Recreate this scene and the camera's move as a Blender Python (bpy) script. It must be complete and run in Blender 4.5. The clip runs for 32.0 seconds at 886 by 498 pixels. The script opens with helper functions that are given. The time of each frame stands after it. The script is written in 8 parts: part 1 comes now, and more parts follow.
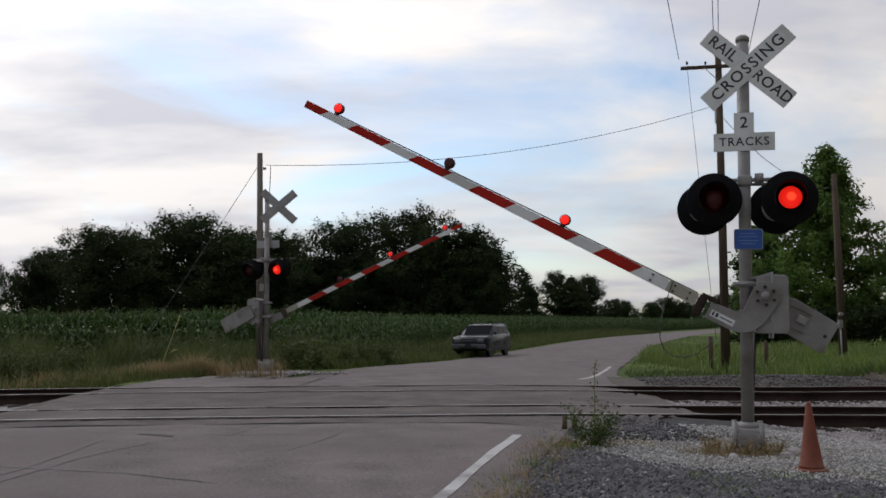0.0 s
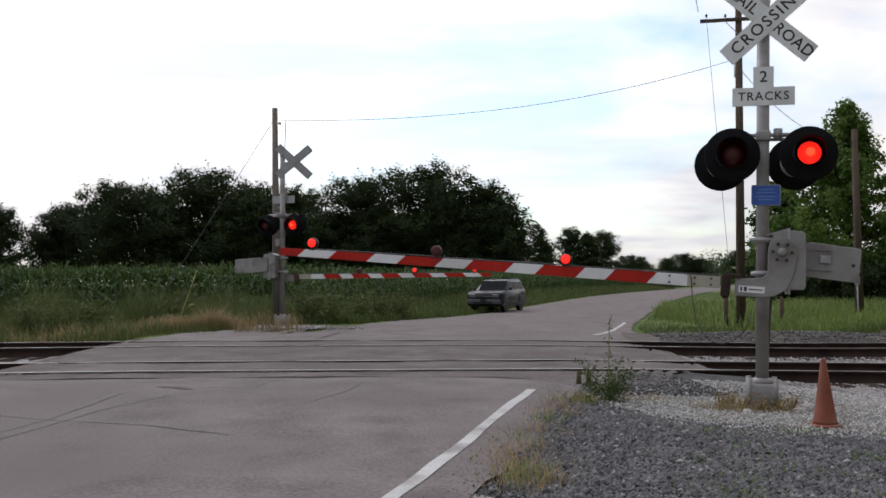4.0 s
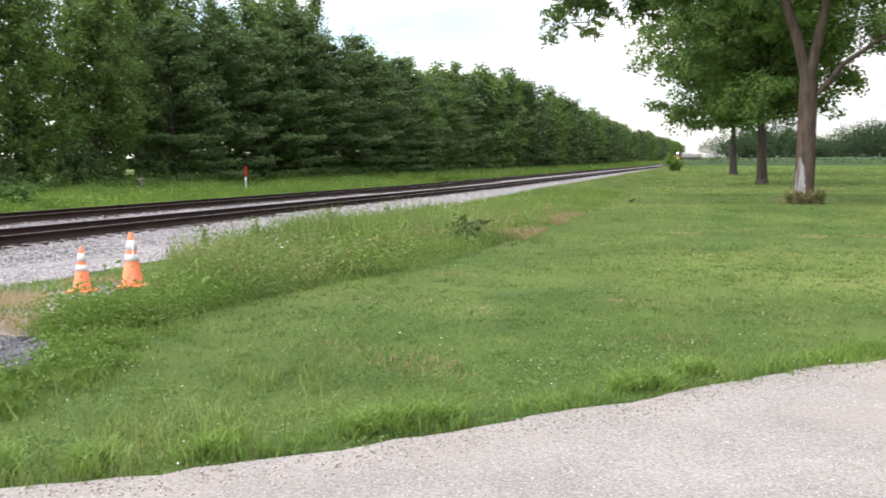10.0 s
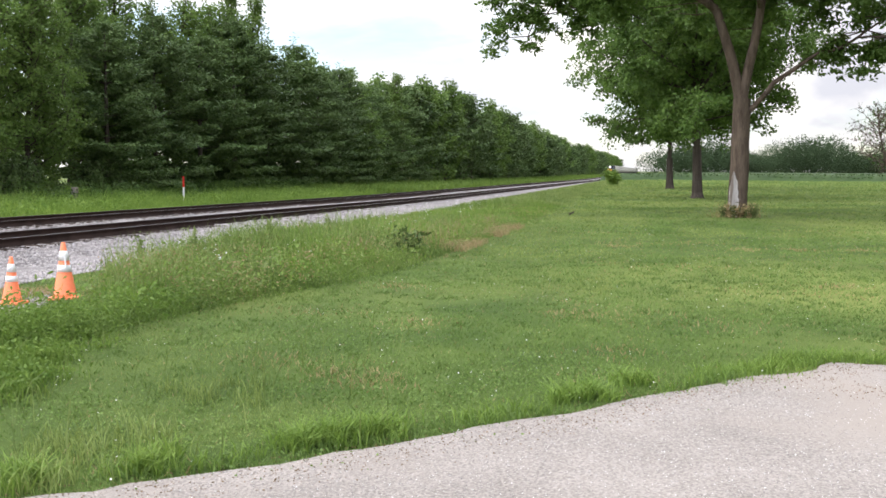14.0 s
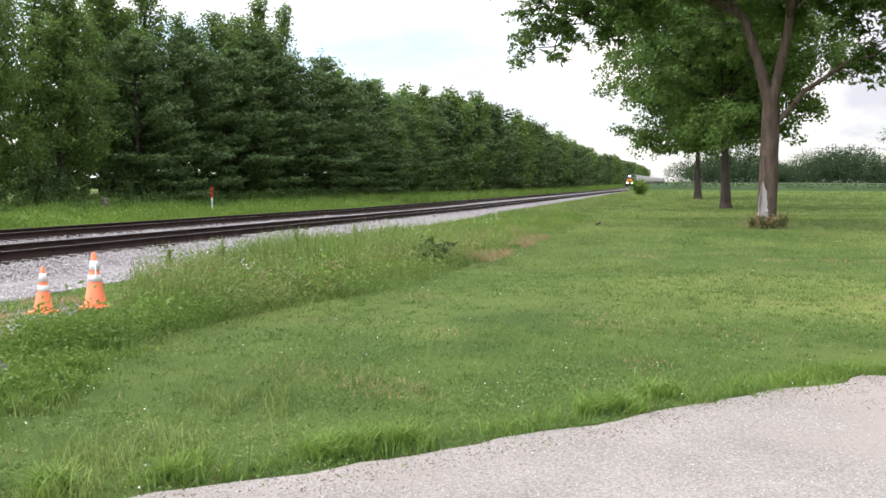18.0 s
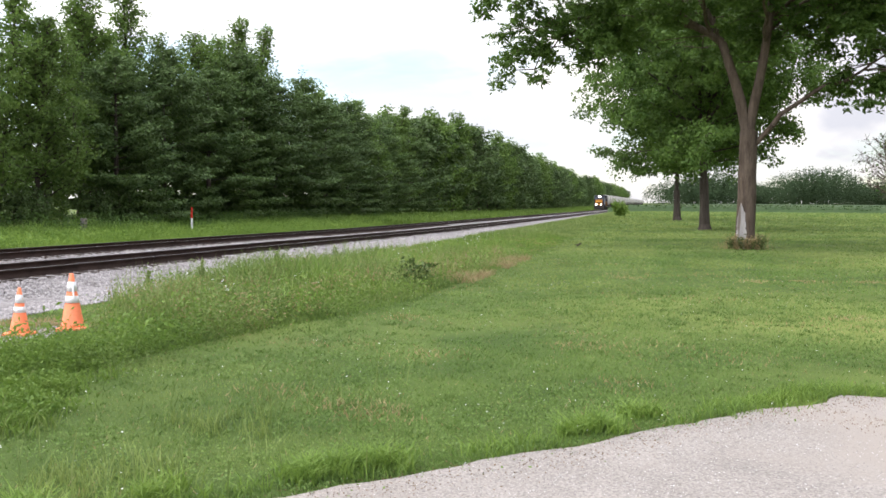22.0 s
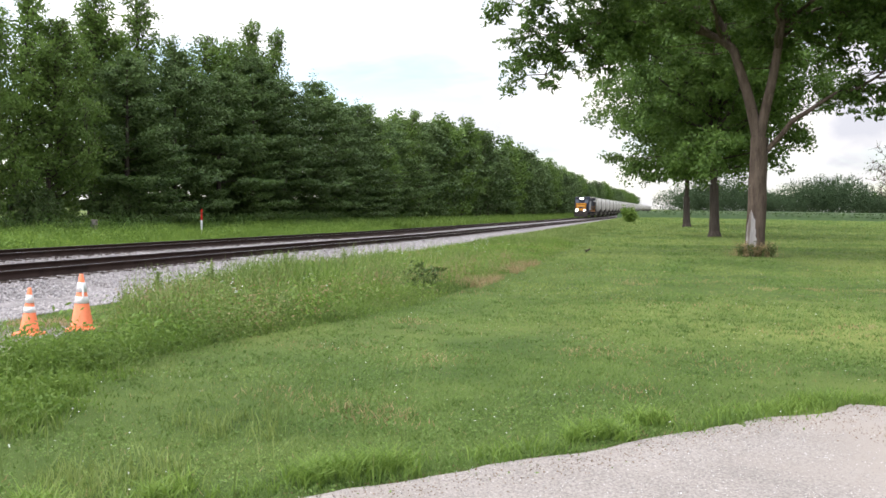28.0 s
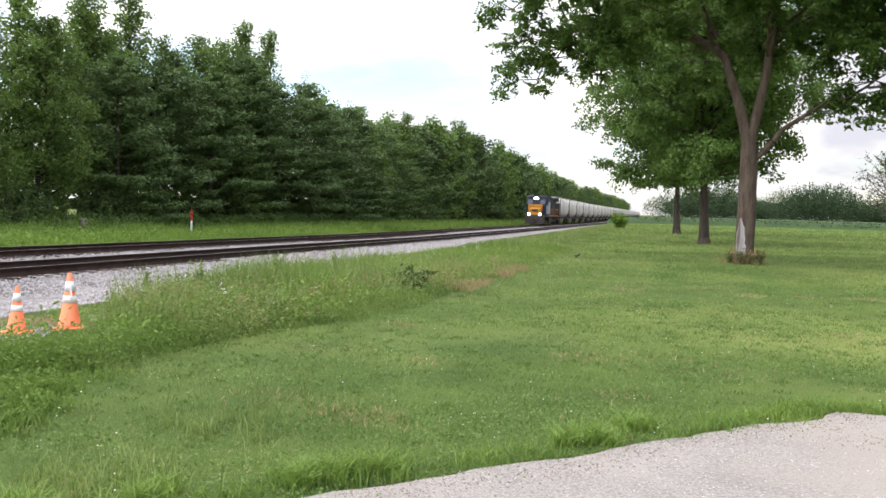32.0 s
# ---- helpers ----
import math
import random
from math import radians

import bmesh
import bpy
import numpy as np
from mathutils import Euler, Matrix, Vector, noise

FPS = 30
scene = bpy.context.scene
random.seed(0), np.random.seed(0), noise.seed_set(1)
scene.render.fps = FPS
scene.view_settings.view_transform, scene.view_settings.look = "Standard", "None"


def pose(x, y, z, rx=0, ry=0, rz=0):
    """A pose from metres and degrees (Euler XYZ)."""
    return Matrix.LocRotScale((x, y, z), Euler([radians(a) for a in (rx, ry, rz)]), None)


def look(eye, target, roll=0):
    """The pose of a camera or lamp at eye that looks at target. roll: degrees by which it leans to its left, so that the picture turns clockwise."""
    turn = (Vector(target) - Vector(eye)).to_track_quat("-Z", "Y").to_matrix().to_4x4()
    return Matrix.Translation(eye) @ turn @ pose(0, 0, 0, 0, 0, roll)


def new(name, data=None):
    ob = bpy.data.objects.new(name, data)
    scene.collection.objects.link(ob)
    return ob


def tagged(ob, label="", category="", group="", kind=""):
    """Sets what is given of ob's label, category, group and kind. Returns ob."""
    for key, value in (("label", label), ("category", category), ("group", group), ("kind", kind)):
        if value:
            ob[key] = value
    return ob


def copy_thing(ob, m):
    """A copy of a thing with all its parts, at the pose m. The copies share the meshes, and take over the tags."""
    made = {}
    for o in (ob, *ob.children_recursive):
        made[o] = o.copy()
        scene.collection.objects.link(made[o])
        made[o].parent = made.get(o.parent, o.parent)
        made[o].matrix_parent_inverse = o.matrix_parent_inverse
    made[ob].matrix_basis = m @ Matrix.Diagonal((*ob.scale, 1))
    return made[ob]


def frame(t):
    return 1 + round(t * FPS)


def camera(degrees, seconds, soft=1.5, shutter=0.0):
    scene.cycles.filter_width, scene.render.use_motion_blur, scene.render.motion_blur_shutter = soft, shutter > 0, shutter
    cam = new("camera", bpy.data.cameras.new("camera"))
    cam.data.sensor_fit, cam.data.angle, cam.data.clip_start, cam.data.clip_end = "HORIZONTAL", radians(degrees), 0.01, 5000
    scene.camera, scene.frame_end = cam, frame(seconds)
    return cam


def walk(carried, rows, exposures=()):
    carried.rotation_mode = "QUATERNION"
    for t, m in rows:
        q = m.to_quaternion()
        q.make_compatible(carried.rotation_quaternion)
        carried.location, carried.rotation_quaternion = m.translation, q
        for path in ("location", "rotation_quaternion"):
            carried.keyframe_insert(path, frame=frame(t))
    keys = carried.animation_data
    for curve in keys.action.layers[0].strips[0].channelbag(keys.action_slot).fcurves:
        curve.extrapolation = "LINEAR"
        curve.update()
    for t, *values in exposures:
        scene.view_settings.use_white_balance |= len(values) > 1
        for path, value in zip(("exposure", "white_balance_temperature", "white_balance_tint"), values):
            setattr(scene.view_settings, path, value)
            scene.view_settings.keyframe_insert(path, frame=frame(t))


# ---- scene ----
# ---- camera ----
# seconds, x, y, z, heading, tilt, lean
PATH = [
    (0.0, 0.000, 0.000, 1.500, -0.00, 4.64, -0.39),
    (0.5, 0.000, 0.000, 1.500, 0.51, 4.41, -0.38),
    (1.0, 0.000, 0.000, 1.500, 0.69, 4.06, -0.23),
    (1.5, 0.000, 0.000, 1.500, 0.75, 3.65, -0.44),
    (2.0, 0.000, 0.000, 1.500, 0.87, 3.24, -0.38),
    (2.5, 0.000, 0.000, 1.500, 0.95, 2.91, -0.46),
    (3.0, 0.000, 0.000, 1.500, 0.97, 2.55, -0.31),
    (3.5, 0.000, 0.000, 1.500, 1.00, 2.19, -0.26),
    (5.5, 0.000, 0.000, 1.500, 0.68, 1.49, -0.16),
    (6.0, 0.000, 0.000, 1.500, -0.06, 1.49, -0.40),
    (6.5, 0.040, 0.025, 1.477, -4.65, 1.27, -0.21),
    (7.0, 0.069, 0.028, 1.469, -12.76, 0.50, -0.80),
    (7.5, 0.107, 0.042, 1.463, -22.18, -0.40, -0.74),
    (8.0, 0.127, 0.019, 1.460, -31.24, -1.94, -1.48),
    (8.5, 0.146, 0.033, 1.466, -40.90, -3.67, -1.50),
    (9.0, 0.094, 0.072, 1.465, -51.55, -4.64, -1.28),
    (9.5, 0.049, 0.036, 1.484, -60.66, -5.27, -0.43),
    (10.0, 0.000, 0.000, 1.500, -67.44, -5.62, -0.25),
    (10.5, 0.000, 0.000, 1.500, -72.18, -5.89, 0.55),
    (11.0, 0.000, 0.000, 1.500, -73.16, -6.26, 0.74),
    (11.5, 0.000, 0.000, 1.500, -72.87, -6.44, -0.23),
    (12.0, 0.000, 0.000, 1.500, -72.89, -6.27, -0.01),
    (12.5, 0.000, 0.000, 1.500, -72.61, -5.78, -0.27),
    (13.0, 0.000, 0.000, 1.500, -72.22, -5.04, -0.23),
    (13.5, 0.000, 0.000, 1.500, -71.60, -4.88, -0.02),
    (14.0, 0.000, 0.000, 1.500, -71.11, -4.89, 0.30),
    (14.5, 0.000, 0.000, 1.500, -70.80, -4.89, -0.06),
    (16.5, 0.000, 0.000, 1.500, -70.06, -4.49, -0.26),
    (17.0, 0.000, 0.000, 1.500, -69.87, -4.41, 0.03),
    (17.5, 0.000, 0.000, 1.500, -69.76, -4.31, 0.03),
    (18.0, 0.000, 0.000, 1.500, -69.47, -4.26, 0.23),
    (18.5, 0.000, 0.000, 1.500, -69.13, -4.17, 0.63),
    (19.0, 0.000, 0.000, 1.500, -69.18, -3.99, 0.63),
    (19.5, 0.000, 0.000, 1.500, -69.59, -3.86, 0.13),
    (20.0, 0.000, 0.000, 1.500, -70.02, -3.65, 0.17),
    (20.5, 0.000, 0.000, 1.500, -70.17, -3.52, 0.40),
    (21.0, 0.000, 0.000, 1.500, -70.22, -3.34, 0.52),
    (21.5, 0.000, 0.000, 1.500, -70.24, -3.07, 0.33),
    (22.0, 0.000, 0.000, 1.500, -70.65, -2.95, 0.32),
    (22.5, 0.000, 0.000, 1.500, -71.28, -2.88, 0.23),
    (23.0, 0.000, 0.000, 1.500, -72.05, -2.91, 0.52),
    (23.5, 0.000, 0.000, 1.500, -72.54, -3.06, 0.57),
    (24.0, 0.000, 0.000, 1.500, -72.67, -3.16, 0.79),
    (24.5, 0.000, 0.000, 1.500, -72.57, -3.13, 0.62),
    (25.0, 0.000, 0.000, 1.500, -72.34, -3.17, 0.39),
    (25.5, 0.000, 0.000, 1.500, -72.05, -3.18, 0.62),
    (27.5, 0.000, 0.000, 1.500, -70.37, -2.72, 0.99),
    (28.0, 0.000, 0.000, 1.500, -70.10, -2.69, 0.85),
    (28.5, 0.000, 0.000, 1.500, -70.14, -2.74, 1.02),
    (29.0, 0.000, 0.000, 1.500, -70.32, -2.79, 0.99),
    (29.5, 0.000, 0.000, 1.500, -70.35, -2.80, 0.49),
    (30.0, 0.000, 0.000, 1.500, -70.50, -2.80, 0.81),
    (30.5, 0.000, 0.000, 1.500, -70.66, -2.79, 1.23),
    (31.0, 0.000, 0.000, 1.500, -70.97, -2.69, 1.56),
    (31.5, 0.000, 0.000, 1.500, -70.94, -2.50, 1.60),
    (32.0, 0.000, 0.000, 1.500, -70.70, -2.46, 1.59),
]
EXPOSURES = [(0.0, -1.27), (1.0, -1.12), (3.0, -0.88), (6.0, -0.58), (6.6, -0.62), (7.0, -0.76), (7.5, -0.66), (8.0, -0.12), (8.3, 0.3), (8.7, 0.58), (9.2, 0.74), (11.0, 0.63), (32.0, 0.61)]
cam = camera(51.19, 32.0, soft=1.6, shutter=0.22)
walk(cam, [(t, pose(x, y, z, 90 + tilt, 0, head) @ pose(0, 0, 0, 0, 0, lean)) for t, x, y, z, head, tilt, lean in PATH], EXPOSURES)

# ---- light ----
SUN_AZ, SUN_EL = 318.0, 48.0  # a veiled sun, behind the clouds


def make_world():
    w = bpy.data.worlds.new("sky")
    scene.world = w
    w.use_nodes = True
    nt = w.node_tree
    nt.nodes.clear()
    N, L = nt.nodes.new, nt.links.new
    out, bg = N("ShaderNodeOutputWorld"), N("ShaderNodeBackground")
    sky = N("ShaderNodeTexSky")
    sky.sky_type, sky.sun_disc = "NISHITA", False
    sky.sun_elevation, sky.sun_rotation = radians(SUN_EL), radians(SUN_AZ)
    sky.air_density, sky.dust_density = 1.0, 0.6
    dim = N("ShaderNodeMix")
    dim.data_type, dim.blend_type = "RGBA", "MULTIPLY"
    dim.inputs[0].default_value = 1.0
    dim.inputs[7].default_value = (SKY, SKY, SKY, 1)
    L(sky.outputs[0], dim.inputs[6])
    co, sep = N("ShaderNodeTexCoord"), N("ShaderNodeSeparateXYZ")
    L(co.outputs["Generated"], sep.inputs[0])
    lift = N("ShaderNodeMath")
    lift.operation = "ADD"
    lift.inputs[1].default_value = 0.22
    L(sep.outputs[2], lift.inputs[0])
    flat = N("ShaderNodeVectorMath")
    flat.operation = "DIVIDE"
    comb = N("ShaderNodeCombineXYZ")
    for k in range(3):
        L(lift.outputs[0], comb.inputs[k])
    L(co.outputs["Generated"], flat.inputs[0])
    L(comb.outputs[0], flat.inputs[1])
    n1 = N("ShaderNodeTexNoise")
    n1.inputs["Scale"].default_value, n1.inputs["Detail"].default_value, n1.inputs["Roughness"].default_value = 1.1, 7, 0.55
    n1.inputs["Distortion"].default_value = 0.6
    L(flat.outputs[0], n1.inputs["Vector"])
    cover = N("ShaderNodeValToRGB")
    cover.color_ramp.elements[0].position, cover.color_ramp.elements[1].position = 0.33, 0.56
    L(n1.outputs[0], cover.inputs[0])
    n2 = N("ShaderNodeTexNoise")
    n2.inputs["Scale"].default_value, n2.inputs["Detail"].default_value = 2.6, 6
    mp = N("ShaderNodeMapping")
    mp.inputs["Location"].default_value = (3.1, 7.7, 1.3)
    mp.inputs["Scale"].default_value = (0.5, 1.0, 1.0)
    L(flat.outputs[0], mp.inputs[0])
    L(mp.outputs[0], n2.inputs["Vector"])
    shade = N("ShaderNodeValToRGB")
    shade.color_ramp.elements[0].position, shade.color_ramp.elements[1].position = 0.36, 0.60
    shade.color_ramp.elements[0].color = (0.64, 0.645, 0.71, 1)
    shade.color_ramp.elements[1].color = (0.99, 0.955, 0.935, 1)
    L(n2.outputs[0], shade.inputs[0])
    mix = N("ShaderNodeMix")
    mix.data_type = "RGBA"
    L(cover.outputs[0], mix.inputs[0])
    L(dim.outputs[2], mix.inputs[6])
    L(shade.outputs[0], mix.inputs[7])
    # an overcast dome: darker towards the horizon
    dome = N("ShaderNodeMapRange")
    dome.inputs[1].default_value, dome.inputs[2].default_value = 0.0, 1.0
    dome.inputs[3].default_value, dome.inputs[4].default_value = CLOUD * 0.80, CLOUD * 1.10
    L(sep.outputs[2], dome.inputs[0])
    # the veiled sun brightens its own side of the sky
    side = N("ShaderNodeVectorMath")
    side.operation = "DOT_PRODUCT"
    side.inputs[1].default_value = SUN_FROM
    L(co.outputs["Generated"], side.inputs[0])
    veil = N("ShaderNodeMath")
    veil.operation = "POWER"
    veil.inputs[0].default_value = VEIL
    L(side.outputs["Value"], veil.inputs[1])
    glare = N("ShaderNodeMath")
    glare.operation = "MULTIPLY"
    L(dome.outputs[0], glare.inputs[0])
    L(veil.outputs[0], glare.inputs[1])
    L(mix.outputs[2], bg.inputs[0])
    L(glare.outputs[0], bg.inputs[1])
    L(bg.outputs[0], out.inputs[0])


SKY, CLOUD, VEIL = 0.15, 1.5, 2.5
SUN_FROM = (math.sin(radians(SUN_AZ)) * math.cos(radians(SUN_EL)), math.cos(radians(SUN_AZ)) * math.cos(radians(SUN_EL)), math.sin(radians(SUN_EL)))
make_world()
sun = new("sun", bpy.data.lights.new("sun", "SUN"))
sun.data.energy, sun.data.angle, sun.data.color = 1.0, radians(20), (1.0, 0.95, 0.88)
sun.matrix_world = look((0, 0, 0), tuple(-c for c in SUN_FROM))


# ---- materials ----
def mat(name, a, b, scale=4.0, rough=0.75, metal=0.0, bump=0.25, grain=60.0, c=None, big=0.35, stretch=(1, 1, 1), island=0.0, each=0.0, gain=1.7, speck=0.9):
    """A surface of two colours mixed by a coarse and a fine noise, with stains of a third; its relief follows the fine noise."""
    m = bpy.data.materials.new(name)
    m.use_nodes = True
    nt = m.node_tree
    N, L = nt.nodes.new, nt.links.new
    p = nt.nodes["Principled BSDF"]
    co, mp = N("ShaderNodeTexCoord"), N("ShaderNodeMapping")
    mp.inputs["Scale"].default_value = stretch
    L(co.outputs["Object"], mp.inputs[0])
    coarse, fine = N("ShaderNodeTexNoise"), N("ShaderNodeTexNoise")
    for n, s, d in ((coarse, scale, 5), (fine, grain, 4)):
        n.inputs["Scale"].default_value, n.inputs["Detail"].default_value = s, d
        L(mp.outputs[0], n.inputs["Vector"])
    add = N("ShaderNodeMath")
    add.operation, add.use_clamp = "MULTIPLY_ADD", True
    L(fine.outputs[0], add.inputs[0])
    add.inputs[1].default_value = speck
    sub = N("ShaderNodeMath")
    sub.operation = "MULTIPLY_ADD"
    L(coarse.outputs[0], sub.inputs[0])
    sub.inputs[1].default_value, sub.inputs[2].default_value = gain, 0.5 - speck / 2 - gain / 2
    L(sub.outputs[0], add.inputs[2])
    mix = N("ShaderNodeMix")
    mix.data_type = "RGBA"
    mix.inputs[6].default_value, mix.inputs[7].default_value = (*a, 1), (*b, 1)
    L(add.outputs[0], mix.inputs[0])
    colour = mix.outputs[2]
    if c:
        stain, ramp = N("ShaderNodeTexNoise"), N("ShaderNodeValToRGB")
        stain.inputs["Scale"].default_value, stain.inputs["Detail"].default_value = big, 6
        L(mp.outputs[0], stain.inputs["Vector"])
        ramp.color_ramp.elements[0].position, ramp.color_ramp.elements[1].position = 0.48, 0.66
        L(stain.outputs[0], ramp.inputs[0])
        m2 = N("ShaderNodeMix")
        m2.data_type = "RGBA"
        L(ramp.outputs[0], m2.inputs[0])
        L(colour, m2.inputs[6])
        m2.inputs[7].default_value = (*c, 1)
        colour = m2.outputs[2]
    if island or each:
        src = N("ShaderNodeNewGeometry").outputs["Random Per Island"] if island else N("ShaderNodeObjectInfo").outputs["Random"]
        hsv, ran = N("ShaderNodeHueSaturation"), N("ShaderNodeMapRange")
        k = island or each
        ran.inputs[3].default_value, ran.inputs[4].default_value = 1 - k, 1 + k
        L(src, ran.inputs[0])
        L(ran.outputs[0], hsv.inputs["Value"])
        L(colour, hsv.inputs["Color"])
        colour = hsv.outputs[0]
    L(colour, p.inputs["Base Color"])
    p.inputs["Roughness"].default_value, p.inputs["Metallic"].default_value = rough, metal
    if rough > 0.78:
        p.inputs["Specular IOR Level"].default_value = 0.12
    if bump:
        bp = N("ShaderNodeBump")
        bp.inputs["Strength"].default_value, bp.inputs["Distance"].default_value = bump, 0.02
        L(fine.outputs[0], bp.inputs["Height"])
        L(bp.outputs[0], p.inputs["Normal"])
    return m


def leaf_mat(name, a, b, glow=0.35, spread=0.3, rough=0.6, tree=0.12):
    """Leaves: part of the light passes through; every leaf and every plant differs a little."""
    m = bpy.data.materials.new(name)
    m.use_nodes = True
    nt = m.node_tree
    N, L = nt.nodes.new, nt.links.new
    p, out = nt.nodes["Principled BSDF"], nt.nodes["Material Output"]
    geo, info, co = N("ShaderNodeNewGeometry"), N("ShaderNodeObjectInfo"), N("ShaderNodeTexCoord")
    noise_ = N("ShaderNodeTexNoise")
    noise_.inputs["Scale"].default_value, noise_.inputs["Detail"].default_value = 0.5, 3
    L(co.outputs["Object"], noise_.inputs["Vector"])
    half = N("ShaderNodeMath")
    half.operation = "MULTIPLY_ADD"
    L(geo.outputs["Random Per Island"], half.inputs[0])
    half.inputs[1].default_value = 0.6
    sh = N("ShaderNodeMath")
    sh.operation = "MULTIPLY_ADD"
    L(noise_.outputs[0], sh.inputs[0])
    sh.inputs[1].default_value, sh.inputs[2].default_value = 1.2, -0.4
    L(sh.outputs[0], half.inputs[2])
    mix = N("ShaderNodeMix")
    mix.data_type = "RGBA"
    mix.inputs[6].default_value, mix.inputs[7].default_value = (*a, 1), (*b, 1)
    L(half.outputs[0], mix.inputs[0])
    hsv, ran = N("ShaderNodeHueSaturation"), N("ShaderNodeMapRange")
    ran.inputs[3].default_value, ran.inputs[4].default_value = 1 - tree, 1 + tree
    L(info.outputs["Random"], ran.inputs[0])
    L(ran.outputs[0], hsv.inputs["Value"])
    L(mix.outputs[2], hsv.inputs["Color"])
    L(hsv.outputs[0], p.inputs["Base Color"])
    p.inputs["Roughness"].default_value = rough
    p.inputs["Specular IOR Level"].default_value = 0.25
    tr, ms = N("ShaderNodeBsdfTranslucent"), N("ShaderNodeMixShader")
    L(hsv.outputs[0], tr.inputs[0])
    ms.inputs[0].default_value = glow
    L(p.outputs[0], ms.inputs[1])
    L(tr.outputs[0], ms.inputs[2])
    L(ms.outputs[0], out.inputs[0])
    return m


def glow_mat(name, colour, strength):
    m = bpy.data.materials.new(name)
    m.use_nodes = True
    p = m.node_tree.nodes["Principled BSDF"]
    p.inputs["Base Color"].default_value = (*colour, 1)
    p.inputs["Emission Color"].default_value = (*colour, 1)
    p.inputs["Emission Strength"].default_value = strength
    return m


def glass_mat(name, colour, rough=0.05, clear=0.0):
    m = bpy.data.materials.new(name)
    m.use_nodes = True
    p = m.node_tree.nodes["Principled BSDF"]
    p.inputs["Base Color"].default_value = (*colour, 1)
    p.inputs["Roughness"].default_value = rough
    p.inputs["Transmission Weight"].default_value = clear
    return m


ASPHALT = mat("asphalt", (0.100, 0.084, 0.080), (0.205, 0.174, 0.168), 1.4, 0.85, 0, 0.5, 34, (0.135, 0.113, 0.109), 0.35, gain=1.7, speck=1.8)
ASPHALT_DARK = mat("asphalt_apron", (0.066, 0.054, 0.050), (0.165, 0.139, 0.130), 1.6, 0.85, 0, 0.6, 26, (0.098, 0.081, 0.075), 0.7, speck=1.5)
GRAVEL_BROWN = mat("brown_gravel", (0.055, 0.046, 0.040), (0.150, 0.130, 0.116), 2.2, 0.9, 0, 1.0, 18, (0.10, 0.088, 0.075), 0.4)
STONE_BROWN = mat("brown_stone", (0.075, 0.066, 0.060), (0.185, 0.168, 0.155), 5, 0.85, 0, 0.3, 40, island=0.4)
STRAW_SOIL = mat("straw_soil", (0.15, 0.115, 0.075), (0.30, 0.26, 0.20), 2.2, 0.95, 0, 0.9, 24, (0.22, 0.205, 0.185), 0.9, speck=1.6)
CONCRETE = mat("driveway_concrete", (0.164, 0.146, 0.129), (0.345, 0.308, 0.274), 1.2, 0.85, 0, 0.6, 75, (0.280, 0.244, 0.210), 0.5, gain=0.9, speck=2.4)
PAINT = mat("road_paint", (0.320, 0.310, 0.296), (0.490, 0.480, 0.464), 3.0, 0.7, 0, 0.3, 70, (0.210, 0.196, 0.186), 2.0, speck=1.8)
TAR = mat("tar", (0.03, 0.028, 0.027), (0.07, 0.065, 0.06), 3, 0.6)
GRASS_GROUND = mat("grass_ground", (0.034, 0.060, 0.012), (0.080, 0.115, 0.024), 1.0, 0.9, 0, 0.5, 45, (0.135, 0.16, 0.04), 0.12)
BALLAST = mat("ballast", (0.085, 0.078, 0.075), (0.310, 0.287, 0.278), 2.0, 0.9, 0, 1.0, 16, (0.185, 0.166, 0.155), 0.3, speck=1.8)
STONE_PALE = mat("pale_stone", (0.195, 0.178, 0.170), (0.375, 0.345, 0.332), 5, 0.85, 0, 0.3, 40, island=0.35)
STONE_WHITE = mat("white_grit", (0.38, 0.36, 0.34), (0.60, 0.58, 0.55), 5, 0.85, 0, 0.2, 40, island=0.3)
STONE_DARK = mat("dark_stone", (0.066, 0.064, 0.067), (0.158, 0.153, 0.154), 5, 0.8, 0, 0.3, 40, island=0.4)
GRAVEL_DARK = mat("dark_gravel", (0.030, 0.029, 0.029), (0.088, 0.086, 0.087), 3, 0.9, 0, 1.0, 22)
LIMESTONE = mat("limestone_gravel", (0.11, 0.105, 0.096), (0.255, 0.247, 0.235), 2.5, 0.9, 0, 0.8, 25, (0.178, 0.152, 0.105), 0.7)
SAND = mat("sand_spoil", (0.140, 0.118, 0.095), (0.255, 0.226, 0.190), 2.5, 0.95, 0, 0.9, 18, (0.095, 0.086, 0.060), 0.7, speck=1.7)
RAIL_RUST = mat("rusty_rail", (0.019, 0.012, 0.010), (0.050, 0.031, 0.025), 3, 0.8, 0.0, 0.3, 60)
RAIL_TOP = mat("rail_head", (0.24, 0.22, 0.21), (0.40, 0.38, 0.37), 6, 0.32, 1.0, 0.05, 80)
TIE = mat("creosoted_tie", (0.03, 0.022, 0.018), (0.075, 0.055, 0.042), 6, 0.9, 0, 0.5, 40, each=0.3)
GALV = mat("galvanised_steel", (0.27, 0.27, 0.275), (0.40, 0.40, 0.405), 5, 0.55, 0.35, 0.1, 60, (0.25, 0.235, 0.22), 2.0)
SILVER = mat("silver_paint", (0.200, 0.188, 0.180), (0.315, 0.298, 0.288), 4, 0.55, 0.2, 0.12, 70, (0.150, 0.132, 0.115), 2.2)
BLACK = mat("black_paint", (0.004, 0.004, 0.0045), (0.009, 0.009, 0.0095), 5, 0.8, 0, 0.1, 60)
WHITE = mat("white_reflective", (0.62, 0.62, 0.61), (0.76, 0.76, 0.75), 3, 0.5, 0, 0.05, 90, (0.56, 0.55, 0.53), 2.5)
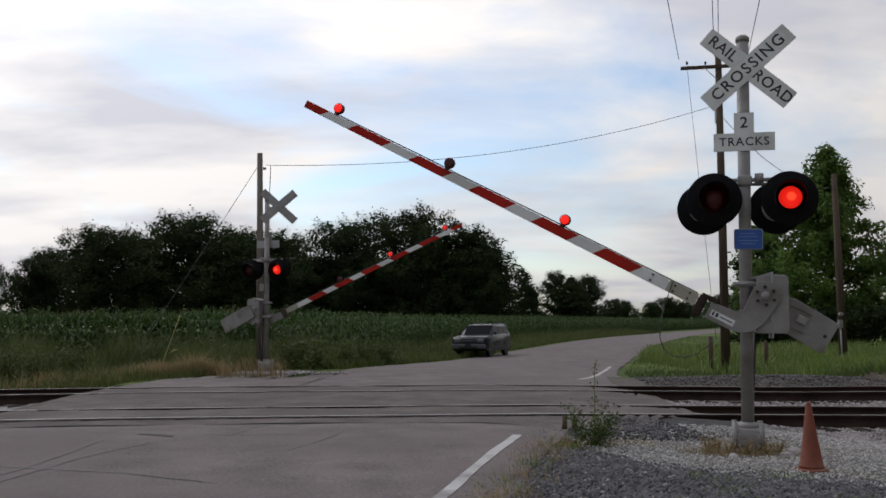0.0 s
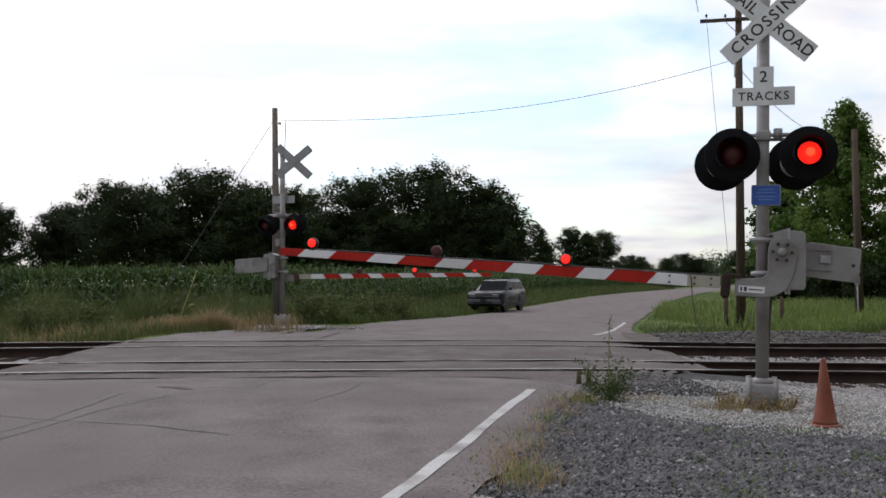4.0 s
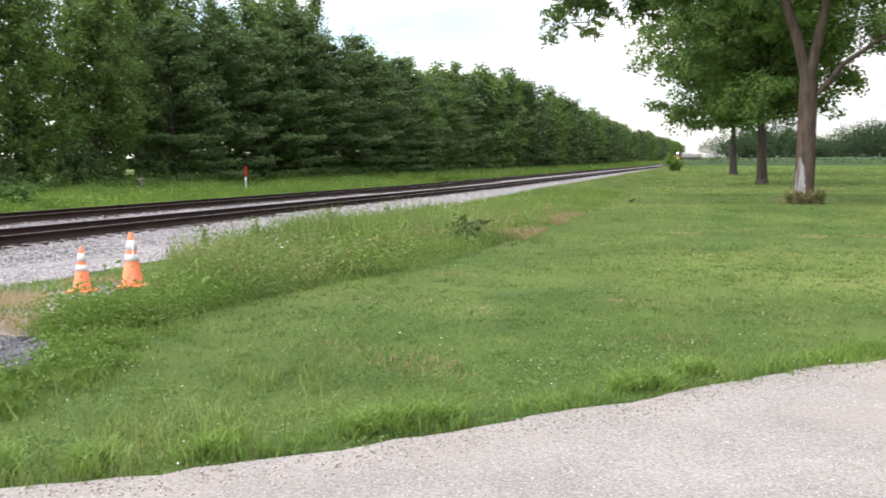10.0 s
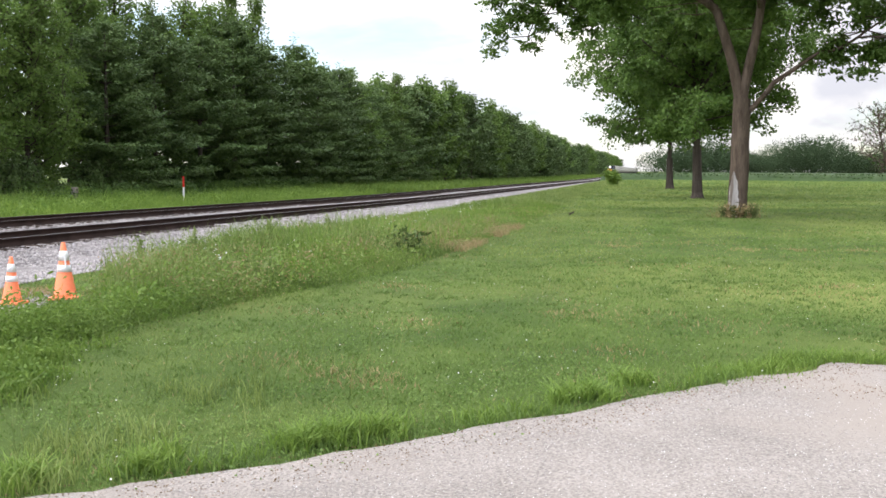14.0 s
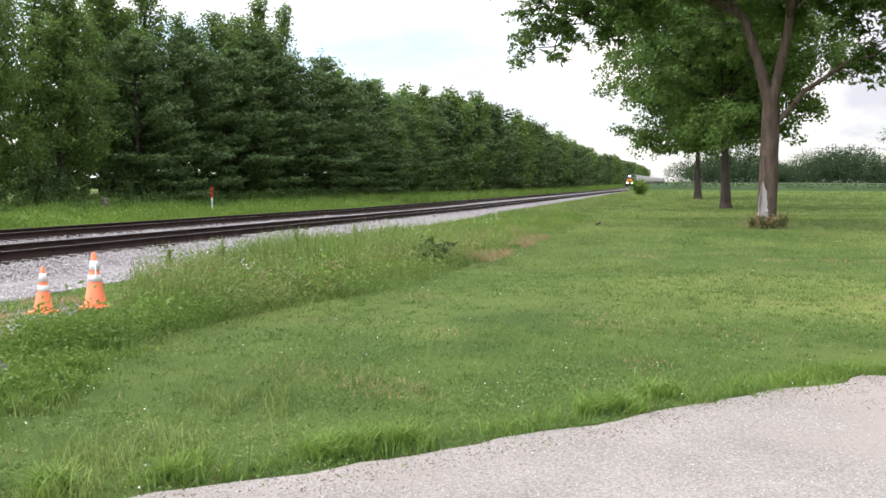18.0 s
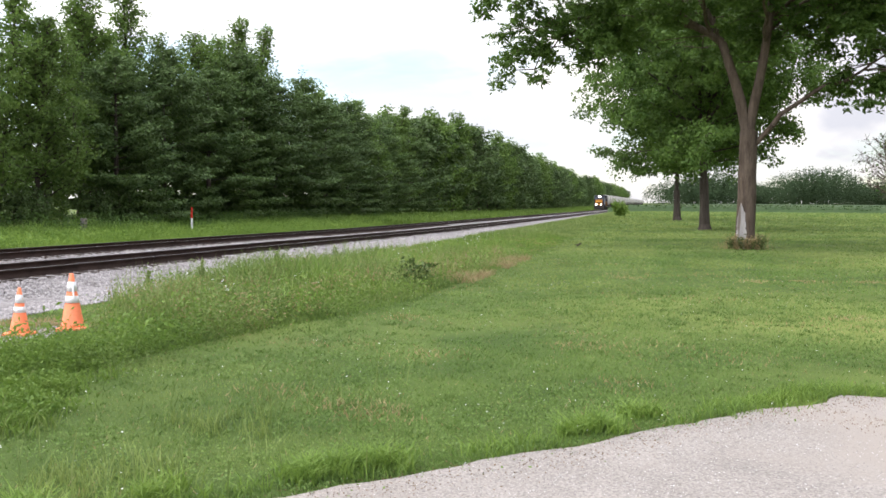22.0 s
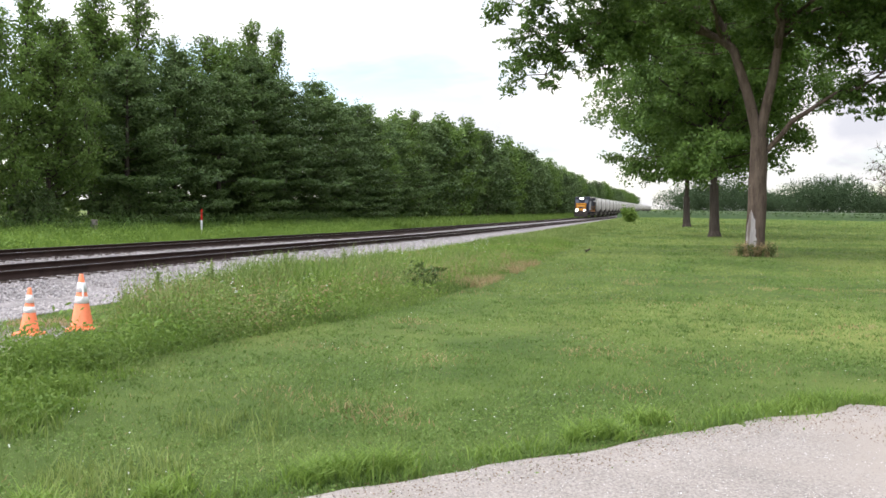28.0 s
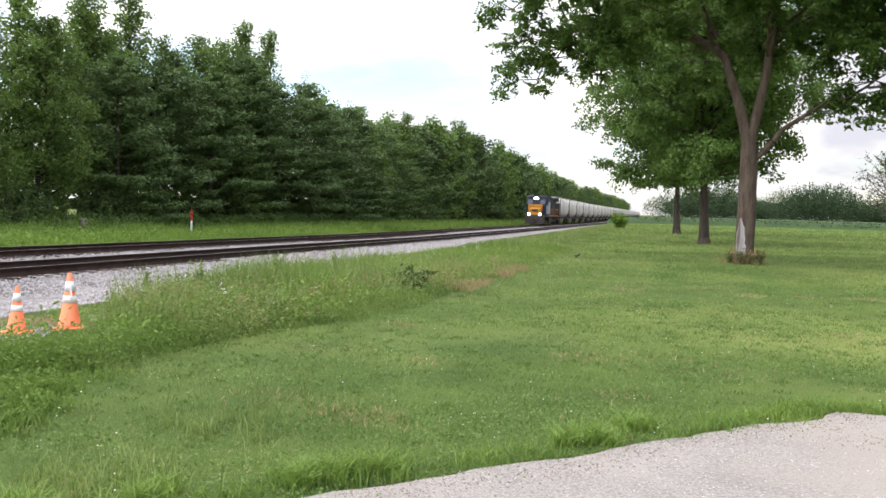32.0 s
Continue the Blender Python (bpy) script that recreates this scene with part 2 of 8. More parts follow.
RED = mat("red_reflective", (0.34, 0.018, 0.012), (0.45, 0.03, 0.02), 3, 0.8, 0, 0.05, 90, (0.28, 0.025, 0.018), 2.5)
BLUE = mat("blue_sign", (0.018, 0.07, 0.30), (0.03, 0.10, 0.38), 5, 0.45, 0, 0.05, 60)
INK = mat("sign_black", (0.012, 0.012, 0.013), (0.025, 0.025, 0.026), 5, 0.5, 0, 0.0, 60)
WOOD = mat("weathered_pole", (0.11, 0.095, 0.08), (0.24, 0.21, 0.18), 2, 0.9, 0, 0.6, 30, (0.16, 0.135, 0.11), 0.8, (6, 6, 0.6))
WOOD_BROWN = mat("brown_pole", (0.055, 0.040, 0.028), (0.125, 0.092, 0.068), 2, 0.9, 0, 0.6, 30, None, 0.8, (6, 6, 0.6))
WIRE = mat("cable", (0.03, 0.03, 0.032), (0.07, 0.07, 0.072), 5, 0.6)
CONE_OLD = mat("faded_cone", (0.15, 0.033, 0.015), (0.235, 0.060, 0.027), 4, 0.65, 0, 0.15, 40, (0.20, 0.085, 0.05), 2.5)
CONE_NEW = mat("orange_cone", (0.80, 0.185, 0.07), (0.92, 0.26, 0.115), 4, 0.55, 0, 0.1, 40)
BARK = mat("bark", (0.040, 0.028, 0.020), (0.130, 0.098, 0.074), 3, 0.95, 0, 1.0, 14, None, 0.5, (3, 3, 0.5))
BARK_DARK = mat("dark_bark", (0.03, 0.024, 0.019), (0.085, 0.068, 0.055), 3, 0.95, 0, 0.8, 14, None, 0.5, (3, 3, 0.5))
LENS_RED = glow_mat("lit_red_bulb", (1.0, 0.018, 0.01), 1.7)
LENS_HOT = glow_mat("lit_bulb_core", (1.0, 0.06, 0.02), 2.6)
LAMP_WHITE = glow_mat("lit_headlight", (1.0, 0.93, 0.82), 30.0)
LENS_DARK = mat("dark_red_lens", (0.045, 0.003, 0.003), (0.07, 0.005, 0.004), 8, 0.6, 0, 0.0, 60)


# ---- mesh helpers ----
def mesh_of(name, V, F, material):
    """A mesh from arrays: V (n, 3), F (m, k) with k corners a face."""
    V, F = np.ascontiguousarray(V, np.float32), np.ascontiguousarray(F, np.int32)
    me = bpy.data.meshes.new(name)
    k = F.shape[1]
    me.vertices.add(len(V))
    me.vertices.foreach_set("co", V.ravel())
    me.loops.add(F.size)
    me.loops.foreach_set("vertex_index", F.ravel())
    me.polygons.add(len(F))
    me.polygons.foreach_set("loop_start", np.arange(0, F.size, k, dtype=np.int32))
    me.update(calc_edges=True)
    if material:
        me.materials.append(material)
    return me


def smooth(ob):
    me = ob.data
    me.polygons.foreach_set("use_smooth", np.ones(len(me.polygons), bool))
    return ob


def part(name, bm, material, parent=None, label=""):
    """Links a bmesh as one mesh object under its thing or part."""
    me = bpy.data.meshes.new(name)
    bm.to_mesh(me)
    bm.free()
    me.materials.append(material)
    ob = new(name, me)
    if parent:
        ob.parent = parent
    return tagged(ob, label)


def piece(name, me, parent=None, m=None):
    ob = new(name, me)
    if parent:
        ob.parent = parent
    if m is not None:
        ob.matrix_basis = m
    return ob


def empty(name, m, label, category, group="", kind=""):
    ob = new(name)
    ob.empty_display_size = 0.2
    ob.matrix_basis = m
    return tagged(ob, label, category, group, kind)


def box(sx, sy, sz, at=(0, 0, 0), bevel=0.0, turn=None, bm=None):
    """A box with its centre at at; bevelled edges."""
    bm = bm or bmesh.new()
    got = bmesh.ops.create_cube(bm, size=1.0)["verts"]
    m = Matrix.Translation(at) @ (turn or Matrix()) @ Matrix.Diagonal((sx, sy, sz, 1))
    bmesh.ops.transform(bm, matrix=m, verts=got)
    if bevel:
        edges = list({e for v in got for e in v.link_edges})
        bmesh.ops.bevel(bm, geom=edges, offset=bevel, segments=2, affect="EDGES", profile=0.5)
    return bm


def sweep(pts, r, sides=5, bm=None):
    """One continuous cable through the points."""
    bm = bm or bmesh.new()
    pts = [Vector(q) for q in pts]
    rings = []
    for k, q in enumerate(pts):
        d = (pts[min(k + 1, len(pts) - 1)] - pts[max(k - 1, 0)]).normalized()
        e = d.cross(Vector((0, 0, 1)) if abs(d.z) < 0.9 else Vector((1, 0, 0))).normalized()
        f = d.cross(e)
        rings.append([bm.verts.new(q + (e * math.cos(a) + f * math.sin(a)) * r) for a in (2 * math.pi * i / sides for i in range(sides))])
    for p, q in zip(rings, rings[1:]):
        for i in range(sides):
            bm.faces.new((p[i], p[(i + 1) % sides], q[(i + 1) % sides], q[i])).smooth = True
    bm.faces.new(rings[0][::-1])
    bm.faces.new(rings[-1])
    return bm


def tube(a, b, r0, r1=None, sides=12, bm=None, caps=True):
    """A round bar from a to b."""
    bm = bm or bmesh.new()
    a, b = Vector(a), Vector(b)
    got = bmesh.ops.create_cone(bm, cap_ends=caps, segments=sides, radius1=r0, radius2=r0 if r1 is None else r1, depth=(b - a).length)["verts"]
    q = (b - a).to_track_quat("Z", "Y").to_matrix().to_4x4()
    bmesh.ops.transform(bm, matrix=Matrix.Translation((a + b) / 2) @ q, verts=got)
    for f in bm.faces:
        f.smooth = len(f.verts) == 4
    return bm


def lathe(profile, sides=20, axis="z", bm=None, at=(0, 0, 0)):
    """A turned shape from (radius, height) pairs."""
    bm = bm or bmesh.new()
    rings = []
    for r, h in profile:
        ring = []
        for k in range(sides):
            a = 2 * math.pi * k / sides
            x, y = r * math.cos(a), r * math.sin(a)
            p = (x, y, h) if axis == "z" else (x, h, y) if axis == "y" else (h, x, y)
            ring.append(bm.verts.new(Vector(p) + Vector(at)))
        rings.append(ring)
    for p, q in zip(rings, rings[1:]):
        for k in range(sides):
            f = bm.faces.new((p[k], p[(k + 1) % sides], q[(k + 1) % sides], q[k]))
            f.smooth = True
    for ring in (rings[0], rings[-1]):
        if profile[rings.index(ring)][0] > 1e-4:
            bm.faces.new(ring)
    bmesh.ops.recalc_face_normals(bm, faces=bm.faces)
    return bm


def slab(outline, y0, y1, bevel=0.0, bm=None):
    """An upright plate: an outline of (x, z), thick from y0 to y1."""
    bm = bm or bmesh.new()
    front = [bm.verts.new((x, y0, z)) for x, z in outline]
    back = [bm.verts.new((x, y1, z)) for x, z in outline]
    faces = [bm.faces.new(front), bm.faces.new(back[::-1])]
    for k in range(len(outline)):
        j = (k + 1) % len(outline)
        faces.append(bm.faces.new((front[k], back[k], back[j], front[j])))
    bmesh.ops.recalc_face_normals(bm, faces=faces)
    if bevel:
        bmesh.ops.bevel(bm, geom=list({e for f in faces for e in f.edges}), offset=bevel, segments=2, affect="EDGES", profile=0.5)
    return bm


def letters(text, size, material, parent, m, name="lettering", space=1.0, depth=0.004, bold=0.012):
    """Raised letters from the built-in font, centred at the pose m, read from its -y side."""
    cu = bpy.data.curves.new(name, "FONT")
    cu.body, cu.size, cu.align_x, cu.align_y, cu.extrude, cu.space_character, cu.offset = text, size, "CENTER", "CENTER", depth, space, bold * size
    cu.resolution_u = 3
    tmp = new("tmp", cu)
    me = bpy.data.meshes.new_from_object(tmp)
    bpy.data.objects.remove(tmp)
    bpy.data.curves.remove(cu)
    me.name = name
    me.materials.clear()
    me.materials.append(material)
    return piece(name, me, parent, m @ pose(0, 0, 0, 90, 0, 0))


# ---- plan ----
# u runs along the track, n across it; the road runs along s with off to its right
TU, TN = np.array([0.99433, 0.10635]), np.array([-0.10635, 0.99433])
RS, RE = np.array([0.2554, 0.96683]), np.array([0.96683, -0.2554])
ROAD_R, ROAD_L = -1.5, -10.8
LINE_R, LINE_L = -2.03, -10.0
NEAR_TRACK, FAR_TRACK, GAUGE = 14.0, 18.35, 1.5
TRACK_HEAD = math.degrees(math.atan2(TU[1], TU[0]))
ROAD_HEAD = -14.8


def sm(a, b, x):
    t = np.clip((np.asarray(x, float) - a) / (b - a), 0, 1)
    return t * t * (3 - 2 * t)


def rail_z(u):
    return np.interp(u, [-300, -60, -3, 3, 9, 20, 56, 120, 250, 1500], [0.1, 0.18, 0.2, 0.16, 0.03, -0.05, -0.3, -0.5, -0.9, -1.0])


def un(x, y):
    return x * TU[0] + y * TU[1], x * TN[0] + y * TN[1]


def xy(u, n):
    return u * TU[0] + n * TN[0], u * TU[1] + n * TN[1]


def road_xy(s, off):
    return s * RS[0] + off * RE[0], s * RS[1] + off * RE[1]


def gz(x, y):
    """Height of the ground."""
    u, n = un(np.asarray(x, float), np.asarray(y, float))
    low = 0.02 + 0.3 * sm(4.5, 9, u) + 0.3 * np.maximum(sm(9, 13, -u), sm(4.9, 6.4, -u) * sm(13.0, 14.2, n))
    w = sm(5.5, 12.3, n) * (1 - sm(23, 42, n))
    far = np.hypot(x, y)
    dip = -0.16 * sm(28, 46, n) * (1 - sm(8, 22, u))
    foot = -0.055 * np.exp(-((u - 4.4) / 1.3) ** 2 - ((n - 10.0) / 0.9) ** 2)
    return (w * (rail_z(u) - low) + dip + foot) * (1 - sm(900, 1500, far))


def loft(name, A, B, nv, lift, material, wobble=0.0, seed=1, kind="structure", label="", rise=None, category=""):
    """A sheet on the ground between two lines of points."""
    A, B = np.array(A, float), np.array(B, float)
    rng = np.random.default_rng(seed)
    if wobble:
        for P in (A, B):
            k = np.arange(len(P))
            P += (wobble * np.array([np.sin(k * 0.9 + seed) + 0.7 * np.sin(k * 2.3 + 2 * seed), np.cos(k * 1.1 + seed) + 0.7 * np.sin(k * 2.9)]).T + rng.normal(0, wobble * 0.5, P.shape))
    t = np.linspace(0, 1, nv + 1)[None, :, None]
    P = A[:, None] * (1 - t) + B[:, None] * t
    z = gz(P[..., 0], P[..., 1]) + lift
    if rise is not None:
        z = z + rise(P[..., 0], P[..., 1])
    V = np.concatenate([P, z[..., None]], -1).reshape(-1, 3)
    i, j = np.meshgrid(np.arange(len(A) - 1), np.arange(nv), indexing="ij")
    a = (i * (nv + 1) + j).ravel()
    F = np.stack([a, a + 1, a + nv + 2, a + nv + 1], 1)
    me = mesh_of(name, V, F, material)
    bm = bmesh.new()
    bm.from_mesh(me)
    bmesh.ops.recalc_face_normals(bm, faces=bm.faces)
    bm.faces.ensure_lookup_table()
    if bm.faces[0].normal.z < 0:
        bmesh.ops.reverse_faces(bm, faces=bm.faces)
    bm.to_mesh(me)
    bm.free()
    return tagged(smooth(new(name, me)), label, category, kind=kind)


def line(pts, step):
    """Points at even steps along a bent line."""
    pts = np.array(pts, float)
    d = np.r_[0, np.cumsum(np.hypot(*np.diff(pts, axis=0).T))]
    t = np.linspace(0, d[-1], max(2, int(d[-1] / step) + 1))
    return np.stack([np.interp(t, d, pts[:, 0]), np.interp(t, d, pts[:, 1])], 1)


def paired(A, B, count):
    """Two lines cut into the same number of points."""
    out = []
    for P in (A, B):
        P = np.array(P, float)
        d = np.r_[0, np.cumsum(np.hypot(*np.diff(P, axis=0).T))]
        t = np.linspace(0, d[-1], count)
        out.append(np.stack([np.interp(t, d, P[:, 0]), np.interp(t, d, P[:, 1])], 1))
    return out


# ---- ground ----
def make_ground():
    xs = np.unique(np.r_[-3000, -1500, -700, -300, np.arange(-150, -40, 10), np.arange(-40, 80, 0.6), np.arange(80, 300, 5), np.arange(300, 900, 50), 1200, 2000, 3500])
    ys = np.unique(np.r_[-3000, -1500, -700, -300, np.arange(-150, -20, 10), np.arange(-20, 70, 0.6), np.arange(70, 300, 6), np.arange(300, 900, 50), 1200, 2000, 3500])
    X, Y = np.meshgrid(xs, ys, indexing="ij")
    Z = gz(X, Y)
    V = np.stack([X, Y, Z], -1).reshape(-1, 3)
    i, j = np.meshgrid(np.arange(len(xs) - 1), np.arange(len(ys) - 1), indexing="ij")
    a = (i * len(ys) + j).ravel()
    F = np.stack([a, a + len(ys), a + len(ys) + 1, a + 1], 1)
    ob = tagged(smooth(new("ground", mesh_of("ground", V, F, GRASS_GROUND))), "mown green lawn and verge on level ground", "ground", kind="structure")
    return ob


make_ground()

def bend(s):
    """How far the road has swung to the right beyond the crossing."""
    return 5.0 * (np.clip(np.asarray(s, float) - 45, 0, 90) / 80) ** 2 + 0.14 * np.clip(np.asarray(s, float) - 135, 0, None)


def road_l(s):
    return ROAD_L + 1.3 * sm(12.3, 13.4, s) - 0.6 * sm(20, 30, s) + bend(s)


def road_r(s):
    return ROAD_R - 0.95 * sm(25, 33, s) + bend(s)


# the road
s = np.r_[np.arange(-80, -6, 4), np.arange(-6, 45, 0.5), np.arange(45, 700, 8)]
loft("road", np.stack(road_xy(s, road_l(s)), 1), np.stack(road_xy(s, road_r(s)), 1), 14, 0.03, ASPHALT, 0.05, 3, label="worn grey asphalt country road with cracks", category="road")
for nm, c, ranges in (("edge_line", LINE_R, ((-60, 11.1),)), ("edge_line", LINE_L, ((-60, 9.5),)), ("edge_line", -2.85, ((25.0, 35.0),))):
    shift = lambda v, c=c: bend(v) + (0.75 * sm(21, 30, v) if c == LINE_L else 0)
    for a, b in ranges:
        q = np.r_[np.arange(a, min(b, 45), 0.5), np.arange(45, b, 10), b] if b > 45 else np.r_[np.arange(a, b, 0.5), b]
        loft(nm, np.stack(road_xy(q, c - 0.058 + shift(q)), 1), np.stack(road_xy(q, c + 0.058 + shift(q)), 1), 1, 0.036, PAINT, 0.008, 5, label="worn white edge line on the road", category="road marking")
# raised asphalt between and beside the rails
u = np.arange(-6.6, 6.0, 0.2)
edge = lambda u, c: np.stack(xy(u, c), 1)
A = edge(u, np.interp(u, [-6.6, -6.2, -5.3, -5.0, -4.8, -4.6, 0.8, 1.8, 2.8, 3.6, 4.0, 4.5, 5.3, 5.65, 5.9], [12.55, 12.55, 12.55, 12.55, 12.55, 12.55, 12.55, 12.4, 11.7, 11.4, 11.8, 13.0, 13.5, 15.5, 18.0]))
B = edge(u, 20.0)
for k, uu in enumerate(u):
    B[k] = np.array(xy(uu, np.interp(uu, [-6.6, -6.2, -5.3, -4.9, -4.6], [12.9, 13.3, 14.5, 16.5, 20.0]))) if uu < -4.6 else B[k]
    B[k] -= TN * min(max(0, uu - 5.0) * 0.6, 1.0)
def crossing_rise(x, y):
    """The asphalt between the rails, with an open groove before each rail and dips of wear."""
    n_ = un(x, y)[1]
    z = np.interp(n_, [11.4, 12.6, 13.2, 15.3, 17.2, 19.3, 20.1], [0.0, 0.0, 0.025, 0.025, 0.066, 0.066, 0.01])
    for r in (13.25, 14.75, 17.6, 19.1):
        z = z - 0.055 * np.clip(1 - np.abs(n_ - (r - 0.11)) / 0.09, 0, 1) ** 0.5
    return z + 0.008 * np.sin(x * 2.3 + n_) * np.sin(n_ * 3.1)


loft("crossing_surface", A, B, 96, 0.036, ASPHALT_DARK, 0.02, 8, rise=crossing_rise, label="patched dark asphalt between the rails of the crossing", category="road")


def crack(pts, width, seed):
    P = line(pts, 0.25)
    rng = np.random.default_rng(seed)
    P += np.cumsum(rng.normal(0, 0.012, P.shape), 0) * 0.6
    w = width * (0.6 + 0.8 * rng.random(len(P)))[:, None]
    d = np.gradient(P, axis=0)
    d = np.stack([-d[:, 1], d[:, 0]], 1) / np.maximum(1e-6, np.hypot(d[:, 0], d[:, 1]))[:, None]
    loft("tar_crack", P - d * w / 2, P + d * w / 2, 1, 0.0365, TAR, label="dark crack in the asphalt", category="crack")


def rxy(s, off):
    return tuple(float(v) for v in road_xy(s, off))


crack([(-4.6, 6.4), (-4.03, 8.27), (-3.9, 8.76), (-3.73, 9.53), (-3.53, 10.12), (-3.31, 10.59)], 0.02, 1)
crack([(-7.5, 11.8), (-5.69, 11.63), (-4.22, 11.48), (-2.77, 11.29), (-1.68, 11.32), (-0.2, 11.15)], 0.016, 2)
crack([(-2.6, 11.2), (-2.4, 12.1), (-2.2, 12.5)], 0.018, 3)
crack([rxy(24, -6.2), rxy(30, -6.3), rxy(45, -6.2)], 0.02, 4)
crack([rxy(15.6 + 0.382 * (o + 2), o) for o in (-9.5, -6, -3.5)], 0.016, 6)
crack([rxy(25, -3.8), rxy(33, -4.0), rxy(48, -3.9)], 0.014, 9)
for k, (s0, o0, s1, o1, w) in enumerate(((8.2, -9.6, 7.6, -4.2, 0.02), (10.9, -6.3, 11.5, -2.2, 0.014), (4.5, -6.1, 9.6, -6.5, 0.014), (9.2, -4.1, 12.0, -4.4, 0.012), (22.0, -9.2, 21.4, -3.0, 0.018), (27.5, -8.8, 27.0, -3.0, 0.02), (35.0, -9.0, 34.2, -3.2, 0.025), (21.0, -4.9, 40.0, -5.2, 0.016))):
    crack([rxy(s0 + (s1 - s0) * f + 0.12 * math.sin(9 * f + k), o0 + (o1 - o0) * f + 0.1 * math.cos(7 * f + k)) for f in (0, 0.2, 0.4, 0.6, 0.8, 1)], w, 20 + k)
for k, (n0, u0, u1) in enumerate(((13.02, -5.8, 3.4), (15.05, -4.8, 4.6), (16.2, -4.4, 4.8), (17.32, -4.4, 5.0), (19.45, -4.2, 4.6), (12.56, -5.6, 1.2))):
    P = line([xy(u0, n0), xy(u1, n0 + 0.05)], 0.3)
    P = P + np.random.default_rng(70 + k).normal(0, 0.02, P.shape)
    loft("tar_crack", P - TN * 0.012, P + TN * 0.012, 1, 0.046 if n0 < 13 else 0.068 if n0 < 16.5 else 0.108, TAR, label="dark ragged joint in the asphalt of the crossing", category="crack")
A, B = paired([(-3.68, 11.24), (-3.25, 11.06)], [(-3.6, 11.36), (-3.2, 11.14)], 6)
loft("road_patch", A, B, 4, 0.0362, ASPHALT_DARK, 0.01, 5, label="small dark asphalt patch in the road", category="road patch")

# the driveway on which the viewer stands
drive_n = [(-0.6, 7.2), (0.18, 6.34), (0.78, 5.86), (1.1, 5.32), (1.83, 4.63), (2.61, 3.87), (3.2, 3.1), (3.95, 2.35), (4.47, 1.9), (4.89, 1.62), (5.6, 1.0), (6.27, 0.55), (6.97, 0.01), (7.32, -0.42), (7.7, -0.55), (7.75, -1.1)]
drive_s = [(-3.6, -5.0), (-2.0, -6.0), (0, -6.5), (3.0, -6.5), (6.0, -6.0), (7.6, -3.5)]
A, B = paired(drive_n, drive_s, 70)
loft("driveway", A, B, 30, 0.02, CONCRETE, 0.016, 4, label="pale grey gravelly concrete driveway", category="driveway")
# gravel beside the road
A, B = paired([(0.1, 6.4), (1.0, 5.7), (1.9, 4.7), (2.45, 4.95), (3.1, 5.2), (3.5, 4.95), (4.3, 5.3), (4.9, 5.05), (5.5, 5.6)], [(0.1, 7.0), (0.62, 9.2), (1.15, 10.8), (2.25, 9.3), (3.6, 8.7), (4.5, 8.3), (4.7, 7.5), (5.2, 6.85), (5.75, 6.1)], 60)
loft("gravel_patch", A, B, 24, 0.008, GRAVEL_DARK, 0.04, 2, label="patch of dark grey crushed stone", category="gravel")
A, B = paired([(1.55, 10.35), (2.2, 9.05), (3.6, 8.45), (4.45, 8.1), (5.4, 8.5), (6.3, 9.4)], [(1.9, 12.6), (3.4, 12.6), (5.0, 12.5), (6.0, 11.8), (6.8, 10.8)], 40)
loft("limestone_apron", A, B, 20, 0.02, LIMESTONE, 0.06, 6, label="pale limestone gravel at the foot of the signal", category="gravel")
A, B = paired([xy(2.2, 10.6), xy(4.0, 10.9), xy(6.6, 11.2)], [xy(2.6, 12.6), xy(4.4, 13.2), xy(6.6, 13.0)], 30)
loft("gravel_patch", A, B, 10, 0.026, GRAVEL_DARK, 0.05, 13, label="dark gravel against the end of the crossing", category="gravel")
STRAW_POLY = [(5.2, 10.4), (4.5, 8.3), (4.85, 7.55), (5.1, 7.0), (5.75, 6.2), (7.2, 6.9), (8.6, 7.6), (9.4, 8.2), (9.0, 9.6), (7.4, 9.9), (6.7, 10.6)]
A, B = paired([(4.5, 8.4), (4.85, 7.55), (5.1, 7.0), (5.75, 6.2), (7.2, 6.9), (8.6, 7.6), (9.4, 8.2)], [(5.0, 10.3), (5.8, 10.5), (6.7, 10.4), (7.4, 9.8), (8.4, 9.7), (9.4, 9.2)], 40)
loft("straw_ground", A, B, 16, 0.014, STRAW_SOIL, 0.05, 15, label="trodden gravelly soil with straw beside the ballast", category="soil")
# far side of the crossing
A, B = paired([xy(5.9, 19.9), xy(9, 20.0), xy(14, 20.2), xy(20, 20.6)], [xy(7.9, 28.0), xy(11, 28.0), xy(15, 27.2), xy(20, 24.0)], 40)
loft("gravel_verge", A, B, 10, 0.05, GRAVEL_BROWN, 0.1, 7, label="brown-grey gravel verge beyond the tracks", category="gravel")
A, B = paired([xy(-4.6, 21.6), xy(-3.2, 21.3), xy(-1.8, 21.2)], [xy(-4.2, 23.4), xy(-2.8, 25.2), xy(-1.2, 26)], 30)
loft("gravel_verge", A, B, 10, 0.03, LIMESTONE, 0.1, 9, label="pale gravel at the foot of the far signal", category="gravel")


A, B = paired([xy(-4.9, 19.7), xy(-1.0, 19.7)], [xy(-4.3, 23.0), xy(-0.4, 23.4)], 30)
loft("road_shoulder", A, B, 10, 0.045, ASPHALT, 0.05, 17, label="worn asphalt shoulder beyond the tracks", category="road")

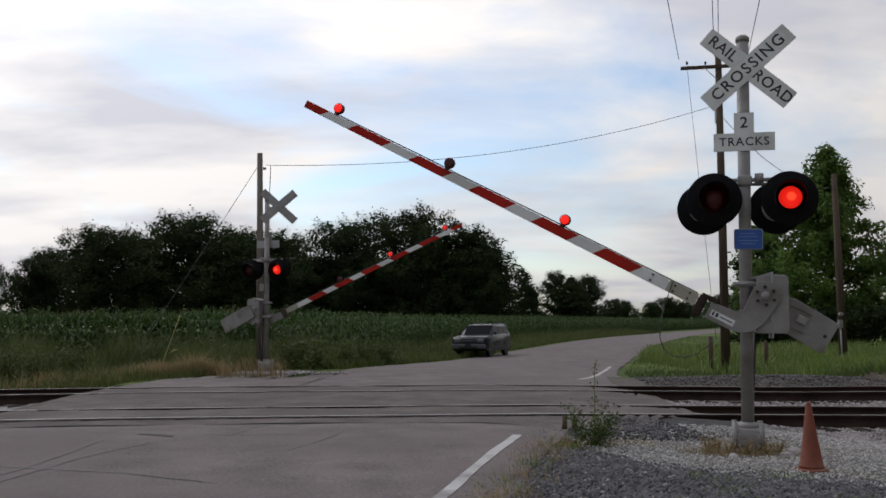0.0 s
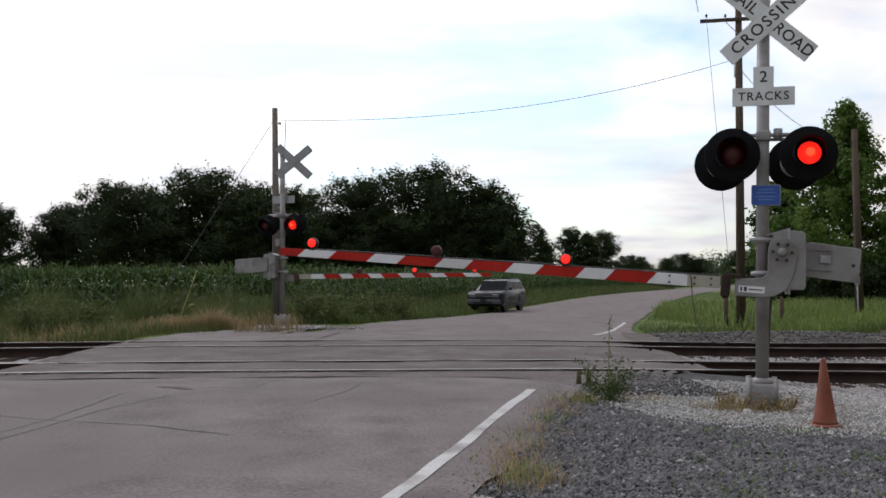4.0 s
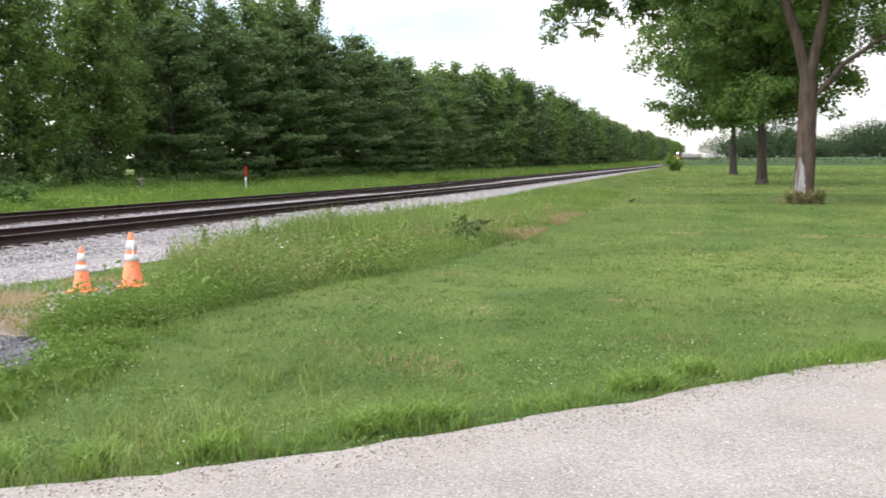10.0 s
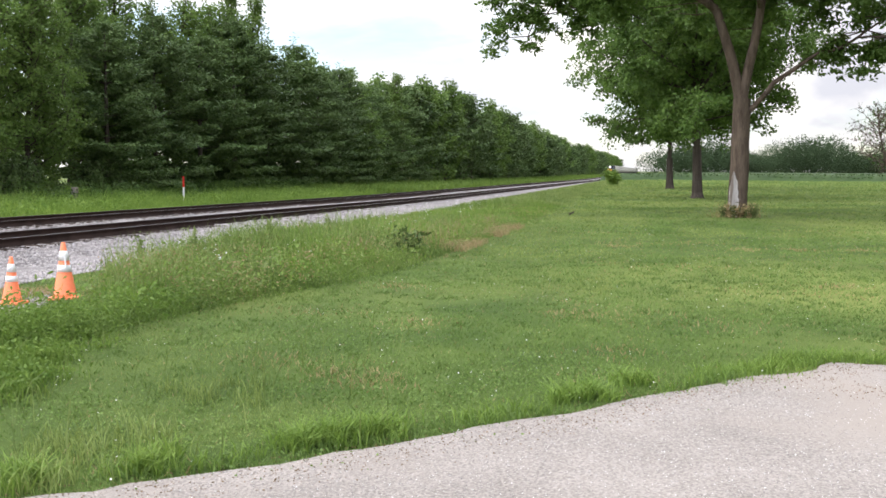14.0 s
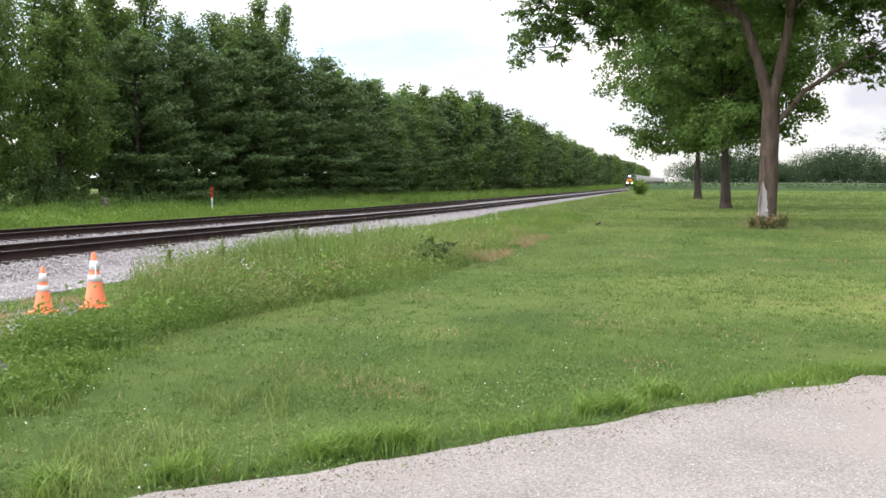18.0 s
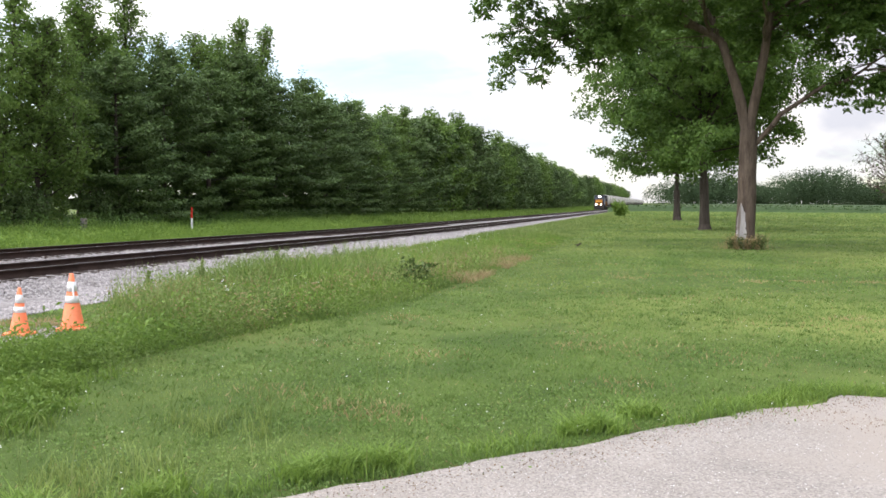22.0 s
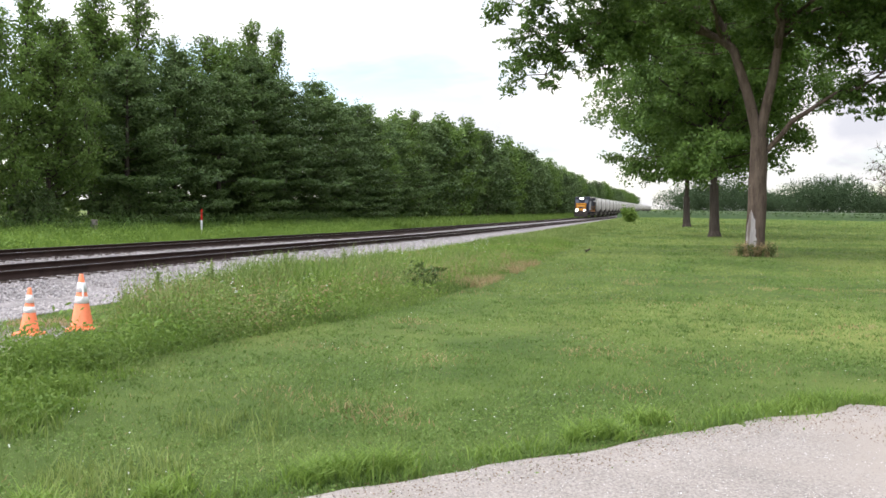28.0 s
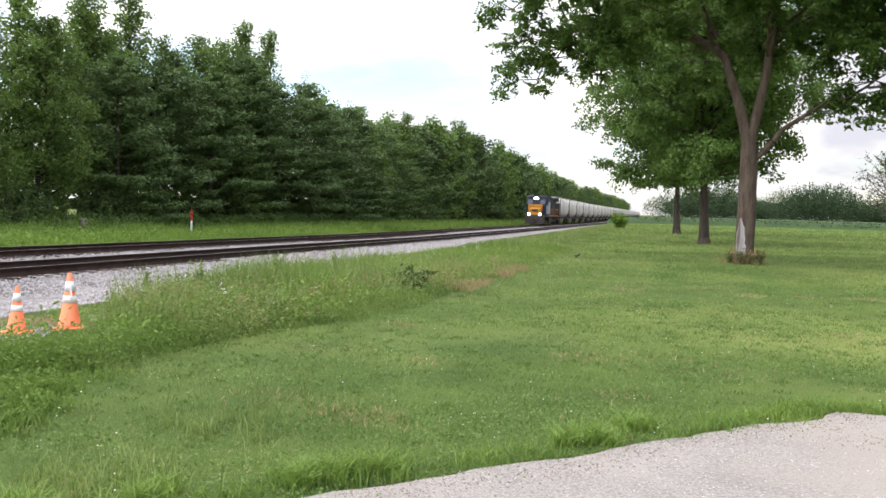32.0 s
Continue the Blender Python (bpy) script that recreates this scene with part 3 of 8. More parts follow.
# ---- tracks ----
def make_track(centre, lift, tag):
    top = empty("railway_track", Matrix(), f"rusty steel railway track on {tag} ballast", "railway track", "tracks", "structure")
    us = np.r_[np.arange(-120, -12, 6), np.arange(-12, 40, 1.0), np.arange(40, 160, 5), np.arange(160, 1500, 30)]
    prof = np.array([(-0.07, -0.175), (0.07, -0.175), (0.07, -0.16), (0.012, -0.14), (0.012, -0.045), (0.036, -0.035), (0.036, -0.004), (0.03, 0), (-0.03, 0), (-0.036, -0.004), (-0.036, -0.035), (-0.012, -0.045), (-0.012, -0.14), (-0.07, -0.16)])
    for side in (-0.5, 0.5):
        n = centre + side * GAUGE
        V = []
        for uu in us:
            x, y = xy(uu, n + prof[:, 0])
            V.append(np.stack([x, y, rail_z(uu) + lift + 0.045 + prof[:, 1]], 1))
        V = np.concatenate(V)
        k = len(prof)
        i, j = np.meshgrid(np.arange(len(us) - 1), np.arange(k), indexing="ij")
        a, b = (i * k + j).ravel(), (i * k + (j + 1) % k).ravel()
        F = np.stack([a, b, b + k, a + k], 1)
        me = mesh_of("rail", V, F, RAIL_RUST)
        me.materials.append(RAIL_TOP)
        idx = np.zeros(len(F), np.int32)
        idx[np.isin(j.ravel(), (7,))] = 1
        me.polygons.foreach_set("material_index", idx)
        piece("rail", me, top)
        # groove beside the rail in the road
        for off, wide, up in ((-0.11, 0.06, 0.018), (0.075, 0.025, 0.066)):
            q = np.arange(-5.4, 5.6, 0.25)
            g = loft("flangeway", np.stack(xy(q, n + off - wide), 1), np.stack(xy(q, n + off + wide), 1), 1, up + lift * 1.02, TAR, 0.012, 4)
            g.parent = top
            for key in list(g.keys()):
                del g[key]
    tie = mesh_of("sleeper", *box_arrays(0.23, 2.6, 0.18), TIE)
    rng = np.random.default_rng(int(centre))
    for uu in np.r_[np.arange(5.9, 75, 0.52), np.arange(-26, -5.1, 0.52)]:
        x, y = xy(uu, centre + rng.normal(0, 0.02))
        piece("sleeper", tie, top, pose(x, y, float(rail_z(uu)) + lift + 0.045 - 0.175 - 0.085, 0, 0, TRACK_HEAD + rng.normal(0, 0.6)))
    return top


def box_arrays(sx, sy, sz):
    V = np.array([(x * sx / 2, y * sy / 2, z * sz / 2) for x in (-1, 1) for y in (-1, 1) for z in (-1, 1)])
    F = np.array([(0, 1, 3, 2), (4, 6, 7, 5), (0, 4, 5, 1), (2, 3, 7, 6), (0, 2, 6, 4), (1, 5, 7, 3)])
    return V, F


make_track(NEAR_TRACK, 0.0, "pale grey")
make_track(FAR_TRACK, 0.04, "pale grey")


def bed_z(u, n):
    """Top of the ballast."""
    shoulder = np.interp(n, [8.3, 9.3, 12.2, 12.7, 15.2, 16.2, 17.0, 19.7, 20.2, 22.5], [-0.44, -0.38, -0.27, -0.205, -0.205, -0.20, -0.165, -0.165, -0.20, -0.45])
    return rail_z(u) + 0.045 + shoulder


def make_bed(u0, u1):
    us = np.r_[np.arange(u0, min(u1, 60), 0.5), np.arange(max(u0, 60), u1, 10)] if u1 > 60 else np.arange(u0, u1, 1.0)
    ns = np.array([8.3, 8.8, 9.3, 10.2, 11.2, 12.2, 12.7, 13.4, 14.6, 15.2, 16.2, 17, 17.7, 19, 19.7, 20.2, 21.2, 22.5])
    U, Nn = np.meshgrid(us, ns, indexing="ij")
    rng = np.random.default_rng(5)
    x, y = xy(U, Nn)
    z = np.maximum(bed_z(U, Nn), gz(x, y) + 0.01 * (Nn > 8.4)) + rng.normal(0, 0.012, U.shape)
    edge = (Nn < 8.5) | (Nn > 22)
    z = np.where(edge, gz(x, y) - 0.03, z)
    V = np.stack([x, y, z], -1).reshape(-1, 3)
    i, j = np.meshgrid(np.arange(len(us) - 1), np.arange(len(ns) - 1), indexing="ij")
    a = (i * len(ns) + j).ravel()
    F = np.stack([a, a + len(ns), a + len(ns) + 1, a + 1], 1)
    return tagged(smooth(new("ballast_bed", mesh_of("ballast_bed", V, F, BALLAST))), "pale grey crushed-stone ballast under the tracks", "ballast", kind="structure")


make_bed(5.4, 1400)
make_bed(-120, -4.8)


# ---- crossing signals ----
FLASH = 0.6645  # seconds for which one lamp of a pair is lit
FLIP = 0.345  # when the pair first changes over


def flash_rows(first, m):
    """The bulb of a flashing lamp: a made-up turn stands in for switching. It faces the lens while lit and faces away
    in between.
    """
    rows, t, lit = [(0.0, m @ pose(0, 0, 0, 0, 0, 0 if first else 180))], FLIP, first
    while t < 32:
        a, b = (0, 180) if lit else (180, 360)
        for k, f in ((-0.06, 0.0), (-0.02, 0.34), (0.02, 0.67), (0.06, 1.0)):
            rows.append((round(t + k, 3), m @ pose(0, 0, 0, 0, 0, a + (b - a) * f)))
        lit = not lit
        t += FLASH
    rows.append((32.0, m @ pose(0, 0, 0, 0, 0, 0 if lit else 180)))
    return rows


MOVES = []  # (thing or part, rows), keyed at the end


def lamp_unit(sig, at, face, first):
    """One round flashing lamp on its black backing disc, with visor, lens and a bulb whose added turning mimics the
    flashing. face: 1 to the front (-y), -1 to the back.
    """
    x, y, z = at
    f = -face
    part("backing_disc", lathe([(0.02, -0.012), (0.292, -0.012), (0.305, 0.0), (0.305, 0.012), (0.02, 0.012)], 40, "y", at=(x, y, z)), BLACK, sig)
    bm = bmesh.new()
    # visor: open below, longer above
    sides, deep = 28, 0.30
    rings = []
    for r in (0.172, 0.164):
        for d in (0.0, 1.0):
            ring = []
            for k in range(sides + 1):
                a = radians(-65 + 310 * k / sides)
                long = deep * (0.45 + 0.55 * (0.5 + 0.5 * math.sin(a)))
                ring.append(bm.verts.new((x + r * math.cos(a), y + f * (0.012 + d * long), z + r * math.sin(a))))
            rings.append(ring)
    for p, q in ((0, 1), (2, 3), (1, 3), (0, 2)):
        for k in range(sides):
            bm.faces.new((rings[p][k], rings[p][k + 1], rings[q][k + 1], rings[q][k]))
    bmesh.ops.recalc_face_normals(bm, faces=bm.faces)
    part("visor", bm, BLACK, sig)
    part("lamp_housing", lathe([(0.02, 0), (0.15, 0), (0.165, 0.05 * -f), (0.15, 0.14 * -f), (0.09, 0.17 * -f), (0.02, 0.17 * -f)], 24, "y", at=(x, y + 0.012 * -f, z)), GALV if face < 0 else BLACK, sig, "rounded lamp housing")
    # glowing and dark halves mimic on and off; the bulb turns about its own upright
    m = pose(x, y + f * 0.06, z, 0, 0, 0 if face > 0 else 180)
    bm = lathe([(0.002, -0.112), (0.045, -0.104), (0.085, -0.080), (0.112, -0.045), (0.124, -0.004), (0.002, -0.004)], 28, "y")
    bulb = part("turning_bulb", bm, LENS_RED, sig, "glowing red half of a bulb, turned to mimic flashing")
    bm = lathe([(0.002, -0.003), (0.125, -0.003), (0.113, 0.045), (0.086, 0.08), (0.045, 0.104), (0.002, 0.112)], 28, "y")
    part("bulb_shell", bm, LENS_DARK, bulb, "unlit dark red half of the bulb")
    part("bulb_core", lathe([(0.002, -0.1165), (0.03, -0.114), (0.05, -0.1055), (0.002, -0.10)], 20, "y"), LENS_HOT, bulb, "bright core of the bulb")
    bulb.matrix_basis = m @ pose(0, 0, 0, 0, 0, 0 if first else 180)
    MOVES.append((bulb, flash_rows(first, m)))


def rounded(w, h, r, cx=0, cz=0):
    out = []
    for sx, sz, a0 in ((1, 1, 0), (-1, 1, 90), (-1, -1, 180), (1, -1, 270)):
        for k in range(4):
            a = radians(a0 + 30 * k)
            out.append((cx + sx * (w / 2 - r) + r * math.cos(a), cz + sz * (h / 2 - r) + r * math.sin(a)))
    return out


def crossing_signal(m, arm_rows, length, near, label, arm_lights, tilt=0.0):
    """A mast with crossbuck, flashing lamps and a gate. Its front is -y; the gate lies along -x."""
    sig = empty("crossing_signal", m, label, "railway signal", "crossing signals")
    # base casting
    bm = box(0.37, 0.37, 0.16, (0, 0, -0.01), 0.015)
    box(0.31, 0.31, 0.30, (0, 0, 0.16), 0.03, bm=bm)
    for sx in (-1, 1):
        for sy in (-1, 1):
            tube((0.14 * sx, 0.14 * sy, 0.05), (0.14 * sx, 0.14 * sy, 0.37), 0.03, sides=8, bm=bm)
    lathe([(0.13, 0.30), (0.11, 0.35), (0.085, 0.37)], 18, bm=bm)
    part("mast_base", bm, SILVER, sig, "silver-painted cast base")
    for sx in (-0.1, 0.1):
        for z in (0.12, 0.24):
            part("base_bolt", tube((sx, -0.152, z), (sx, -0.17, z), 0.018, sides=6), GALV, sig)
    part("mast", tube((0, 0, 0.3), (0, 0, 4.78), 0.07, sides=24), SILVER, sig)
    part("mast_cap", lathe([(0.078, 4.74), (0.078, 4.79), (0.05, 4.815), (0.002, 4.82)], 20), SILVER, sig)
    # crossbuck
    cz = 4.36
    lab = "white crossbuck blade with black letters" if near else "crossbuck blade with a bare metal back"
    for name, ang, yy, words in (("crossbuck_blade", 41.5, -0.10, ("RAIL", "ROAD")), ("crossbuck_blade", -41.5, -0.106, ("CROSSING",))):
        # the blade that falls to the right lies behind
        bm = slab(rounded(1.22, 0.228, 0.012), -0.0015, 0.0015)
        blade = part(name, bm, GALV, sig, lab)
        blade.matrix_basis = pose(0.05, yy, cz + 0.045, 0, ang, 0) if near else pose(-0.30, yy, cz + 0.24, 0, 0, 32) @ pose(0, 0, 0, 0, ang, 0)
        face = part("blade_face", slab(rounded(1.216, 0.224, 0.012), -0.0035, -0.002), WHITE, blade)
        if near:
            if len(words) == 2:
                for w, x in zip(words, (-0.36, 0.355)):
                    letters(w, 0.178, INK, blade, pose(x, -0.0045, 0), space=1.06, depth=0.0008)
            else:
                letters(words[0], 0.185, INK, blade, pose(0, -0.0045, 0), space=1.2, depth=0.0008)
        else:
            letters(words[0], 0.185, INK, blade, pose(0 if len(words) == 1 else -0.375, -0.0045, 0), space=1.12, depth=0.0008)
    part("crossbuck_clamp", box(0.2, 0.06, 0.07, (0, -0.05, cz), 0.01), GALV, sig)
    if not near:
        part("crossbuck_bracket", tube((0, -0.05, cz + 0.2), (-0.30, -0.09, cz + 0.24), 0.025, sides=8), GALV, sig)
    # number of tracks
    tz = 3.55
    out = [(-0.335, tz - 0.105), (0.335, tz - 0.105), (0.335, tz + 0.105), (0.11, tz + 0.105), (0.11, tz + 0.34), (-0.11, tz + 0.34), (-0.11, tz + 0.105), (-0.335, tz + 0.105)]
    plate = part("tracks_plate", slab(out, -0.078, -0.074, 0.0), GALV, sig)
    out = [(x * 0.99, tz + 0.1 + (z - tz - 0.1) * 0.99) for x, z in out]
    part("plate_face", slab(out, -0.0805, -0.0785), WHITE, plate)
    letters("2", 0.18, INK, plate, pose(0, -0.0815, tz + 0.22), depth=0.0008)
    letters("TRACKS", 0.135, INK, plate, pose(0, -0.0815, tz), space=1.15, depth=0.0008)
    part("plate_clamp", box(0.17, 0.05, 0.05, (0, -0.05, tz - 0.02), 0.01), GALV, sig)
    # lamps on their cross arm
    lz = 2.875
    bm = tube((-0.46, -0.03, lz + 0.24), (0.46, -0.03, lz + 0.24), 0.024, sides=12)
    tube((-0.44, 0.05, lz + 0.20), (0.44, 0.05, lz + 0.20), 0.02, sides=10, bm=bm)
    part("lamp_arm", bm, SILVER, sig, "thin silver lamp cross arm")
    bm = box(0.16, 0.2, 0.12, (0.0, 0, lz + 0.23), 0.02)
    tube((0.16, -0.03, lz + 0.2), (0.16, -0.03, lz + 0.31), 0.05, sides=14, bm=bm)
    part("arm_clamp", bm, SILVER, sig)
    for x, first in ((-0.34, False), (0.47, True)):
        lamp_unit(sig, (x, -0.20, lz), 1, first)
    for x, first in ((-0.45, True), (0.36, False)):
        lamp_unit(sig, (x, 0.22, lz - 0.06), -1, first)
    for x in (-0.42, 0.42):
        part("lamp_hanger", tube((x, -0.1, lz + 0.24), (x, -0.1, lz + 0.1), 0.03, sides=10), BLACK, sig)
    # blue notice
    if near:
        sg = part("notice_plate", slab(rounded(0.315, 0.235, 0.02, 0.03, 2.43), -0.082, -0.079), GALV, sig, "blue notice plate with unreadable lines")
        part("notice_face", slab(rounded(0.30, 0.22, 0.018, 0.03, 2.43), -0.085, -0.0825), BLUE, sg)
        for z, w in ((2.495, 0.17), (2.46, 0.2), (2.415, 0.22), (2.38, 0.16)):
            part("notice_line", slab([(0.03 - w / 2, z - 0.006), (0.03 + w / 2, z - 0.006), (0.03 + w / 2, z + 0.003), (0.03 - w / 2, z + 0.003)], -0.0862, -0.0852), mat("pale_blue_ink", (0.12, 0.2, 0.45), (0.16, 0.25, 0.5), 5, 0.6), sg)
    else:
        part("relay_box", box(0.13, 0.12, 0.2, (0.1, 0.05, 2.35), 0.01), SILVER, sig)
    # gate mechanism
    px, pz = 0.20, 1.785
    case = part("mechanism_case", slab([(px - 0.10, pz - 0.42), (px + 0.23, pz - 0.42), (px + 0.25, pz - 0.38), (px + 0.25, pz + 0.20), (px + 0.22, pz + 0.235), (px + 0.04, pz + 0.25), (px - 0.10, pz + 0.21)], -0.115, 0.26, 0.012), SILVER, sig, "silver gate mechanism case")
    part("case_lip", slab([(px + 0.06, pz - 0.47), (px + 0.085, pz - 0.47), (px + 0.085, pz + 0.27), (px + 0.06, pz + 0.27)], -0.122, 0.262), GALV, case)
    part("case_lid", slab([(px - 0.16, pz + 0.18), (px + 0.08, pz + 0.255), (px + 0.08, pz + 0.275), (px - 0.16, pz + 0.205)], -0.11, 0.28), SILVER, case)
    for cz_ in (pz + 0.14, pz - 0.24):
        bm = tube((-0.13, -0.09, cz_), (0.1, -0.09, cz_), 0.022, sides=8)
        box(0.18, 0.2, 0.06, (0, 0, cz_), 0.01, bm=bm)
        part("mast_clamp", bm, GALV, sig, "bolted mast clamp")
    part("conduit", tube((0.05, 0.1, 0.3), (0.1, 0.12, pz - 0.4), 0.018, sides=8), WIRE, sig)
    # the moving gate: turns about the pivot
    gate = part("gate_bracket", slab([(-0.02, 0.17), (0.07, 0.15), (0.155, 0.07), (0.16, -0.03), (0.13, -0.27), (0.06, -0.42), (-0.06, -0.50), (-0.20, -0.52), (-0.48, -0.52), (-0.48, -0.33), (-0.20, -0.30), (-0.14, -0.25), (-0.15, 0.02), (-0.13, 0.12)], -0.16, -0.12, 0.006), SILVER, sig, "silver gate arm bracket with a bolted hub")
    bm = lathe([(0.002, -0.185), (0.04, -0.185), (0.05, -0.17), (0.05, -0.158)], 16, "y")
    part("hub", bm, GALV, gate)
    for k in range(6):
        a = radians(60 * k)
        part("hub_bolt", tube((0.1 * math.cos(a), -0.16, 0.1 * math.sin(a)), (0.1 * math.cos(a), -0.178, 0.1 * math.sin(a)), 0.02, sides=6), INK, gate)
    part("bracket_plate", slab([(-0.44, -0.475), (-0.16, -0.475), (-0.16, -0.40), (-0.44, -0.40)], -0.1635, -0.1605), WHITE, gate, "white maker's plate with plain bars")
    for x0, x1, h in ((-0.42, -0.40, 0.05), (-0.38, -0.35, 0.05), (-0.33, -0.18, 0.012)):
        part("plate_bar", slab([(x0, -0.4375 - h / 2), (x1, -0.4375 - h / 2), (x1, -0.4375 + h / 2), (x0, -0.4375 + h / 2)], -0.1655, -0.1638), INK, gate)
    bm = box(0.10, 0.17, 0.24, (-0.58, -0.13, -0.42), 0.015)
    box(0.2, 0.12, 0.05, (-0.52, -0.13, -0.30), 0.01, bm=bm)
    tube((-0.58, -0.13, -0.56), (-0.58, -0.13, -0.28), 0.03, sides=10, bm=bm)
    part("arm_coupling", bm, TIE, gate, "dark rusty arm coupling")
    # counterweights behind the pivot
    more = 0.0 if near else 0.2
    for yy in (0.29,):
        bm = slab([(0.1, 0.14), (0.30, 0.14), (0.34, 0.15), (0.87 + more, 0.105), (0.88 + more, 0.085), (0.865 + more, -0.265), (0.85 + more, -0.285), (0.30, -0.25), (0.1, -0.22)], yy, yy + 0.035, 0.006)
        w = part("counterweight", bm, SILVER, gate, "heavy silver counterweight plate")
        if yy > 0:
            for z0, z1 in ((0.06, 0.085), (-0.17, -0.145)):
                part("weight_rail", slab([(0.30, z0), (0.58, z0), (0.58, z1), (0.30, z1)], yy - 0.02, yy + 0.002), SILVER, w)
            part("weight_nut", box(0.12, 0.03, 0.09, (0.5, yy - 0.012, -0.04), 0.008), GALV, w)
            part("weight_eye", tube((0.80 + more, yy - 0.004, -0.09), (0.80 + more, yy + 0.01, -0.09), 0.022, sides=10), INK, w)
    bm = tube((0, -0.12, 0), (0, 0.36, 0), 0.035, sides=12)
    part("pivot_shaft", bm, GALV, gate)
    gate.matrix_basis = pose(px, 0, pz)
    # the arm itself, in slanted striped lengths
    arm_z = -0.385
    arm_y = -0.15
    hh = lambda x: 0.068 - 0.020 * min(1.0, max(0.0, (-x - 0.7) / (length - 0.7)))
    x = -0.64
    part("arm_root", slab([(x, arm_z - 0.068), (x, arm_z + 0.068), (-1.0, arm_z + hh(-1.0)), (-1.0, arm_z - hh(-1.0))][::-1], arm_y - 0.02, arm_y + 0.02), mat("bare_arm", (0.30, 0.28, 0.22), (0.42, 0.39, 0.31), 4, 0.6, 0.1, 0.1, 60), gate, "bare tan root of the arm")
    for bx in (-0.74, -0.92, -1.2):
        for bz in (-0.035, 0.035):
            part("arm_bolt", tube((bx, arm_y - 0.03, arm_z + bz), (bx, arm_y - 0.018, arm_z + bz), 0.014, sides=6), INK, gate)
    edges = [-1.01, -1.395, -1.875, -2.22, -2.71, -3.075, -3.58, -3.955, -4.45, -4.85, -5.37, -5.80, -length]
    sl = 0.055
    for k, (a, b) in enumerate(zip(edges, edges[1:])):
        e1 = b
        q = [(a + (sl if k else 0), arm_z + hh(a)), (e1 + (sl if b != -length else 0), arm_z + hh(e1)), (e1 - (sl if b != -length else 0), arm_z - hh(e1)), (a - (sl if k else -0.06), arm_z - hh(a))]
        part("arm_stripe", slab(q, arm_y - 0.018, arm_y + 0.018, 0.003), RED if k % 2 else WHITE, gate, "red reflective stripe" if k % 2 else "white reflective stripe")
    # lamps and cable on the arm
    for lx, first in arm_lights:
        zt = arm_z + hh(lx)
        bm = lathe([(0.03, -0.045), (0.062, -0.04), (0.066, -0.03), (0.066, 0.03), (0.062, 0.04), (0.03, 0.045)], 20, "y", at=(lx, arm_y, zt + 0.085))
        box(0.05, 0.05, 0.05, (lx, arm_y, zt + 0.015), 0.006, bm=bm)
        part("arm_lamp", bm, LENS_DARK, gate, "small round red arm lamp")
        mm = pose(lx, arm_y, zt + 0.085)
        bm = lathe([(0.002, -0.05), (0.04, -0.05), (0.055, -0.046), (0.055, -0.042), (0.002, -0.042)], 18, "y")
        bulb = part("arm_bulb", bm, LENS_RED, gate, "lit red bulb")
        if first is None:
            lathe_bm = lathe([(0.002, 0.05), (0.04, 0.05), (0.055, 0.046), (0.055, 0.042), (0.002, 0.042)], 18, "y", at=(lx, arm_y, zt + 0.085))
            part("arm_bulb", lathe_bm, LENS_RED, gate, "lit red bulb")
            bulb.matrix_basis = mm
        else:
            # on and off are mimicked by an invented half turn of the bulb
            bulb.matrix_basis = mm @ pose(0, 0, 0, 0, 0, 0 if first else 180)
            MOVES.append((bulb, flash_rows(first, mm)))
    pts = [(-0.66, arm_z + 0.078)]
    for lx, _ in sorted(arm_lights, key=lambda v: -v[0]):
        pts.append((lx + 0.1, arm_z + hh(lx) + 0.010))
        pts.append((lx, arm_z + hh(lx) + 0.016))
    bm = sweep([(xa, arm_y, za) for xa, za in pts], 0.008)
    part("arm_cable", bm, WIRE, gate)
    bm = sweep([(xa, arm_y - 0.03, arm_z + za) for xa, za in ((-0.97, 0.07), (-0.955, 0.0), (-0.93, -0.2), (-0.88, -0.42), (-0.80, -0.58), (-0.70, -0.67), (-0.58, -0.69), (-0.46, -0.64), (-0.36, -0.54), (-0.30, -0.42), (-0.28, -0.3))], 0.006)
    part("drop_cable", bm, WIRE, gate, "slack black lamp cable")
    MOVES.append((gate, [(t, pose(px, 0, pz, 0, a, 0)) for t, a in arm_rows]))
    return sig


def ground_at(x, y, lift=0.0):
    return float(gz(x, y)) + lift


NEAR_MAST, FAR_MAST = (3.42, 10.56), (-4.88, 25.54)
NEAR_GATE = [(0, 28.4), (0.5, 24.8), (1, 21.4), (1.5, 18.3), (2, 15.2), (2.5, 12.3), (3, 9.5), (3.5, 7.0), (4.0, 4.4), (4.5, 2.0), (5.0, 0.5), (5.3, 0.1), (32, 0.1)]
FAR_GATE = [(0, 24.0), (0.5, 20.0), (1, 16.4), (1.5, 13.2), (2, 10), (2.5, 7.2), (3, 4.6), (3.5, 2.0), (4.0, 0.3), (4.3, 0.0), (32, 0.0)]
NEAR_GATE = [(t, a - 1.0) for t, a in NEAR_GATE]  # the mast leans by a degree
crossing_signal(pose(*NEAR_MAST, ground_at(*NEAR_MAST, -0.02), 0, 0, ROAD_HEAD) @ pose(0, 0, 0, 0, 1.0, 0), NEAR_GATE, 6.1, True, "silver crossing signal with crossbuck, flashing lamps and striped gate", ((-5.65, None), (-4.0, False), (-2.4, True)))
crossing_signal(pose(*FAR_MAST, ground_at(*FAR_MAST, 0.03), 0, 0, ROAD_HEAD + 180), FAR_GATE, 6.1, False, "silver crossing signal seen from behind, with a striped gate", ((-5.65, None), (-4.0, False), (-2.4, True)))


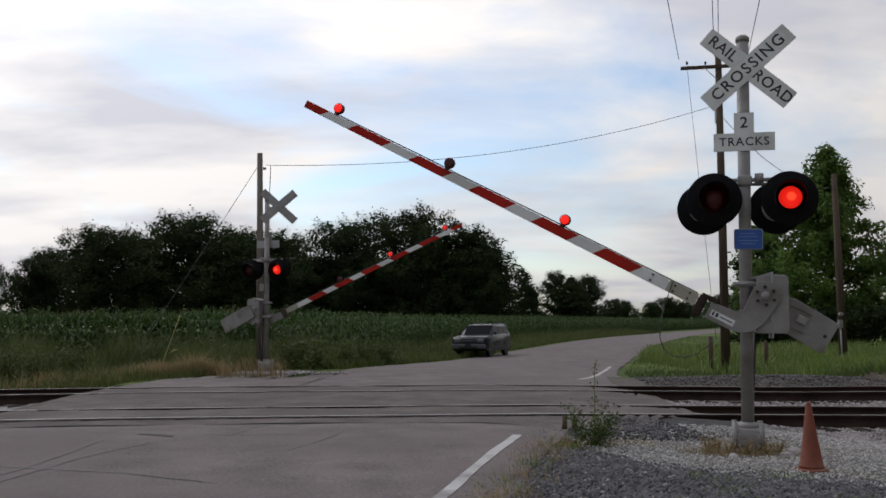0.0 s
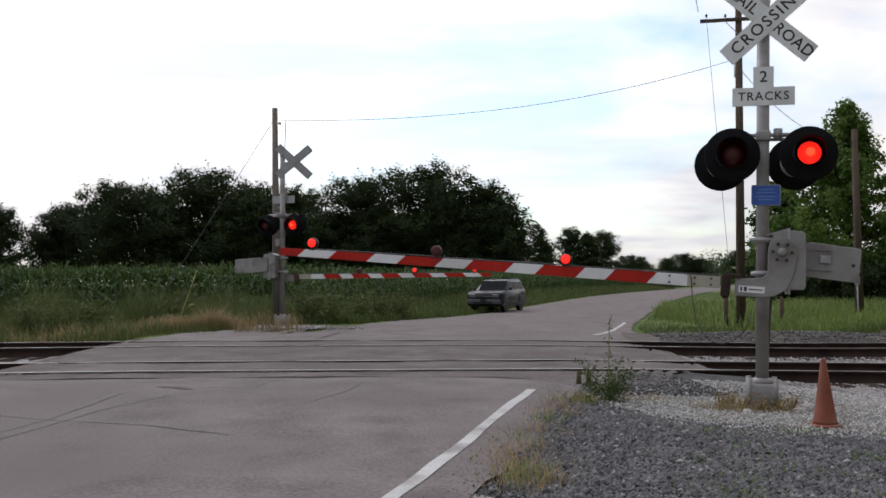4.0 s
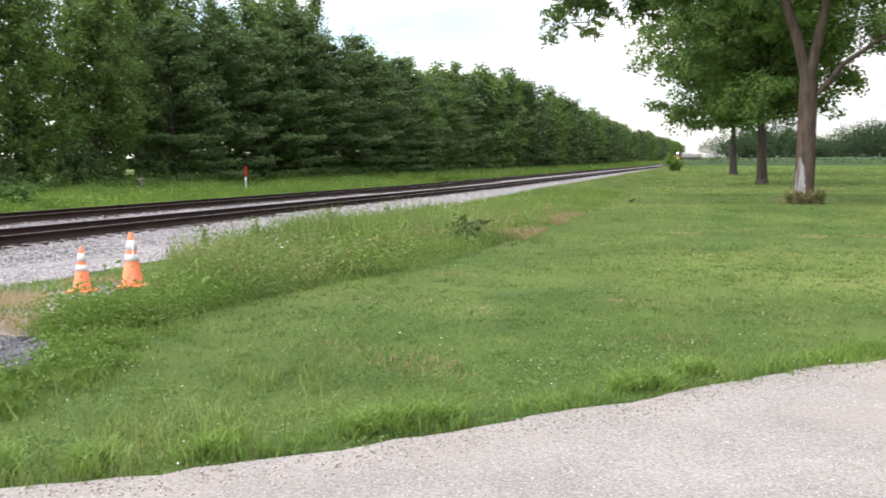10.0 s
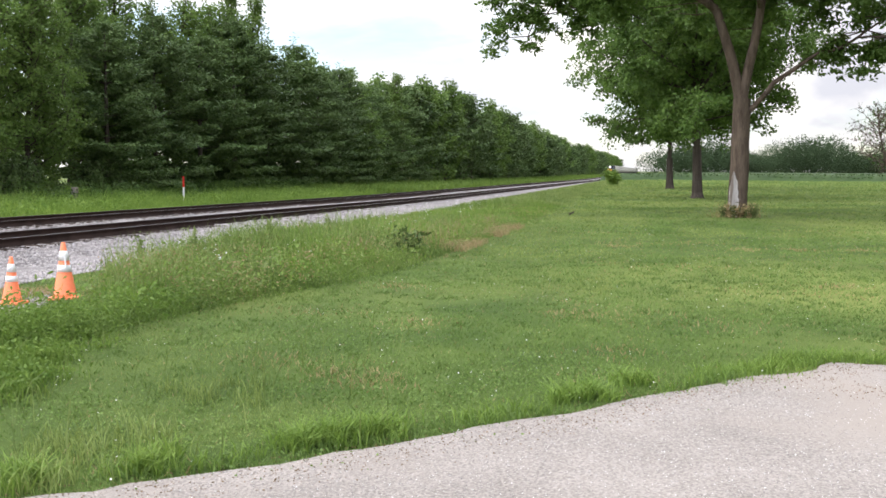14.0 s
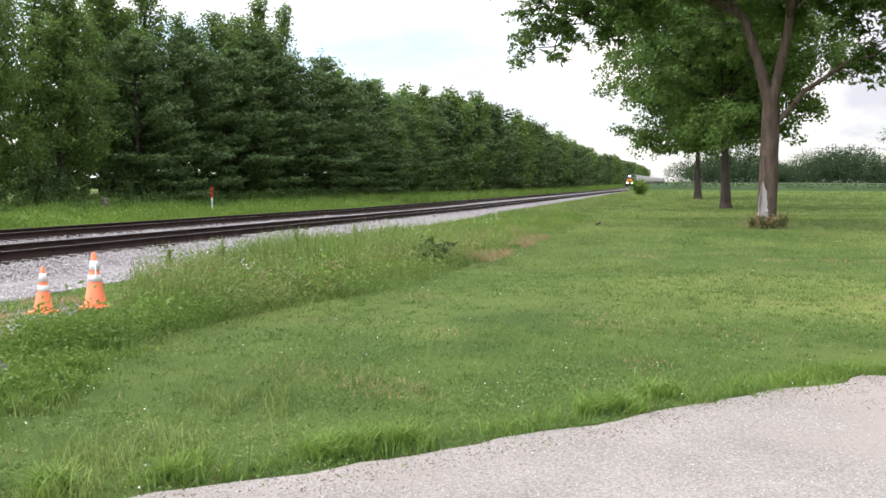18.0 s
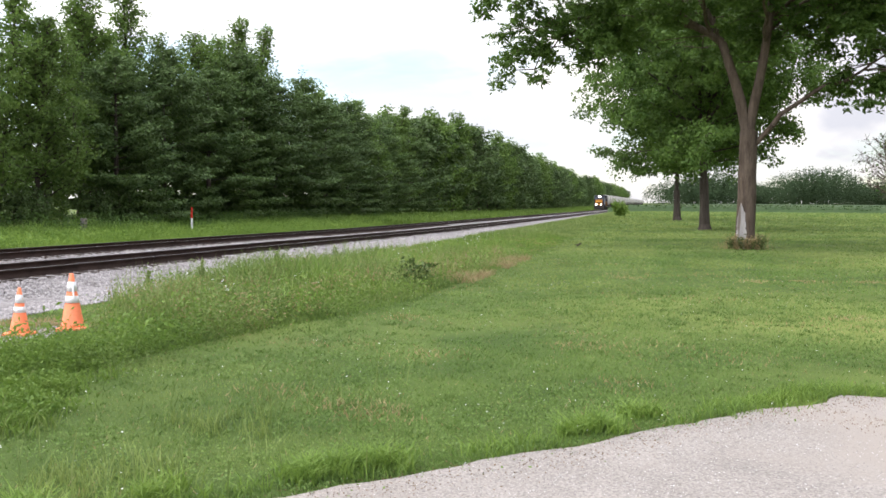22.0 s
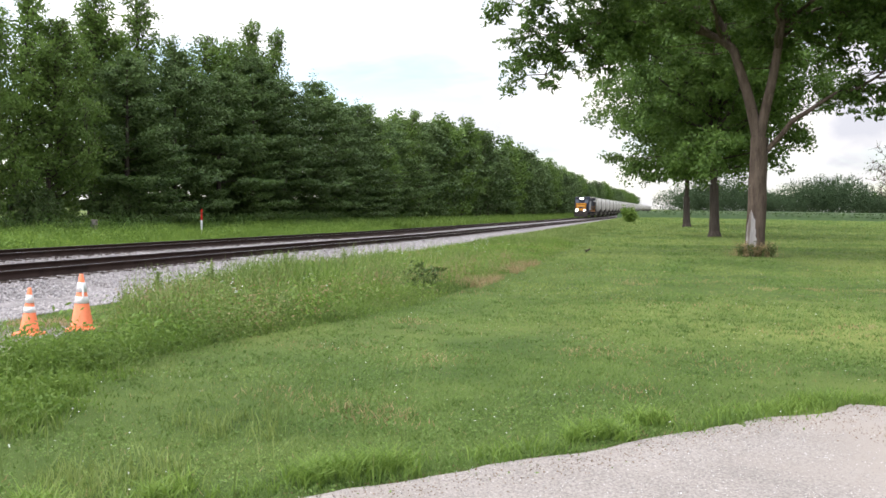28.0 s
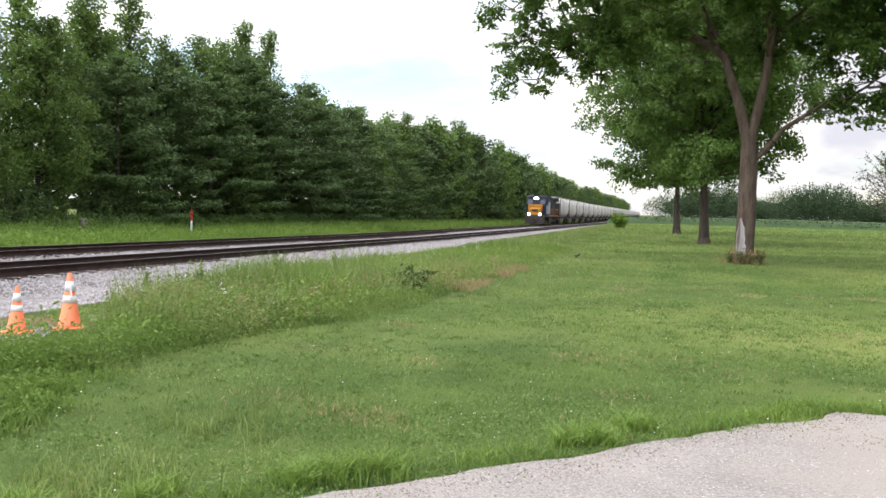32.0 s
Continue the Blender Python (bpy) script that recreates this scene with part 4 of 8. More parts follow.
# ---- poles and wires ----
def wire(name, a, b, sag, r=0.012, label="thin dark overhead wire"):
    a, b = Vector(a), Vector(b)
    k = 30
    bm = sweep([a.lerp(b, i / k) - Vector((0, 0, sag * 4 * (i / k) * (1 - i / k))) for i in range(k + 1)], r)
    return tagged(part(name, bm, WIRE), label, "wire")


def from_viewer(az, d):
    return d * math.sin(radians(az)), d * math.cos(radians(az))


def utility_pole(x, y, high, r, material, label, lean=0.0, arm=False, box_=False, insul=False):
    pole = empty("utility_pole", pose(x, y, ground_at(x, y, -0.1), 0, lean, 0), label, "utility pole", "utility poles")
    part("pole_shaft", tube((0, 0, 0), (0, 0, high + 0.1), r, r * 0.66, 16), material, pole)
    if arm:
        a = part("cross_arm", box(2.1, 0.09, 0.12, (-0.25, -0.14, high - 0.42), 0.01), material, pole, "wooden cross arm")
        a.matrix_basis = pose(0, 0, 0, 0, 0, -12)
        for s0 in (-0.55, 0.45):
            part("arm_brace", tube((s0, -0.16, high - 0.46), (0, -0.14, high - 1.0), 0.015, sides=6), GALV, pole)
        for ix in (-1.15, -0.5, 0.55):
            part("insulator", lathe([(0.02, 0), (0.045, 0.02), (0.03, 0.05), (0.045, 0.08), (0.02, 0.12)], 10, at=(ix, -0.14 - 0.21 * ix * 0, high - 0.36)), WOOD_BROWN, pole)
        part("transformer", lathe([(0.02, -0.45), (0.13, -0.45), (0.14, -0.4), (0.14, 0.0), (0.10, 0.05), (0.02, 0.06)], 16, at=(0.05, 0.28, high - 1.9)), GALV, pole, "small grey line fuse can")
        part("drop_line", tube((-1.15, -0.14, high - 0.4), (-0.35, -0.2, 0.9), 0.008, sides=5), WIRE, pole)
    if insul:
        part("insulator", box(0.09, 0.05, 0.07, (0.14, 0, high - 0.35), 0.01), GALV, pole)
    if box_:
        part("meter_box", box(0.16, 0.14, 0.32, (-0.12, -0.16, 1.62), 0.012), SILVER, pole, "pale meter box on the pole")
        part("meter_dial", lathe([(0.02, 0.0), (0.085, 0.0), (0.085, 0.1), (0.02, 0.12)], 14, "y", at=(-0.12, -0.30, 2.0)), SILVER, pole)
        part("pole_conduit", tube((-0.12, -0.15, 0.0), (-0.12, -0.15, 1.5), 0.03, sides=8), GALV, pole)
    return pole


P1 = from_viewer(16.85, 33.5)
utility_pole(*P1, 11.2, 0.165, WOOD_BROWN, "tall brown wooden utility pole with a cross arm", 0.35, arm=True)
P2 = from_viewer(23.25, 40.0)
utility_pole(*P2, 7.5, 0.17, WOOD_BROWN, "brown wooden pole with a pale meter box", -0.6, box_=True)
P3 = from_viewer(-11.15, 27.2)
utility_pole(*P3, 6.35, 0.12, WOOD, "weathered grey wooden pole behind the far signal", -0.6, insul=True)
z3 = ground_at(*P3) + 6.0
z1 = ground_at(*P1) + 9.3
wire("overhead_wire", (P3[0] + 0.1, P3[1], z3), (P1[0] - 0.15, P1[1], z1), 0.6, 0.009)
wire("overhead_wire", (P3[0] - 0.1, P3[1], z3), (P3[0] - 3.6, P3[1] - 1.0, 0.2), 0.02, 0.008, "thin steel guy wire")
wire("service_cable", (P3[0] + 0.25, P3[1], z3 - 0.02), (FAR_MAST[0] + 0.05, FAR_MAST[1], ground_at(*FAR_MAST) + 4.8), 0.15, 0.012, "service cable down to the far signal")
for off, dz, sh in ((-1.35, 0.15, -1.2), (-0.1, 0.25, 0.0), (0.05, 0.2, 0.25), (1.05, 0.15, 2.6)):
    wire("overhead_wire", (P1[0] + off, P1[1] - 0.1, ground_at(*P1) + 10.8 + dz), (-P1[0] * 0.8 + sh, -P1[1] * 0.8, 10.4), 0.6, 0.012)
wire("service_cable", (P1[0], P1[1], z1 - 0.2), (P2[0], P2[1], 6.8), 0.7, 0.012)
utility_pole(-P1[0] * 0.8 + 0.2, -P1[1] * 0.8, 10.5, 0.16, WOOD_BROWN, "tall brown wooden utility pole with a cross arm", 0.0, arm=True)
for az, d, h in ((16.0, 33.0, 1.25), (19.1, 34.5, 1.05)):
    x, y = from_viewer(az, d)
    p = empty("wooden_post", pose(x, y, ground_at(x, y, -0.05)), "short weathered wooden post in the verge", "post", "wooden posts")
    part("post_shaft", tube((0, 0, 0), (0.01, 0, h), 0.085, 0.08, 12), WOOD_BROWN, p)
    part("post_top", lathe([(0.08, h), (0.07, h + 0.02), (0.002, h + 0.03)], 12, at=(0.01, 0, 0)), WOOD_BROWN, p)
# fence by the tree row
f1, f2 = xy(29.3, 29.2), xy(31.9, 29.4)
fence = empty("field_fence", pose(float(f1[0]), float(f1[1]), ground_at(*f1)), "old wooden fence stub of two posts and a rail", "fence")
dx, dy = float(f2[0] - f1[0]), float(f2[1] - f1[1])
part("fence_post", box(0.22, 0.2, 1.85, (0, 0, 0.82), 0.02), WOOD, fence)
part("fence_post", box(0.2, 0.2, 1.7, (dx, dy, 0.75), 0.02), WOOD, fence)
part("fence_rail", tube((0, 0, 1.2), (dx, dy, 1.2), 0.06, sides=10), WOOD, fence)
x, y = (float(v) for v in xy(41.5, 28.5))
p = empty("wooden_post", pose(x, y, ground_at(x, y, -0.05)), "short weathered wooden post in the tall grass", "post", "wooden posts")
part("post_shaft", box(0.25, 0.25, 1.0, (0, 0, 0.5), 0.02), WOOD, p)
# marker post with a red top
x, y = from_viewer(55.45, 54.0)
mk = empty("marker_post", pose(x, y, ground_at(x, y)), "white marker post with a red top", "marker post")
part("post_shaft", box(0.10, 0.03, 1.05, (0, 0, 0.5), 0.008, pose(0, 0, 0, 0, 0, -50)), WHITE, mk)
part("post_top", box(0.105, 0.035, 0.62, (0, 0, 1.30), 0.008, pose(0, 0, 0, 0, 0, -50)), RED, mk, "red top")
for z in (0.75, 0.62):
    part("post_label", box(0.08, 0.045, 0.09, (0, 0, z), 0.0, pose(0, 0, 0, 0, 0, -50)), PAINT, mk)
x, y = from_viewer(79.0, 31)
stick = empty("fallen_stick", pose(x, y, ground_at(x, y, 0.02), 0, 0, 30), "short dark fallen stick on the lawn", "stick")
part("stick_shaft", sweep([(-0.22, 0, 0.12), (-0.05, 0.02, 0.07), (0.12, 0, 0.05), (0.25, -0.04, 0.0)], 0.028, 6), BARK_DARK, stick)
part("side_twig", sweep([(0.05, 0, 0.05), (0.1, 0.1, 0.08)], 0.012, 5), BARK_DARK, stick)


# ---- cones ----
def cone(x, y, high, old, tilt=(0, 0), turn=0, label=""):
    c = empty("traffic_cone", pose(x, y, ground_at(x, y, 0.02), tilt[0], tilt[1], turn), label, "traffic cone", "traffic cones")
    body = CONE_OLD if old else CONE_NEW
    w = high * 0.5
    part("cone_base", lathe([(0.02, 0.0), (high * 0.215, 0.0), (high * 0.225, 0.012), (high * 0.215, 0.03), (high * 0.17, 0.036), (0.02, 0.036)], 24) if old else box(w, w, 0.035, (0, 0, 0.018), 0.012), body, c)
    r0, r1 = high * (0.165 if old else 0.19), high * 0.035
    rad = lambda z: r0 + (r1 - r0) * (z - 0.03) / (high - 0.03)
    part("cone_body", lathe([(r0 * 1.12, 0.034), (r0, 0.06), (rad(high * 0.5), high * 0.5), (r1, high - 0.01), (r1 * 0.8, high), (r1 * 0.5, high - 0.01)], 28), body, c)
    if not old:
        for a, b in ((0.48, 0.60), (0.68, 0.85)):
            a, b = a * high, b * high
            part("reflective_band", lathe([(rad(a) + 0.004, a), (rad(b) + 0.004, b), (rad(b) + 0.001, b + 0.001)], 28), WHITE, c, "white reflective band")
    return c


x, y = from_viewer(21.35, 9.75)
cone(x, y, 0.66, True, (1, -2), 20, "faded dirty orange traffic cone on limestone gravel")
x, y = from_viewer(45.95, 11.25)
cone(x, y, 0.53, False, (0, 1), 10, "bright orange traffic cone with two white bands")
x, y = from_viewer(48.75, 11.4)
cb = cone(x, y, 0.65, False, (-1, 2), 30, "tall orange traffic cone with two white bands")
part("torn_band", box(0.05, 0.01, 0.14, (-0.08, -0.03, 0.44), 0.0, pose(0, 0, 0, 0, 12, 20)), WHITE, cb, "loose flap of white band")
# two short stakes and stones by the road edge
for x, y in ((1.52, 11.85), (1.66, 11.95)):
    s_ = empty("road_stake", pose(x, y, ground_at(x, y)), "short dark stake at the edge of the road", "stake", "road stakes")
    part("stake_shaft", tube((0, 0, 0), (0.01, 0, 0.19), 0.035, 0.03, 8), WOOD_BROWN, s_)
for x, y, r in ((3.86, 10.35, 0.09), (3.72, 10.2, 0.07), (4.05, 10.1, 0.08), (3.1, 10.05, 0.06)):
    bm = bmesh.new()
    bmesh.ops.create_icosphere(bm, subdivisions=2, radius=r)
    for v in bm.verts:
        v.co *= 1 + 0.28 * noise.noise(v.co * 14 + Vector((x, y, 0)))
        v.co.z *= 0.72
    ob = tagged(part("gravel_rock", bm, STONE_PALE), "fist-sized grey rock in the gravel", "rock", "rocks")
    ob.location = (x, y, ground_at(x, y, r * 0.45))


# ---- soil mounds ----
def mound(name, u0, n0, ru, rn, high, material, label, seed):
    us, ns = np.linspace(-1, 1, 40), np.linspace(-1, 1, 24)
    U, Nn = np.meshgrid(us, ns, indexing="ij")
    r = np.sqrt(U ** 2 + Nn ** 2)
    x, y = xy(u0 + U * ru, n0 + Nn * rn)
    bump = np.array([noise.noise((a * 1.3, b * 1.3, seed)) + 0.5 * noise.noise((a * 3.5, b * 3.5, seed)) for a, b in zip(x.ravel(), y.ravel())]).reshape(x.shape)
    z = gz(x, y) + high * np.clip(1 - r ** 2.2, -0.15, 1) * (1 + 0.6 * bump) + 0.04 * bump - 0.02
    k = len(ns)
    i, j = np.meshgrid(np.arange(len(us) - 1), np.arange(k - 1), indexing="ij")
    a = (i * k + j).ravel()
    return tagged(smooth(new(name, mesh_of(name, np.stack([x, y, z], -1).reshape(-1, 3), np.stack([a, a + k, a + k + 1, a + 1], 1), material))), label, "mound")


mound("sand_mound", 22.4, 24.3, 3.5, 1.6, 0.5, SAND, "low mound of pale sandy soil beyond the tracks", 1.0)
mound("soil_bank", 17.6, 26.0, 3.3, 1.5, 0.42, mat("brown_bank", (0.055, 0.044, 0.034), (0.135, 0.110, 0.088), 2.2, 0.95, 0, 0.9, 18, (0.075, 0.07, 0.045), 0.8, speck=1.7), "low bank of bare brown soil beyond the tracks", 3.0)
mound("gravel_mound", 12.0, 25.2, 4.6, 1.9, 0.22, GRAVEL_BROWN, "low heap of brown-grey gravel beyond the tracks", 5.0)


def verge_top(P):
    """Rough height of the banks beyond the tracks."""
    u_, n_ = un(P[:, 0], P[:, 1])
    z = gz(P[:, 0], P[:, 1])
    for u0, n0, ru, rn, high in ((22.4, 24.3, 3.5, 1.6, 0.5), (17.6, 26.0, 3.3, 1.5, 0.42)):
        z = z + high * 0.8 * np.clip(1 - ((u_ - u0) / ru) ** 2 - ((n_ - n0) / rn) ** 2, 0, 1)
    return z


# ---- car ----
def suv(m):
    paint = mat("car_paint", (0.012, 0.012, 0.017), (0.017, 0.017, 0.023), 3, 0.22, 0.0, 0.0, 60)
    paint.node_tree.nodes["Principled BSDF"].inputs["Specular IOR Level"].default_value = 0.16
    dark = mat("car_trim", (0.004, 0.004, 0.0045), (0.007, 0.007, 0.0075), 6, 0.6)
    glass = glass_mat("car_glass", (0.002, 0.0022, 0.003), 0.08)
    glass.node_tree.nodes["Principled BSDF"].inputs["Specular IOR Level"].default_value = 0.03
    tyre = mat("tyre", (0.004, 0.004, 0.004), (0.007, 0.007, 0.007), 8, 0.85)
    chrome = mat("car_chrome", (0.2, 0.2, 0.2), (0.3, 0.3, 0.3), 6, 0.25, 1.0, 0.0)
    lampm = glass_mat("headlamp_glass", (0.12, 0.125, 0.13), 0.1)
    car = empty("parked_car", m, "grey sport utility vehicle stopped at the road's edge", "car")
    # front is +x; the body is a side outline, drawn in towards the roof
    def shell(outline, y_low, y_high, z_low, z_high, bev=0.03):
        bm = slab(outline, -1, 1)
        for v in bm.verts:
            f = min(1, max(0, (v.co.z - z_low) / (z_high - z_low)))
            v.co.y *= y_low + (y_high - y_low) * f
        bmesh.ops.bevel(bm, geom=list(bm.edges), offset=bev, segments=2, affect="EDGES", profile=0.5)
        for f in bm.faces:
            f.smooth = True
        return bm
    part("body", shell([(2.36, 0.42), (2.40, 0.62), (2.34, 0.92), (2.2, 1.02), (1.15, 1.12), (-2.25, 1.14), (-2.38, 1.0), (-2.4, 0.5), (-2.3, 0.38), (2.2, 0.34)], 0.92, 0.90, 0.4, 1.1), paint, car)
    part("cabin", shell([(1.12, 1.10), (0.34, 1.60), (0.1, 1.66), (-1.8, 1.68), (-2.1, 1.60), (-2.34, 1.10)], 0.89, 0.66, 1.1, 1.68), paint, car)
    part("windscreen", slab([(1.13, 1.12), (0.40, 1.60), (0.36, 1.58), (1.08, 1.10)], -0.70, 0.70), glass, car, "dark windscreen")
    for side in (-1, 1):
        for x0, x1, x2, x3, nm in ((0.92, 0.42, -0.2, -0.2, "front_window"), (-0.28, -0.28, -1.1, -1.1, "rear_window"), (-1.18, -1.18, -1.98, -2.1, "quarter_window")):
            bm = slab([(x0, 1.17), (x1, 1.555), (x2, 1.575), (x3, 1.17)], -0.006, 0.006)
            w = part(nm, bm, glass, car)
            lean = math.degrees(math.atan2(0.21, 0.62))
            w.matrix_basis = pose(0, side * 0.872, 1.15, side * lean, 0, 0) @ pose(0, side * 0.012, -1.15, 0, 0, 0)
        bm = box(0.14, 0.16, 0.15, (0.86, side * 1.0, 1.2), 0.03)
        part("wing_mirror", bm, dark, car)
        part("roof_rail", tube((0.1, side * 0.62, 1.70), (-1.8, side * 0.62, 1.72), 0.02, sides=8), dark, car)
        part("headlight", box(0.1, 0.36, 0.17, (2.335, side * 0.62, 0.84), 0.03), lampm, car, "clear headlight")
        part("fog_lamp", lathe([(0.01, 0), (0.06, 0), (0.05, 0.03)], 12, "x", at=(2.40, side * 0.62, 0.5)), lampm, car)
        for wx in (1.45, -1.4):
            wheel = part("wheel", lathe([(0.02, -0.115), (0.24, -0.115), (0.345, -0.09), (0.365, 0.0), (0.345, 0.09), (0.24, 0.115), (0.02, 0.115)], 28, "y"), tyre, car)
            wheel.matrix_basis = pose(wx, side * 0.80, 0.365)
            part("rim", lathe([(0.02, side * 0.10), (0.2, side * 0.118), (0.235, side * 0.12)], 20, "y"), chrome, wheel)
            part("wheel_arch", lathe([(0.36, -0.02), (0.43, -0.02), (0.43, 0.02), (0.36, 0.02)], 24, "y", at=(wx, side * 0.915, 0.40)), dark, car)
        part("sill", box(2.2, 0.06, 0.16, (0.02, side * 0.92, 0.44), 0.02), dark, car)
    part("grille", box(0.06, 0.95, 0.24, (2.37, 0, 0.82), 0.02), dark, car, "dark grille")
    part("grille_bar", box(0.05, 1.9 * 0.5, 0.04, (2.40, 0, 0.83), 0.01), chrome, car, "bright grille bar")
    part("bumper", box(0.22, 1.82, 0.24, (2.36, 0, 0.55), 0.05), mat("bumper_grey", (0.06, 0.06, 0.066), (0.08, 0.08, 0.086), 4, 0.6), car, "grey front bumper")
    part("rocker_trim", box(4.2, 1.9, 0.12, (0, 0, 0.36), 0.03), dark, car)
    part("bumper_intake", box(0.05, 1.0, 0.1, (2.47, 0, 0.5), 0.015), dark, car)
    part("front_plate", box(0.02, 0.31, 0.15, (2.485, 0, 0.6), 0.004), dark, car)
    part("rear_bumper", box(0.2, 1.8, 0.25, (-2.4, 0, 0.55), 0.05), dark, car)
    return car


x, y = from_viewer(2.4, 47.6)
suv(pose(x, y, ground_at(x, y, 0.03), 0, 0, 250.5) @ Matrix.Diagonal((0.97, 0.94, 0.97, 1)))


# ---- train ----
TRAIN_SPEED, TRAIN_END = 14.6, 137.0  # metres a second; where the front is at the clip's end


def ride(thing, behind):
    rows = []
    for t in range(0, 33, 2):
        u_ = TRAIN_END + TRAIN_SPEED * (32 - t) + behind
        x, y = (float(v) for v in xy(u_, FAR_TRACK))
        up = math.degrees(math.atan2(float(rail_z(u_ - 8) - rail_z(u_ + 8)), 16.0))
        rows.append((t, pose(x, y, float(rail_z(u_)) + 0.085, 0, -up, TRACK_HEAD + 180)))
    thing.matrix_basis = rows[0][1]
    MOVES.append((thing, rows))


STEEL_DARK = mat("underframe", (0.02, 0.018, 0.017), (0.05, 0.042, 0.036), 3, 0.8)
LOCO_BLUE = mat("dark_blue_paint", (0.010, 0.014, 0.024), (0.019, 0.025, 0.038), 1.5, 0.85, 0, 0.05, 30, (0.05, 0.045, 0.04), 0.5)
LOCO_GREY = mat("grey_paint", (0.16, 0.165, 0.17), (0.26, 0.265, 0.27), 1.5, 0.7, 0, 0.05, 30, (0.12, 0.115, 0.11), 0.6)
LOCO_YELLOW = mat("yellow_paint", (0.25, 0.105, 0.012), (0.36, 0.155, 0.018), 1.5, 0.85, 0, 0.05, 30, (0.30, 0.14, 0.03), 0.8)
HOPPER = mat("pale_hopper_paint", (0.36, 0.345, 0.305), (0.48, 0.465, 0.42), 0.6, 0.8, 0, 0.05, 20, (0.24, 0.215, 0.18), 0.35, (1, 1, 0.3))


def truck(thing, x, axles, gap, r=0.46):
    """A wheeled truck: its frame a part, its wheels sub-parts."""
    bm = bmesh.new()
    for side in (-1, 1):
        box(gap * (axles - 1) + 0.9, 0.18, 0.34, (x, side * 1.02, 0.62), 0.04, bm=bm)
    box(0.4, 2.0, 0.3, (x, 0, 0.62), 0.03, bm=bm)
    fr = part("truck_frame", bm, STEEL_DARK, thing)
    for k in range(axles):
        wx = x + (k - (axles - 1) / 2) * gap
        for side in (-1, 1):
            part("wheel", lathe([(0.05, -0.06), (r * 0.85, -0.05), (r, -0.05), (r, 0.06), (r + 0.03, 0.065), (0.05, 0.07)], 18, "y", at=(wx, side * 0.76, r + 0.02)), STEEL_DARK, fr)
    return fr


